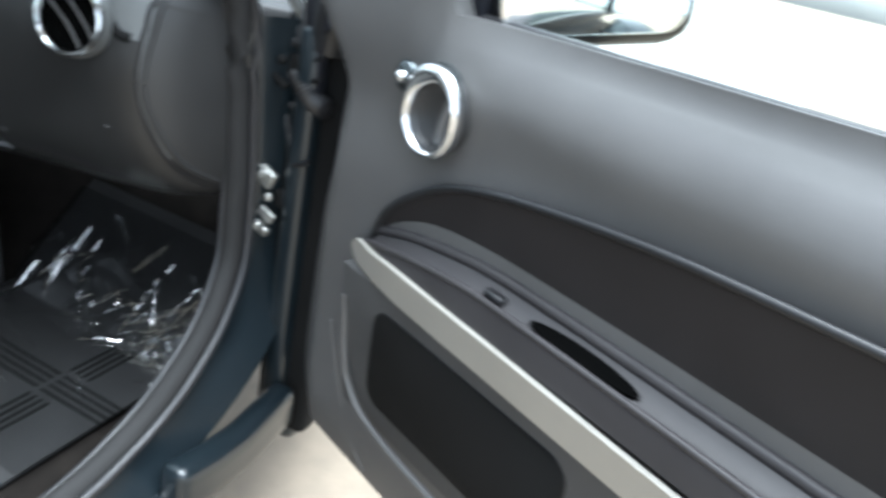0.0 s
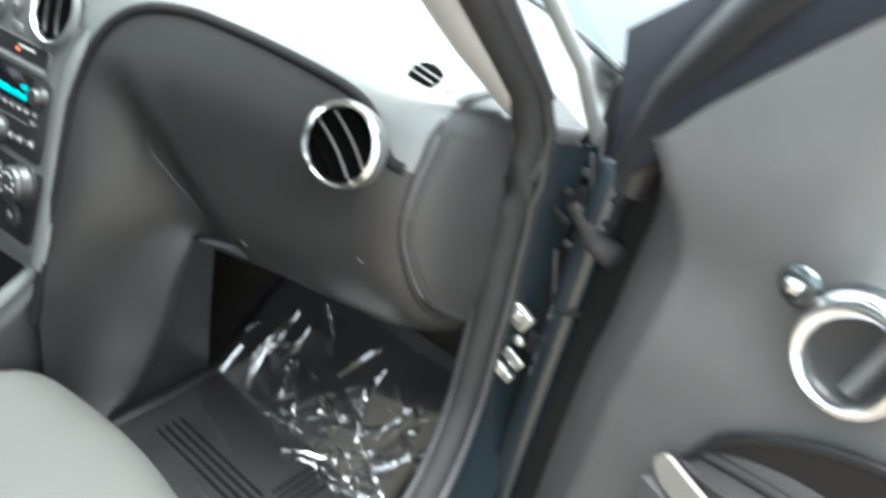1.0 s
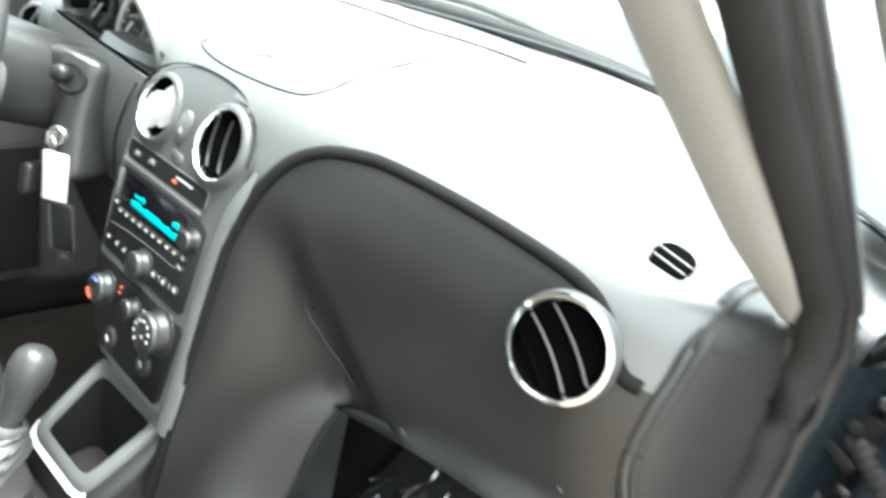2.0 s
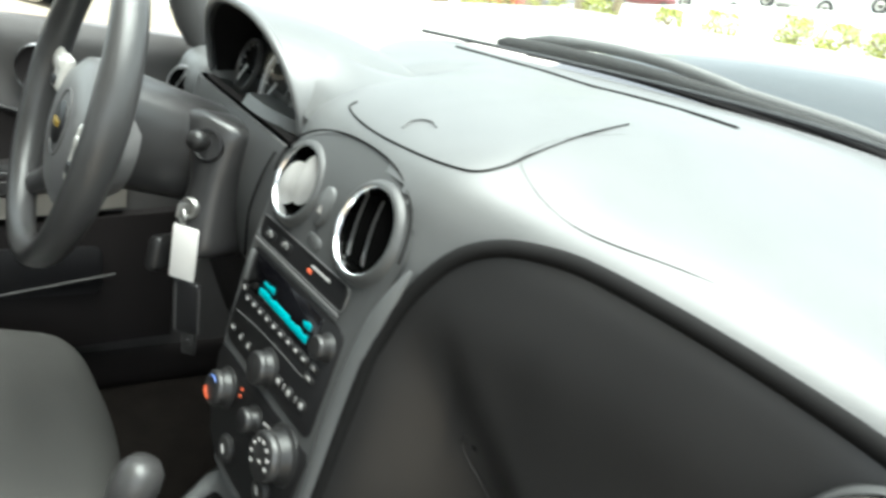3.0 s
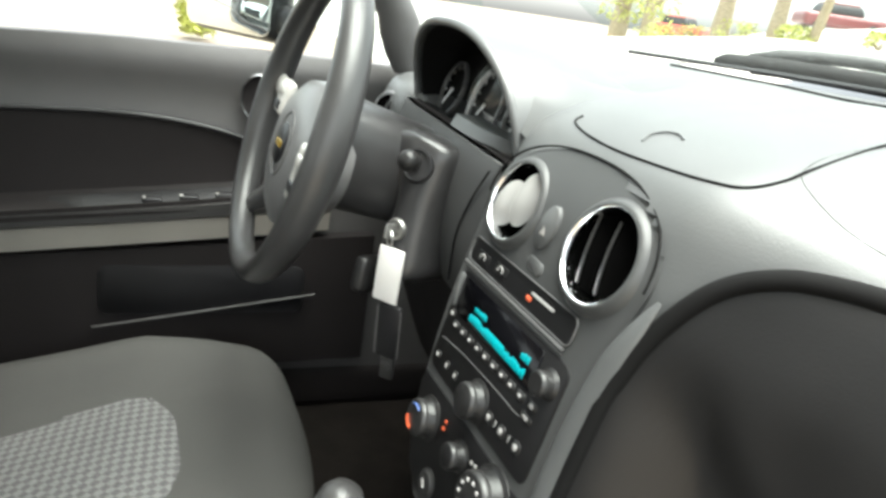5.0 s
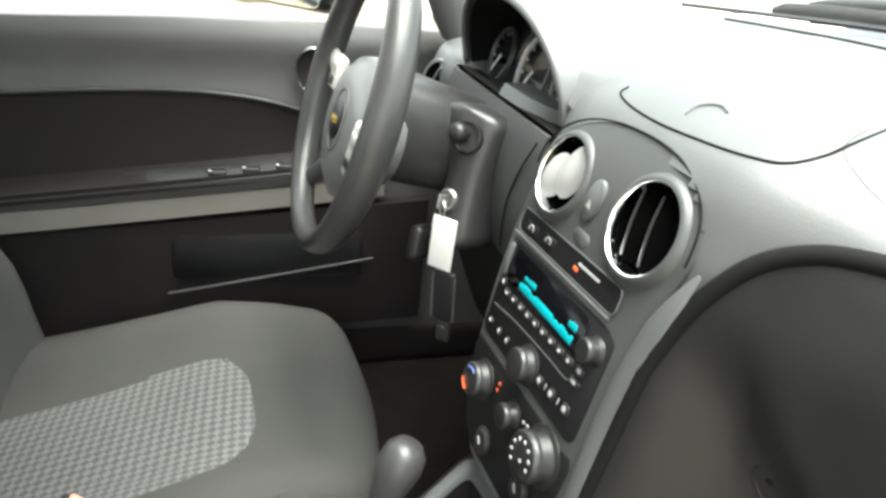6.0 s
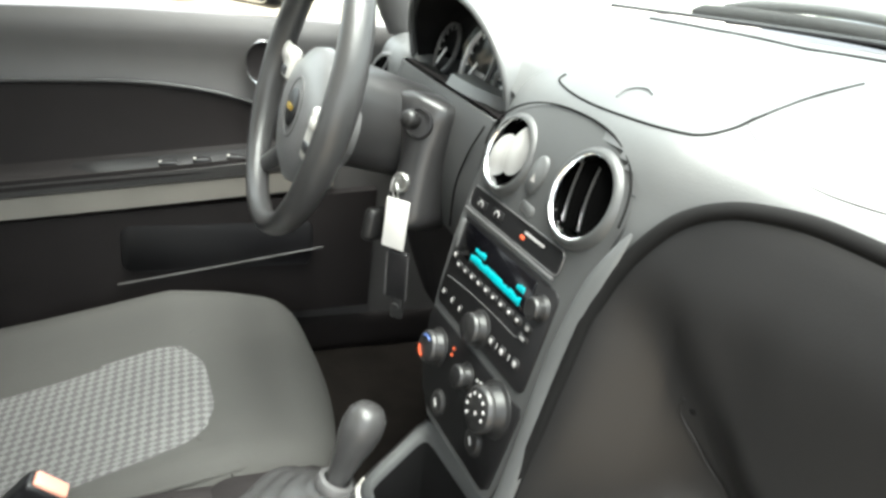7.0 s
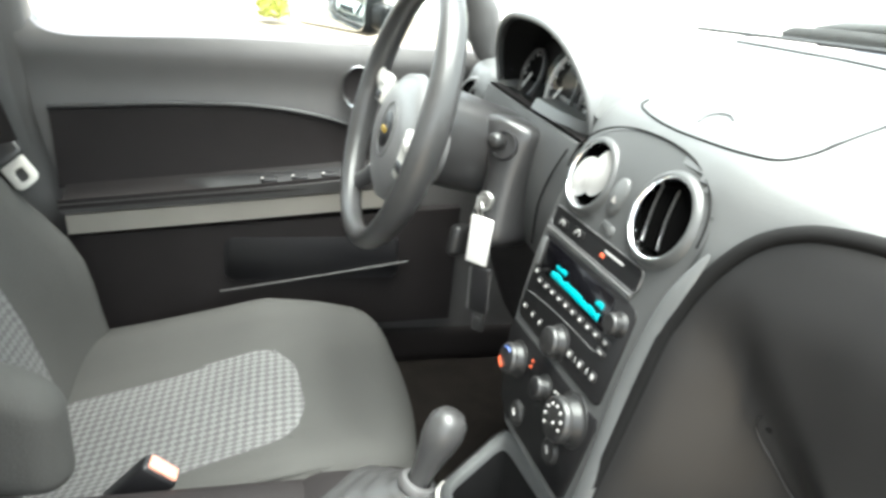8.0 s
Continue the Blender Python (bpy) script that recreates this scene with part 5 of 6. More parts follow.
rbox(bm, (0, 0, 0.030), (0.026, 0.048, 0.085), 0.006, 3, m=km, k=3)
part("buckle_body", bm, BLACK, buckle)
bm = B()
rbox(bm, (0, 0.001, 0.0735), (0.019, 0.038, 0.007), 0.003, 2, m=km)
part("release_button", bm, ORANGE, buckle, "orange red release button")
bm = B()
tube(bm, smooth_line([km @ Vector((0, 0, -0.01)), (-0.112, -0.555, 0.515), (-0.115, -0.60, 0.47)], 5), 0.010, 8, flat=1.8)
part("stalk", bm, TRIM_DARK, buckle, "dark stalk")

# belt hanging by the driver's B pillar
belt = thing("seat_belt", (-0.655, -0.82, 0.6), "dark seat belt hanging with a metal tongue", "seat belt")
web = smooth_line([(-0.612, -0.765, 0.845), (-0.606, -0.785, 0.93), (-0.598, -0.835, 1.10), (-0.575, -0.885, 1.36)], 6)
bm = B()
slab(bm, lambda u, v: web[round(v * (len(web) - 1))] + Vector((0, 0.046 * (u - 0.5), 0.014 * (u - 0.5))), 2, len(web) - 1, (-0.003, 0, 0))
part("webbing", bm, TRIM_DARK, belt, "dark woven webbing")
bm = B()
slab(bm, lambda u, v: (-0.622 + 0.01 * math.sin(2 * v), -0.775 - 0.05 * v + 0.046 * (u - 0.5), 0.83 - 0.40 * v), 2, 8, (-0.003, 0, 0))
part("lower_webbing", bm, TRIM_DARK, belt, "dark webbing running to the floor")
tm = axes((-0.600, -0.743, 0.803), (0.85, -0.15, 0.5), (0, 0.62, -0.78))
bm = B()
ring_sheet(bm, [[tm @ Vector((k * x + o, k2 * y, z)) for x, y in round_rect(-0.030, -0.021, 0.030, 0.021, 0.014)] for k, k2, o, z in ((1, 1, 0, -0.002), (1, 1, 0, 0.001), (0.96, 0.95, 0, 0.0022), (0.42, 0.42, 0.008, 0.0022), (0.40, 0.40, 0.008, 0.001), (0.40, 0.40, 0.008, -0.002))])
part("tongue", bm, SATIN, belt, "bright metal tongue with a slot")
bm = B()
rbox(bm, (-0.044, 0, 0), (0.050, 0.056, 0.020), 0.009, 3, m=tm)
part("tongue_grip", bm, COLUMN, belt, "grey plastic grip")

# ---------------------------------------------------------------- floor mat under a clear plastic film
fmat = thing("floor_mat", (0.36, 0.1, 0.435), "ribbed grey rubber floor mat", "floor mat")


def mat_z(x, y):
    return 0.437 + (0 if y < 0.19 else 0.33 / 0.35 * (y - 0.19) * 0.97)


bm = B()
slab(bm, lambda u, v: (0.15 + 0.42 * u, -0.12 + 0.50 * v, mat_z(0, -0.12 + 0.50 * v) + 0.004), 12, 30, (0, 0, 0.006))
part("mat_sheet", bm, MATRUB, fmat, angle=60)
# raised black bars paint the shade of the mat's grooves
for x0, x1, y0, y1 in ((0.225, 0.435, 0.055, 0.055), (0.445, 0.575, 0.055, 0.055), (0.46, 0.46, -0.112, 0.020), (0.46, 0.46, 0.090, 0.18)):
    for i in range(4):
        o = B()
        d = (i - 1.5) * 0.0135
        if x0 == x1:
            rbox(o, (x0 + d, (y0 + y1) / 2, mat_z(0, 0) + 0.0105), (0.0055, y1 - y0, 0.004), 0.0015, 1)
        else:
            rbox(o, ((x0 + x1) / 2, y0 + d, mat_z(0, 0) + 0.0105), (x1 - x0, 0.0055, 0.004), 0.0015, 1)
        part("groove_bar", o, MATT, fmat)
fmat.location += Vector((-0.033, 0.035, -0.079))
film = thing("plastic_film", (0.36, 0.15, 0.45), "crumpled clear plastic film over the floor mat", "plastic film")
bm = B()


RF = random.Random(4)
FOLDS = []
for k in range(34):
    cx, cy, sx, sy = ((0.26, 0.26, 0.07, 0.06), (0.49, 0.20, 0.06, 0.05), (0.38, 0.22, 0.14, 0.09))[k % 3]
    FOLDS.append((RF.gauss(cx, sx), RF.gauss(cy, sy), RF.uniform(-0.6, 0.9) + (1.57 if k % 5 == 0 else 0), RF.uniform(0.02, 0.06), RF.uniform(0.004, 0.010), RF.uniform(0.003, 0.006)))


def film_at(u, v):
    """The film: nearly flat, with sharp folds thrown over it."""
    x, y = 0.14 + 0.44 * u, -0.10 + 0.46 * v
    h = 0.003 * noise.noise((x * 9, y * 9, 0.5))
    for fx, fy, fa, fl, fh, fw in FOLDS:
        dx, dy = x - fx, y - fy
        if abs(dx) < 0.12 and abs(dy) < 0.12:
            a, b = dx * math.cos(fa) + dy * math.sin(fa), -dx * math.sin(fa) + dy * math.cos(fa)
            h += fh * math.exp(-(a / fl) ** 2) * max(0, 1 - abs(b) / fw)
    return (x, y, mat_z(x, y) + 0.014 + h)


grid(bm, film_at, 170, 170)
part("film_sheet", bm, FILM, film, "clear crumpled film", angle=25)
# added glossy ribbons stand for the bright glints on the film
for cx, cy, sx, sy, ang, n in ((0.215, 0.250, 0.028, 0.022, 70, 16), (0.45, 0.215, 0.06, 0.018, 12, 14), (0.52, 0.25, 0.015, 0.035, 70, 7), (0.36, 0.18, 0.07, 0.03, 30, 9)):
    for k in range(n):
        x, y, a, L = RF.gauss(cx, sx), RF.gauss(cy, sy), radians(ang + RF.gauss(0, 22)), RF.uniform(0.010, 0.05)
        w = RF.uniform(0.0008, 0.0026)
        side = Vector((-math.sin(a), math.cos(a), 0))
        spine = []
        for t in (-1, -0.62, -0.25, 0.1, 0.45, 0.75, 1):
            px, py = x + L * t * math.cos(a) + RF.gauss(0, 0.0016), y + L * t * math.sin(a) + RF.gauss(0, 0.0016)
            spine.append((Vector((px, py, mat_z(px, py) + 0.017 + 0.007 * (1 - t * t) + RF.uniform(0, 0.002))), w * (1 - abs(t) ** 3) * RF.uniform(0.4, 1.3)))
        bm = B()
        rings = [[bm.verts.new(p + side * (w_ + 0.0002) - Vector((0, 0, w_ * 1.6))), bm.verts.new(p), bm.verts.new(p - side * (w_ + 0.0002) - Vector((0, 0, w_ * RF.uniform(0.2, 1.4))))] for p, w_ in spine]
        for q, r in zip(rings, rings[1:]):
            for i in (0, 1):
                bm.faces.new((q[i], q[i + 1], r[i + 1], r[i]))
        part("film_fold", bm, GLINT, film, "sharp fold given extra gloss for a glint", smooth=False)

film.location += Vector((-0.033, 0.035, -0.079))

# ---------------------------------------------------------------- passenger door, standing open
DU = Vector((0.925, -0.380, 0)).normalized()      # along the door, away from its hinges
DN = Vector((-0.380, -0.925, 0)).normalized()     # out of its inner face, towards the seat
LEAN = Vector((0, 0, 1.16)) + 0.09 * DN           # up the door, stretched and sheared to fit the camera's view
DO = Vector((0.7125, 0.252, -0.151)) - 0.081 * DN
DM = Matrix(((DU.x * 1.09, LEAN.x, DN.x, DO.x), (DU.y * 1.09, LEAN.y, DN.y, DO.y), (0, LEAN.z, 0, DO.z), (0, 0, 0, 1)))   # x along the door, y up, z out of the inner face


def dp(u, z, w=0.0):
    return DM @ Vector((u, z, w))


door = thing("door_1", dp(0.4, 0.42, -0.05), "open passenger car door with grey plastic trim", "car door", "", "structure")


def door_w(u, z):
    """How far the trim stands out."""
    w = 0.0
    c = lerp(z, (0.455, 0.05), (0.8, 0.072), (0.9, 0.085), (0.956, 0.080), (1.0, 0.047), (1.035, 0.008))
    if u < c:
        w -= 0.092 * min(1.3, (c - u) / (c + 0.035)) * lerp(z, (0.45, 0.5), (0.75, 0.8), (0.85, 1.0), (1.05, 1.0))
    w += 0.004 - 0.010 * math.exp(-((z - 0.95) / 0.05) ** 2)
    if z > 0.985:
        w -= 0.058 * ((z - 0.985) / 0.077) ** 1.7 * (0.1 + 0.9 * smooth01((u - 0.17) / 0.14))
    w -= 0.02 * max(0, (0.55 - z) / 0.12) ** 2
    return w


def door_top(u):
    """The panel's upper edge: up round the sail by the mirror, then along the belt line."""
    if u > 0.225:
        return 1.055 + 0.034 * (u - 0.225)
    if u > 0.20:
        return 1.189 - (u - 0.20) / 0.025 * 0.138
    return lerp(u, (-0.035, 1.021), (0.006, 1.025), (0.032, 1.039), (0.055, 1.066), (0.08, 1.090), (0.113, 1.120), (0.15, 1.152), (0.20, 1.189))


def door_at(u, v):
    uu = -0.048 + 0.283 * u / 0.45 if u < 0.45 else 0.235 + 0.72 * (u - 0.45) / 0.55
    z0 = 0.455 + 0.06 * max(0, (0.085 - uu) / 0.15) ** 2
    z = z0 + (door_top(uu) - z0) * v
    return dp(uu, z, door_w(uu, min(z, 1.052)) - 0.10 * max(0, z - 1.052))


bm = B()
slab(bm, door_at, 100, 56, -DN * 0.025)
part("trim_panel", bm, TRIM, door, "grey grained trim panel", angle=50)
bm = B()
rbox(bm, (0, 0, 0), (1.04, 0.09, 0.66), 0.03, 4, m=Matrix.Translation(dp(0.49, 0.745, -0.115)) @ Matrix(((DU.x, DN.x, 0, 0), (DU.y, DN.y, 0, 0), (0, 0, 1, 0), (0, 0, 0, 1))))
part("door_shell", bm, PAINT, door, "teal painted shell")
# belt seal and window glass, window frame, sail
bm = B()
tube(bm, [dp(u, 1.053 + 0.028 * (u - 0.225), -0.054) for u in (0.2, 0.5, 0.95)], 0.007, 8)
part("belt_seal", bm, RUBBER, door, "black belt seal")
bm = B()
grid(bm, lambda u, v: dp(0.22 + 0.73 * u, 1.045 + 0.36 * v - 0.20 * (1 - u) ** 6 * v, -0.058 - 0.10 * v), 12, 6)
part("window_pane", bm, GLASS, door, "clear window pane").visible_shadow = False
bm = B()
rbox(bm, (0, 0, 0), (0.022, 0.016, 0.24), 0.005, 3, m=Matrix.Translation(dp(0.222, 1.15, -0.064)) @ Matrix(((DU.x, DN.x, 0, 0), (DU.y, DN.y, 0, 0), (0, 0, 1, 0), (0, 0, 0, 1))))
part("quarter_post", bm, FRAME, door, "dark teal post in front of the pane")
bm = B()
tube(bm, [dp(u, z, w) for u, z, w in ((-0.045, 0.96, -0.07), (-0.02, 1.06, -0.07), (0.045, 1.145, -0.06), (0.15, 1.24, -0.08), (0.32, 1.37, -0.12), (0.55, 1.45, -0.15), (0.93, 1.47, -0.16), (0.95, 1.06, -0.07))], 0.032, 10)
part("window_frame", bm, BLACK, door, "black window frame")
bm = B()
plate(bm, [(-0.057, 0.888), (-0.031, 0.906), (-0.028, 0.975), (0.010, 1.018), (0.062, 1.091), (0.138, 1.156), (0.25, 1.242), (0.25, 1.311), (0.092, 1.205), (-0.009, 1.145), (-0.086, 1.095), (-0.072, 1.044), (-0.064, 0.992)], DM @ pose(0, 0, -0.052), 0.010, 0.003)
part("frame_cover", bm, FRAME, door, "dark blue grey frame cover")
# inner handle: chrome ring round a dark cup, with a lock knob
hm = DM @ pose(0.242, 0.971, 0.000, 0, 0, -8)
bm = B()


def ring_at(u, v):
    a, b = 2 * math.pi * u, 2 * math.pi * v
    t = 0.0044 + 0.0050 * max(0, math.cos(a - radians(120))) ** 2
    k = 0.5 * (t - 0.0044)
    return hm @ Vector(((0.0345 - k + t * math.cos(b)) * math.cos(a), (0.0380 - k + t * math.cos(b)) * math.sin(a), 0.015 + 0.008 * math.sin(b)))


grid(bm, ring_at, 48, 10)
bmesh.ops.remove_doubles(bm, verts=bm.verts, dist=1e-6)
hd = part("door_handle", bm, CHROME, door, "chrome ring-shaped door handle")
bm = B()
grid(bm, lambda u, v: hm @ Vector((-0.012 * (1 - v) + (0.0365 + 0.005 * (1 - v)) * math.cos(2 * math.pi * u), (0.0400 + 0.004 * (1 - v)) * math.sin(2 * math.pi * u), -0.012 + 0.026 * v)), 40, 5, True)
part("handle_collar", bm, DARK_REFLECT, hd, "glossy collar toned like chrome reflecting the dark door")
bm = B()
lathe(bm, [(1.08, -0.006), (1.05, 0.006), (1.0, 0.014), (0.93, 0.012), (0.85, 0.004), (0.5, 0.001), (0.0, 0.0)], hm @ Matrix.Diagonal((0.033, 0.0365, 1, 1)), 40)
part("handle_cup", bm, COLUMN, hd, "dark handle cup")
bm = B()
slab(bm, lambda u, v: hm @ Vector((0.004 + 0.010 * u + 0.004 * v, -0.026 + 0.054 * v, 0.004 + 0.007 * math.sin(math.pi * u) * math.sin(math.pi * (0.15 + 0.85 * v)))), 6, 12, -DN * 0.003)
part("pull_lever", bm, HUB, hd, "slim grey pull lever", angle=60)
bm = B()
lathe(bm, [(0.016, -0.005), (0.0155, 0.008), (0.012, 0.012), (0.0, 0.012)], hm @ pose(-0.058, 0.010, -0.006), 24)
lk = part("lock_housing", bm, DARK_REFLECT, hd, "dull silver round lock housing")
bm = B()
lathe(bm, [(0.006, 0.01), (0.006, 0.018), (0.003, 0.021), (0, 0.021)], hm @ pose(-0.058, 0.010, -0.006), 16)
part("lock_knob", bm, CHROME, lk, "chrome lock knob")


# armrest insert, shelf, silver strip, pocket
def arc_top(u):
    return lerp(u, (0.165, 0.80), (0.185, 0.845), (0.23, 0.885), (0.29, 0.917), (0.40, 0.941), (0.55, 0.958), (0.95, 0.975))


bm = B()
slab(bm, lambda u, v: dp(0.172 + 0.76 * u, 0.795 + (arc_top(0.172 + 0.76 * u) - 0.003 - 0.795) * v, 0.0085 - 0.006 * math.sin(math.pi * v)), 40, 10, -DN * 0.01)
part("door_insert", bm, TRIM_DARK, door, "dark upper armrest insert", angle=60)
bm = B()
tube(bm, [dp(u, arc_top(u), 0.008) for u in [0.165 + 0.77 * (i / 40) ** 1.6 for i in range(41)]], 0.005, 8)
part("insert_rim", bm, BLACK, door, "dark rim round the insert")


def shelf_w(u):
    return lerp(u, (0.155, 0.012), (0.22, 0.03), (0.4, 0.038), (0.95, 0.042))


def shelf_at(u, v):
    uu = 0.172 + 0.76 * u
    w = shelf_w(uu)
    z = lerp(uu, (0.172, 0.826), (0.25, 0.848), (0.37, 0.864), (0.93, 0.862))
    return dp(uu, z - 0.022 * v - 0.004 * math.sin(math.pi * v) + 0.006 * math.exp(-((v - 0.9) / 0.06) ** 2), 0.002 + w * v)


bm = B()
slab(bm, shelf_at, 40, 12, (0, 0, -0.03))
shelf = part("armrest", bm, ARM, door, "dark armrest shelf", angle=50)
bm = B()
tube(bm, [shelf_at(i / 40, 0.10) + Vector((0, 0, -0.001)) for i in range(41)], 0.0065, 10)
part("armrest_bead", bm, ARM, shelf, "rounded bead along the armrest")
bm = B()
tube(bm, [shelf_at(i / 40, 0.93) + Vector((0, 0, -0.0005)) for i in range(41)], 0.0035, 8)
part("armrest_bead", bm, ARM, shelf, "rounded bead along the armrest")
# flat lid over the shelf, blackened to read as a shaded slot
bm = B()
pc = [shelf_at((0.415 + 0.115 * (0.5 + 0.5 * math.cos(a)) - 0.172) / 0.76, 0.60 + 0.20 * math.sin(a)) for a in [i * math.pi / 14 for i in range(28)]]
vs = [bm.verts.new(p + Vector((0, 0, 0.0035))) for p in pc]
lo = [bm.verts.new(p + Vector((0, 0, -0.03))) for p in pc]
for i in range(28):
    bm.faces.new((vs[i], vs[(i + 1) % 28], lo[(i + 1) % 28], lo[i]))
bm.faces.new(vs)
part("pull_slot", bm, SHADE_BLACK, shelf, "flat black lid standing for the slot's shade")
bm = B()
rbox(bm, shelf_at((0.372 - 0.172) / 0.76, 0.62) + Vector((0, 0, 0.004)), (0.026, 0.012, 0.009), 0.003, 2, fn=lambda p: Matrix.Rotation(radians(-22), 3, "Z") @ p)
part("window_switch", bm, BLACK, shelf, "black window switch")


def strip_at(u, v):
    uu = 0.150 + 0.79 * u
    z = lerp(uu, (0.15, 0.806), (0.25, 0.816), (0.57, 0.814), (0.94, 0.806))
    r = math.sqrt(1 - (1 - min(1, (uu - 0.1495) / 0.014)) ** 2)
    h = 0.038 * (0.75 + 0.25 * min(1, (uu - 0.15) / 0.1))
    return dp(uu, z - h * (0.5 + (v - 0.5) * r), 0.012 + shelf_w(uu) * (1 - 0.18 * v))


bm = B()
slab(bm, lambda u, v: strip_at(u ** 1.7, v), 60, 6, -DN * 0.007)
part("silver_strip", bm, STRIP, door, "pale champagne strip", angle=50)
# map pocket: a flat plate, dark for its shade, with a rim below the strip
bm = B()
slab(bm, lambda u, v: dp(0.150 + 0.76 * u, 0.575 + 0.02 * u + (0.20 - 0.02 * u) * v, 0.013 + 0.020 * min(1, v * 1.3)), 20, 8, -DN * 0.02)
part("lower_trim", bm, LOWER, door, "darker lower trim", angle=50)
bm = B()
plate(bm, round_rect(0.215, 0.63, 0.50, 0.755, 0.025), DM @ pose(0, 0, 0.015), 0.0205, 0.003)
part("map_pocket", bm, MATT, door, "flat dark plate standing for the pocket's shade")
bm = B()
tube(bm, smooth_line([dp(0.155, 0.735, 0.03), dp(0.16, 0.66, 0.028), dp(0.175, 0.615, 0.026), dp(0.23, 0.59, 0.03), dp(0.40, 0.585, 0.035), dp(0.85, 0.59, 0.035)], 6), 0.005, 8)
part("pocket_rim", bm, TRIM, door, "raised rim of the map pocket")
bm = B()
tube(bm, smooth_line([dp(0.10, 0.66, 0.006), dp(0.125, 0.58, 0.004), dp(0.15, 0.52, 0.0), dp(0.19, 0.47, -0.004)], 6), 0.0025, 6)
part("lower_crease", bm, TRIM, door, "crease of the lower trim")
# door mirror, glass turned to the rear quarter, tipped to show the camera sky
MN = Vector((0.5, -0.866, 0))
MX = Vector((0.866, 0.5, 0))
MM = Matrix.Rotation(radians(13), 4, MN) @ Matrix(((MX.x, -MN.x, 0, 0), (MX.y, -MN.y, 0, 0), (0, 0, 1, 0), (0, 0, 0, 1))) @ Matrix.Rotation(radians(-9), 4, "X")
bm = B()
rbox(bm, (0.008, 0.05, 0), (0.218, 0.09, 0.165), 0.035, 4, m=Matrix.Translation(dp(0.300, 1.122, -0.117)) @ MM, k=3)
rbox(bm, (0, 0, 0), (0.10, 0.07, 0.09), 0.02, 3, m=Matrix.Translation(dp(0.235, 1.10, -0.125)) @ Matrix(((DU.x, DN.x, 0, 0), (DU.y, DN.y, 0, 0), (0, 0, 1, 0), (0, 0, 0, 1))))
mir = part("wing_mirror", bm, BLACK, door, "black wing mirror housing")
bm = B()
plate(bm, round_rect(-0.095, -0.071, 0.095, 0.071, 0.026), Matrix.Translation(dp(0.300, 1.122, -0.117)) @ MM @ pose(0, 0.006, 0, 90, 0, 0), 0.004, 0.001)
part("mirror_glass", bm, MIRROR, mir, "mirror glass")

# hinges, check strap and wiring between pillar and door
for hx, hy, z, sx, sz in ((0.626, 0.300, 0.752, 0.034, 0.030), (0.628, 0.297, 0.666, 0.030, 0.016)):
    bm = B()
    rbox(bm, (hx, hy, z), (sx, 0.012, sz), 0.004, 2, fn=lambda p: Matrix.Rotation(radians(24), 3, "Y") @ p)
    lug = part("hinge_lug", bm, STEEL, door, "bright worn steel hinge lug")
    bm = B()
    lathe(bm, [(0.0085, 0), (0.0085, 0.005), (0.006, 0.008), (0, 0.008)], axes((hx, hy - 0.006, z + 0.006), (0.2, -1, 0.1)), 6)
    part("hinge_bolt", bm, STEEL, lug, "hinge bolt head")
# upper bolt and edge go matt black, shade put into the colour
for z in (0.716, 0.928):
    bm = B()
    rbox(bm, (0.646, 0.318, z), (0.022, 0.014, 0.032), 0.005, 3)
    leaf = part("hinge", bm, MATT, door, "painted steel hinge")
    bm = B()
    lathe(bm, [(0.0075, 0), (0.0075, 0.005), (0.005, 0.007), (0, 0.007)], axes((0.636, 0.298, z + 0.006), (0.2, -1, 0.1)), 6)
    part("hinge_bolt", bm, STEEL if z < 0.8 else MATT, leaf, "hinge bolt head")
    bm = B()
    rbox(bm, (0.636, 0.296, z - 0.024), (0.03, 0.006, 0.018 if z < 0.8 else 0.011), 0.002, 1, fn=lambda p: Matrix.Rotation(radians(25), 3, "Y") @ p)
    part("hinge_edge", bm, STEEL if z < 0.8 else MATT, leaf, "hinge edge plate")
# added black box keeps bright ground from showing through the dark gap
bm = B()
rbox(bm, (0.685, 0.350, 0.67), (0.11, 0.05, 0.80), 0.015, 3)
setting("hinge_gap_filler", bm, MATT, "added black filler in the gap behind the hinges", "pillar")
wires = thing("wiring_loom", (0.66, 0.33, 0.85), "black wiring gaiter and cables between pillar and door", "cables")
line = smooth_line([(0.618, 0.335, 0.905), (0.640, 0.328, 0.915), (0.665, 0.315, 0.905), (0.690, 0.305, 0.890), (0.718, 0.300, 0.885)], 8)
bm = B()
tube(bm, line, [0.017 if i % 2 else 0.0135 for i in range(len(line))], 12)
part("gaiter", bm, RUBBER, wires, "ribbed rubber gaiter")
for k, z in enumerate((0.83, 0.955, 0.985)):
    bm = B()
    o = noise.noise_vector((k * 3.1, 1.7, 0.3)) * 0.03
    tube(bm, smooth_line([(0.618, 0.335, z), (0.634 + 0.3 * o.x, 0.325 + 0.3 * o.z, z + 0.03), (0.652, 0.318, z - 0.01 + o.x), (0.668, 0.31 + 0.3 * o.x, z - 0.045), (0.70, 0.300, z - 0.03)], 6), 0.0045, 8)
    part("cable", bm, BLACK, wires)
for k in range(3):
    bm = B()
    o = noise.noise_vector((k * 5.3, 4.2, 1.3)) * 0.02
    rbox(bm, (0.648 + o.x, 0.310, 0.87 + 0.045 * k), (0.012, 0.008, 0.009), 0.003, 2, fn=lambda p, k=k: Matrix.Rotation(0.7 * k, 3, "Y") @ p)
    part("clip", bm, BLACK, wires, "small dark clip")

# ---------------------------------------------------------------- driver's door, shut
ddoor = thing("door_2", (-0.70, -0.3, 0.42), "closed driver's car door with grey trim and a silver strip", "car door", "", "structure")


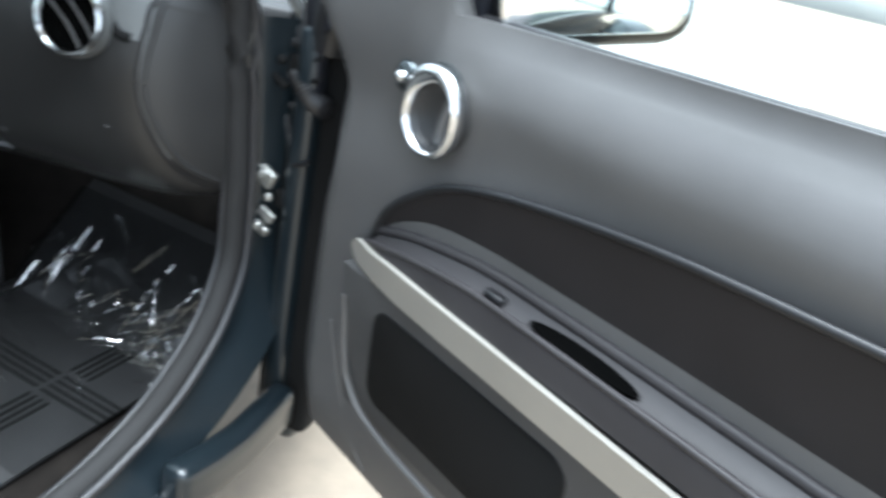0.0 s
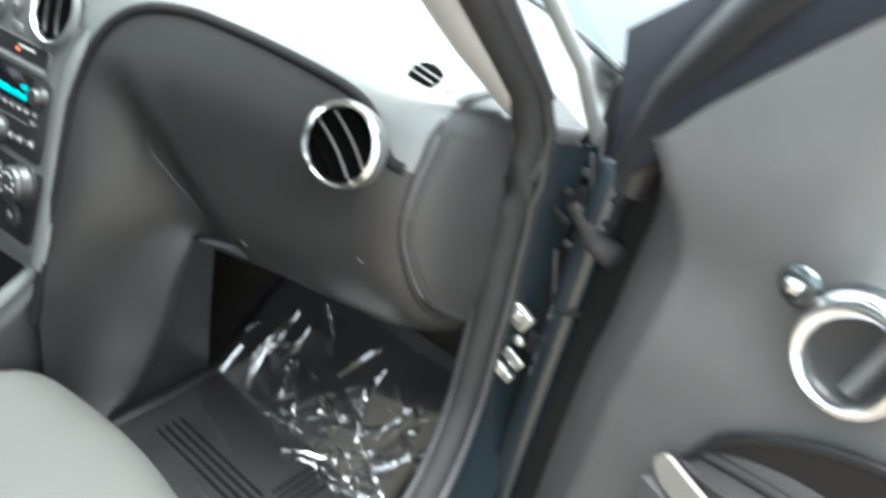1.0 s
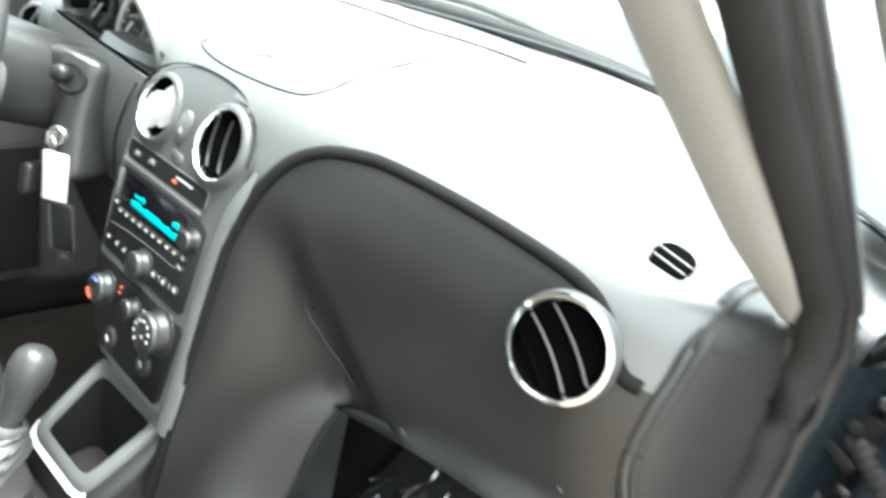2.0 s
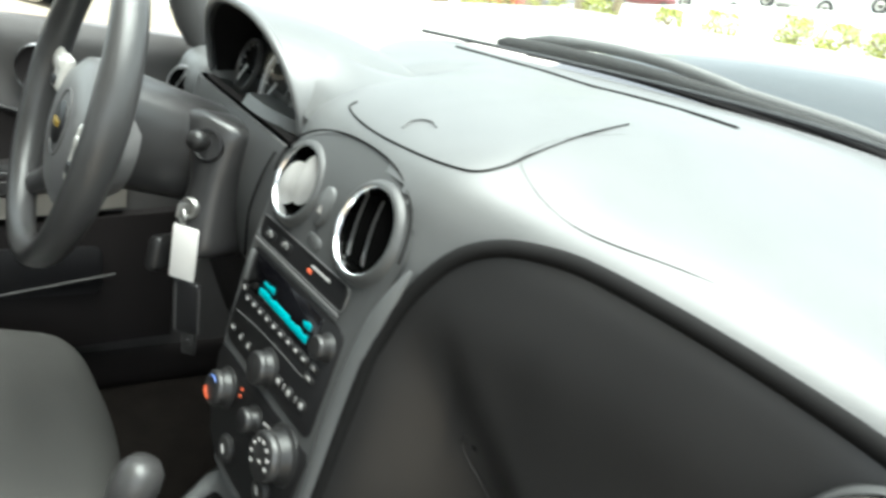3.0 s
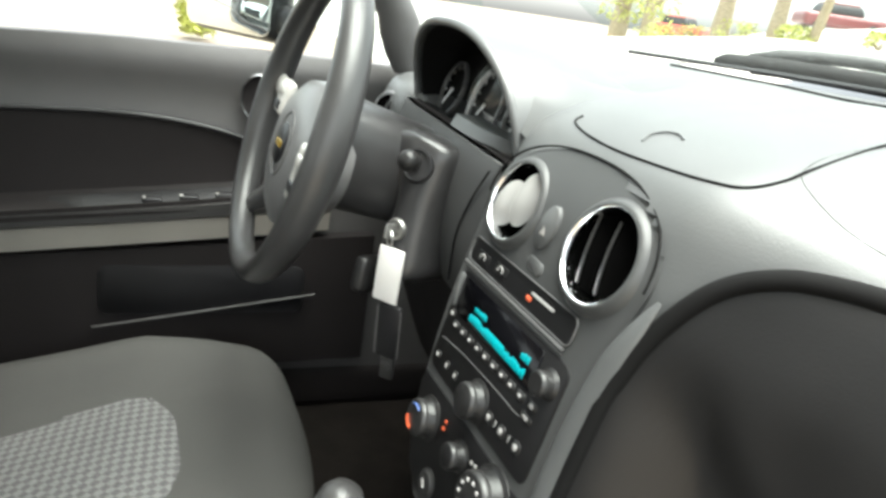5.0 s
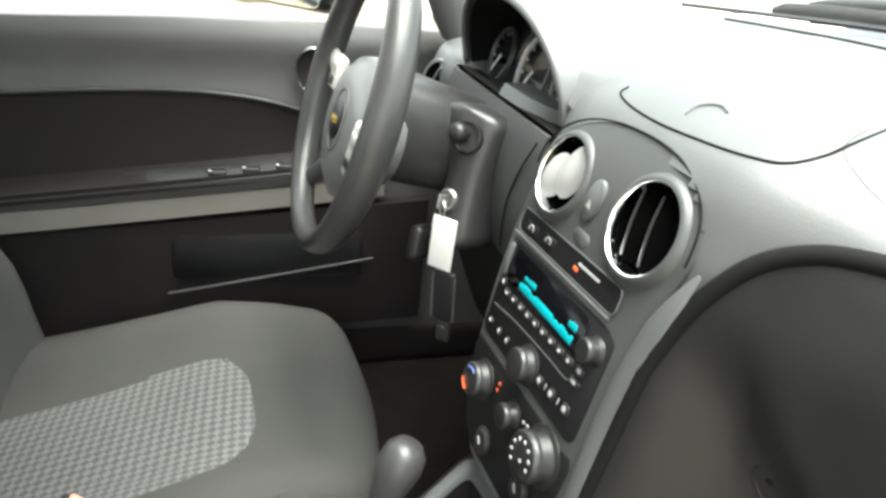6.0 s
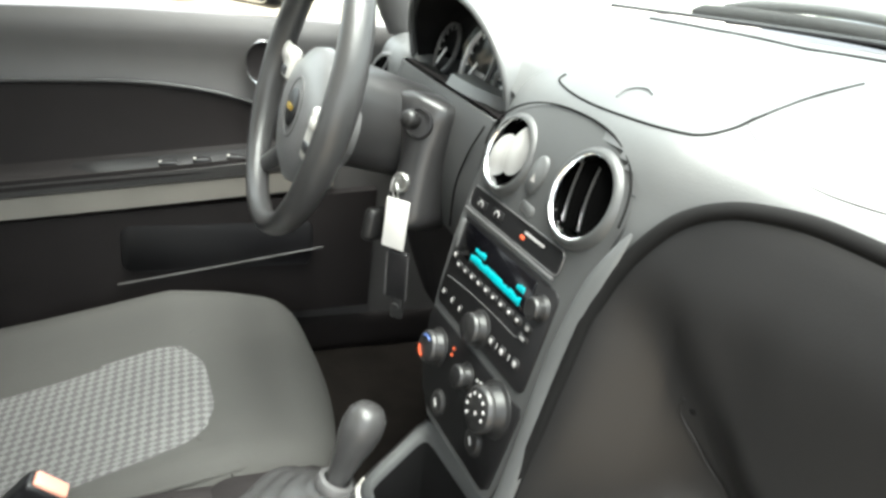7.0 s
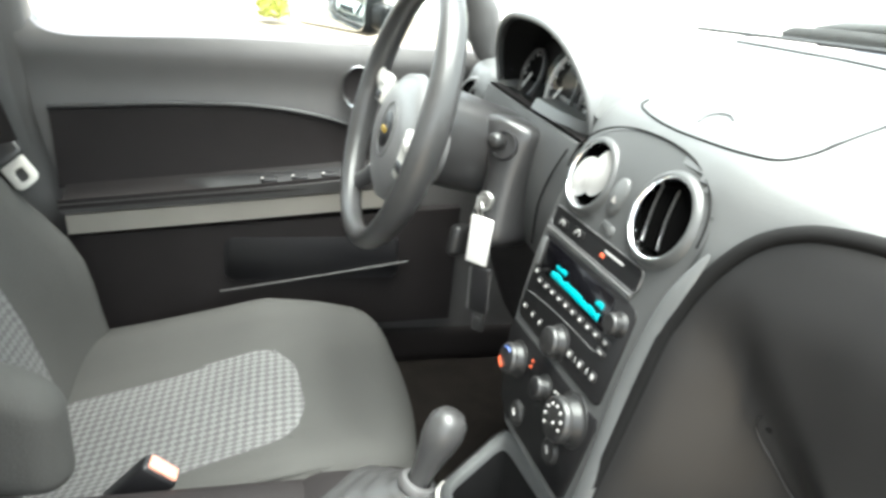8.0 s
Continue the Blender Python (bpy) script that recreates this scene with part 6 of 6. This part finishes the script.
def dd(y, z, w=0.0):
    return Vector((-0.68 + w, y, z))


bm = B()


def door_gap(z):
    """The rear edge of the door's trim."""
    return lerp(z, (0.42, -0.672), (0.64, -0.690), (0.73, -0.704), (0.80, -0.717), (0.91, -0.737), (1.04, -0.751), (1.5, -0.80))


def ddoor_at(u, v):
    y = -0.75 + u
    top = lerp(y, (-0.75, 1.085), (-0.732, 1.058), (-0.714, 1.042), (-0.683, 1.034), (-0.64, 1.033), (-0.372, 1.043), (0.25, 1.043))
    z = 0.42 + (top - 0.42) * v
    y = door_gap(z) + (0.25 - door_gap(z)) * u
    w = -0.02 * max(0, (z - 1.0) / 0.045) ** 2 - 0.012 * math.exp(-((z - 0.955) / 0.05) ** 2)
    return dd(y, z - 0.022 * v * v, w)


slab(bm, ddoor_at, 60, 34, (-0.04, 0, 0))
part("trim_panel", bm, TRIM, ddoor, "grey grained trim panel", angle=50)


def darc(y):
    return lerp(y, (-0.72, 0.893), (-0.5, 0.908), (-0.35, 0.908), (-0.22, 0.886), (-0.10, 0.835), (-0.06, 0.79))


bm = B()
slab(bm, lambda u, v: dd(-0.71 + 0.65 * u, 0.75 + 0.04 * u + (darc(-0.71 + 0.65 * u) - 0.75 - 0.04 * u) * v, 0.007 - 0.004 * math.sin(math.pi * v)), 40, 10, (-0.012, 0, 0))
part("door_insert", bm, TRIM_DARK, ddoor, "dark upper insert", angle=60)
bm = B()
tube(bm, [dd(-0.71 + 0.65 * i / 40, darc(-0.71 + 0.65 * i / 40), 0.008) for i in range(41)], 0.0045, 8)
part("insert_rim", bm, BLACK, ddoor, "dark rim")
bm = B()
slab(bm, lambda u, v: dd(-0.70 + 0.64 * u, 0.760 + 0.065 * u - 0.018 * v - 0.012 * math.sin(math.pi * v) + 0.006 * math.exp(-((v - 0.95) / 0.08) ** 2), 0.004 + 0.055 * v * (1 - 0.6 * u ** 4)), 24, 14, (0, 0, -0.018))
arm = part("armrest", bm, TRIM_DARK, ddoor, "dark armrest", angle=50)
bm = B()
slab(bm, lambda u, v: dd(-0.70 + 0.64 * u, 0.7385 + 0.065 * u + (-0.021 - 0.004 * u) * v, 0.060 - 0.020 * u ** 4 - 0.008 * v), 24, 4, (-0.01, 0, 0))
part("armrest_front", bm, TRIM, arm, "grey front edge of the armrest", angle=50)
bm = B()
slab(bm, lambda u, v: dd(-0.50 + 0.40 * u, 0.7735 + 0.0415 * u - 0.014 * v, 0.014 + 0.030 * v * min(1, 0.3 + 3 * u)), 16, 4, (0, 0, -0.012))
sw = part("switch_panel", bm, BLACK, arm, "glossy black switch panel")
for i in range(4):
    bm = B()
    y = -0.35 + 0.055 * i
    rbox(bm, dd(y, 0.7725 + 0.0415 * (y + 0.50) / 0.40 - 0.0085, 0.03), (0.020, 0.030, 0.010), 0.004, 2)
    ws_ = part("window_switch", bm, BLACK, sw, "black window switch")
    bm = B()
    rbox(bm, dd(y - 0.012, 0.7725 + 0.0415 * (y + 0.50) / 0.40 - 0.0035, 0.036), (0.004, 0.005, 0.003), 0.0012, 1)
    part("switch_tip", bm, SATIN, ws_, "small bright silver tip")
bm = B()
slab(bm, lambda u, v: dd(-0.695 + 0.63 * u, 0.714 + 0.06 * u - 0.038 * v, 0.048 - 0.012 * u ** 3 - 0.006 * v), 24, 5, (-0.02, 0, 0))
part("silver_strip", bm, STRIP, ddoor, "pale champagne strip", angle=50)
bm = B()
slab(bm, lambda u, v: dd(-0.70 + 0.72 * u, 0.44 + 0.03 * u + (0.228 + 0.03 * u) * v, 0.02 + 0.012 * v), 20, 8, (-0.025, 0, 0))
part("lower_trim", bm, TRIM_DARK, ddoor, "dark lower trim", angle=50)
# nearly flush black plate paints the shade inside the pocket
bm = B()
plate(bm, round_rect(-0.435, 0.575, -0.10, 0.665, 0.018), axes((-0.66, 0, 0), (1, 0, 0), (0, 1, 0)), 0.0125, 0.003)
part("map_pocket", bm, BLACK, ddoor, "flat dark plate standing for the pocket's shade")
bm = B()
tube(bm, smooth_line([dd(-0.445, 0.552, 0.031), dd(-0.42, 0.557, 0.034), dd(-0.25, 0.585, 0.036), dd(-0.08, 0.612, 0.034)], 6), 0.0022, 8)
part("pocket_rim", bm, TRIM, ddoor, "raised rim of the map pocket")
bm = B()
m = axes((-0.674, -0.190, 0.952), (1, 0, 0), (0, 1, 0))
lathe(bm, [(1.06, -0.004), (1.05, 0.006), (1.0, 0.011), (0.95, 0.010), (0.92, 0.0)], m @ Matrix.Diagonal((0.030, 0.037, 1, 1)), 36)
hd = part("door_handle", bm, CHROME, ddoor, "chrome ring-shaped door handle")
bm = B()
lathe(bm, [(0.93, 0.006), (0.8, 0.003), (0.0, 0.002)], m @ Matrix.Diagonal((0.030, 0.037, 1, 1)), 36)
part("handle_cup", bm, TRIM_DARK, hd, "dark handle cup")
bm = B()
grid(bm, lambda u, v: (-0.70 + 0.12 * v, -0.72 + 0.95 * u - 0.25 * u * v, 1.03 + 0.45 * v), 8, 6)
part("window_pane", bm, GLASS, ddoor, "clear window pane").visible_shadow = False
bm = B()
DMM = axes((-0.85, -0.240, 1.100), (0.62, -0.78, 0.05), (0.78, 0.62, 0))
rbox(bm, (0, 0, -0.030), (0.236, 0.140, 0.055), 0.025, 4, m=DMM, k=3)
rbox(bm, (0.12, -0.03, -0.03), (0.07, 0.05, 0.04), 0.015, 3, m=DMM)
mir = part("wing_mirror", bm, BLACK, ddoor, "black wing mirror housing")
bm = B()
plate(bm, round_rect(-0.109, -0.062, 0.109, 0.062, 0.022), DMM @ pose(0, 0, -0.003), 0.0045, 0.001)
part("mirror_glass", bm, MIRROR, mir, "mirror glass")
# driver's outer vent in a rounded pod at the end of the dashboard
o = B()
rbox(o, (-0.575, 0.085, 0.945), (0.17, 0.17, 0.17), 0.06, 5, k=4, fn=lambda p: (p.x, p.y - 0.12 * p.z, p.z))
pod = part("vent_pod", o, DASH, dash, "rounded grey end of the dashboard", angle=80)
m = axes((-0.560, -0.003, 0.962), (0.35, -1, 0.18))
o = B()
lathe(o, [(0.045, -0.006), (0.044, 0.002), (0.041, 0.005), (0.036, 0.0045)], m @ Matrix.Diagonal((1, 0.85, 1, 1)), 36)
v = part("air_vent", o, RING, pod, "round silver air vent")
# a shallow black dish passes for the shaded duct
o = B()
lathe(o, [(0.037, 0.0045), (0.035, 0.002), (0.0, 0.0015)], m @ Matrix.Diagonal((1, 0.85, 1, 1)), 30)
part("vent_duct", o, SHADE_BLACK, v, "duct blackened for the shade inside")
for k in (-0.35, 0.3):
    o = B()
    rbox(o, (0, 0, 0), (0.003, 0.06 * math.sqrt(1 - k * k), 0.005), 0.0014, 1, m=m @ pose(k * 0.034, 0, 0.004, 0, 20, -30))
    part("louvre", o, RING, v)

# ---------------------------------------------------------------- outside: wipers, planting, parked vehicles
wiper = thing("windshield_wiper", (-0.1, 0.70, 1.07), "black windshield wiper resting on the glass base", "wiper")
WL = smooth_line([(-0.495, 0.522, 1.112), (-0.407, 0.574, 1.118), (-0.277, 0.636, 1.118), (-0.149, 0.675, 1.113), (-0.035, 0.689, 1.107), (0.10, 0.685, 1.098), (0.30, 0.63, 1.075)], 8)
bm = B()
tube(bm, WL, [0.004, 0.008] + [0.012] * (len(WL) - 2), 8, flat=1.0)
part("wiper_blade", bm, SEAL, wiper, "grey rubber blade with a rounded end")
bm = B()
tube(bm, [p + Vector((0, -0.012, -0.012)) for p in WL[6:]], 0.006, 6)
part("wiper_lip", bm, MATT, wiper, "black lip under the blade")
bm = B()
ARM_LINE = [p + Vector((0, 0.012, 0.012 + 0.012 * math.sin(math.pi * min(1, i / 24)))) for i, p in enumerate(WL[4:])]
tube(bm, ARM_LINE, [0.003, 0.005, 0.007] + [0.010] * (len(ARM_LINE) - 3), 8)
part("wiper_arm", bm, TRIM, wiper, "grey arm lying above the blade")


def rise(x, y):
    """Bank beyond the car, higher towards its nose, raised to fit the camera's view."""
    def ease(t):
        t = min(1, max(0, t))
        return t * t * (3 - 2 * t)

    low = lerp(x, (-40, 0.0), (-30, 0.2), (-25, 0.85), (-20, 1.35), (-14, 1.4), (-8, 1.6))
    high = lerp(x, (-60, 0.3), (-45, 0.6), (-38, 1.0), (-28, 2.3), (-24, 2.7), (-20, 3.2), (-8, 4.0))
    return (low * ease((y - 9) / 9) + max(0, high - low) * ease((y - 22) / 7)) * ease(-x / 8)


bm = B()
grid(bm, lambda u, v: (-110 + 112 * u, 2.4 + 110 * v * v, 0.006 + rise(-110 + 112 * u, 2.4 + 110 * v * v)), 56, 60)
setting("pavement", bm, BLOWN_LOT, "concrete lot toned pale as if overexposed, banked to fit the view", "pavement")
bm = B()
slab(bm, lambda u, v: (-75 + 70 * u, 18.6 + 2.6 * v, rise(-75 + 70 * u, 18.6 + 2.6 * v) + 0.10), 60, 4, (0, 0, -0.12))
setting("verge", bm, mat("grass", (0.30, 0.29, 0.12), 0.95, grain=1.0, size=40, vary=0.4, patch=3), "dry yellow green grass verge", "grass")
bm = B()
tube(bm, [(x, 18.5, rise(x, 18.5) + 0.06) for x in range(-75, -4, 2)], 0.10, 6)
setting("kerb", bm, mat("kerb_stone", (0.5, 0.46, 0.4), 0.9, vary=0.15), "pale concrete kerb", "kerb")

LEAF = mat("yellow_leaves", (0.40, 0.42, 0.10), 0.7, vary=0.4, patch=6)
BARK = mat("bark", (0.30, 0.24, 0.16), 0.9, grain=1, size=60, vary=0.3)


def leaves(bm, rnd, c, w, h, n, size):
    """Small leaves scattered unevenly in a crown round c."""
    for k in range(n):
        a, b = rnd.random() * 6.28, rnd.random()
        r = 0.5 * w * math.sqrt(rnd.random()) * (1.1 - 0.6 * abs(b - 0.45))
        p = c + Vector((r * math.cos(a), 0.7 * r * math.sin(a), h * b))
        if noise.noise((p.x * 1.3, p.y * 1.3, p.z * 1.7)) < -0.12:
            continue
        s = size * (0.7 + 0.8 * rnd.random())
        d = Vector((rnd.uniform(-1, 1), rnd.uniform(-1, 1), rnd.uniform(-0.6, 1))).normalized() * s
        e = d.orthogonal().normalized() * s * 0.4
        bm.faces.new([bm.verts.new(p - d), bm.verts.new(p + e), bm.verts.new(p + d), bm.verts.new(p - e)])


def bush(x, y, w, h, seed):
    z = rise(x, y) + 0.08
    t = thing("shrub", (x, y, z), "small yellow green leafy shrub on the verge", "shrub", "shrubs on the verge")
    rnd = random.Random(seed)
    bm = B()
    for k in range(7):
        a = rnd.random() * 6.28
        tube(bm, [(x, y, z), (x + 0.12 * w * math.cos(a), y + 0.2 * w * math.sin(a), z + h * 0.4), (x + 0.42 * w * math.cos(a), y + 0.3 * w * math.sin(a), z + h * (0.6 + 0.3 * rnd.random()))], [0.03, 0.02, 0.008], 6)
    part("trunk", bm, BARK, t, "thin brown stems")
    bm = B()
    leaves(bm, rnd, Vector((x, y, z + 0.05 * h)), w, h, 900, 0.06)
    part("crown", bm, LEAF, t, "small yellow green leaves", smooth=False)


def tree(x, y, r, h, lean, low, seed):
    z = rise(x, y) + 0.05
    t = thing("tree", (x, y, z), "tree with a pale brown trunk on the verge", "tree", "trees on the verge")
    rnd = random.Random(seed)
    bm = B()
    top = Vector((x + lean, y, z + h))
    tube(bm, smooth_line([(x, y, z - 0.1), (x + 0.1 * lean, y, z + 0.3), (x + 0.4 * lean, y, z + 0.45 * h), top], 5), [r * (1.25 - 0.75 * i / 15) for i in range(16)], 10)
    for k in range(6):
        a = k * 1.05 + rnd.random()
        q = Vector((x, y, z)).lerp(top, 0.45 + 0.08 * k)
        tube(bm, [q, q + Vector((0.6 * math.cos(a), 0.6 * math.sin(a), 0.7)), q + Vector((1.5 * math.cos(a), 1.5 * math.sin(a), 1.4))], [r * 0.4, r * 0.28, r * 0.1], 6)
    part("trunk", bm, BARK, t, "pale brown trunk with limbs")
    bm = B()
    leaves(bm, rnd, Vector((x + lean, y, z + low)), 4.2, h + 2.2 - low, 1500, 0.12)
    part("crown", bm, LEAF, t, "yellow green leaves", smooth=False)


k = 0
for x, y, w, h in ((-28.5, 19.6, 2.2, 1.0), (-26, 19.8, 2.4, 0.8), (-23, 19.8, 2.2, 0.8), (-20, 19.8, 1.6, 0.6), (-16.3, 19.6, 1.1, 0.6), (-14.1, 19.5, 1.3, 0.75), (-11.7, 19.7, 1.2, 0.9), (-10.3, 19.6, 1.3, 0.8), (-11.2, -0.45, 0.9, 0.7), (-8.9, 19.6, 1.2, 0.7)):
    k += 1
    bush(x, y, w, h, k)
for x, y, r, h, lean, low in ((-32.2, 20, 0.55, 4.5, 0.3, 1.2), (-30.2, 20.5, 0.4, 4.0, -0.4, 1.4), (-24.3, 20, 0.42, 4.6, 0.1, 2.6), (-21.2, 20, 0.32, 4.6, 0.0, 2.8), (-19.6, 20.2, 0.2, 4.4, 0.9, 2.8)):
    k += 1
    tree(x, y, r, h, lean, low, k)


def parked(x, y, yaw, paint, label):
    z = rise(x, y) + 0.01
    t = thing("parked_car", (x, y, z), label, "car", "parked vehicles")
    M = Matrix.Translation((x, y, z)) @ Matrix.Rotation(radians(yaw), 4, "Z")
    bm = B()
    rbox(bm, (0, 0, 0.62), (4.3, 1.75, 0.70), 0.22, 6, m=M, k=3)
    part("body", bm, paint, t, angle=60)
    bm = B()
    rbox(bm, (-0.2, 0, 1.18), (2.4, 1.55, 0.60), 0.25, 6, m=M, k=3, fn=lambda p: (p.x * (1 - 0.35 * (p.z + 0.3)), p.y * (1 - 0.2 * (p.z + 0.3)), p.z))
    part("cabin", bm, BLACK, t, "dark glazed cabin", angle=60)
    bm = B()
    rbox(bm, (-0.25, 0, 1.46), (1.6, 1.3, 0.10), 0.045, 4, m=M)
    part("roof", bm, paint, t)
    for sx in (-1.35, 1.35):
        for sy in (-0.84, 0.84):
            bm = B()
            lathe(bm, [(0.20, -0.09), (0.32, -0.10), (0.33, -0.06), (0.33, 0.06), (0.32, 0.10), (0.20, 0.09)], M @ axes((sx, sy, 0.33), (0, 1, 0)), 28)
            wl = part("wheel", bm, RUBBER, t, "black tyre")
            bm = B()
            lathe(bm, [(0.21, -0.08), (0.19, 0.0), (0.0, 0.0), (0.19, 0.001), (0.21, 0.08)], M @ axes((sx, sy, 0.33), (0, 1, 0)), 20)
            part("rim", bm, SATIN, wl)


RED = mat("red_paint", (0.45, 0.07, 0.04), 0.3, coat=0.6)
MAROON = mat("maroon_paint", (0.16, 0.03, 0.03), 0.3, coat=0.6)
WHITEP = mat("white_paint", (0.8, 0.8, 0.78), 0.3, coat=0.6)
parked(-40.5, 30, 20, RED, "red parked car beyond the verge")
parked(-28.3, 30.5, 70, MAROON, "dark red parked car beyond the verge")
parked(-23.6, 31.5, 10, WHITEP, "white parked car beyond the verge")
parked(-18.6, 31, 6, WHITEP, "white parked car beyond the verge")
parked(-13.5, 31, 4, WHITEP, "white parked car beyond the verge")
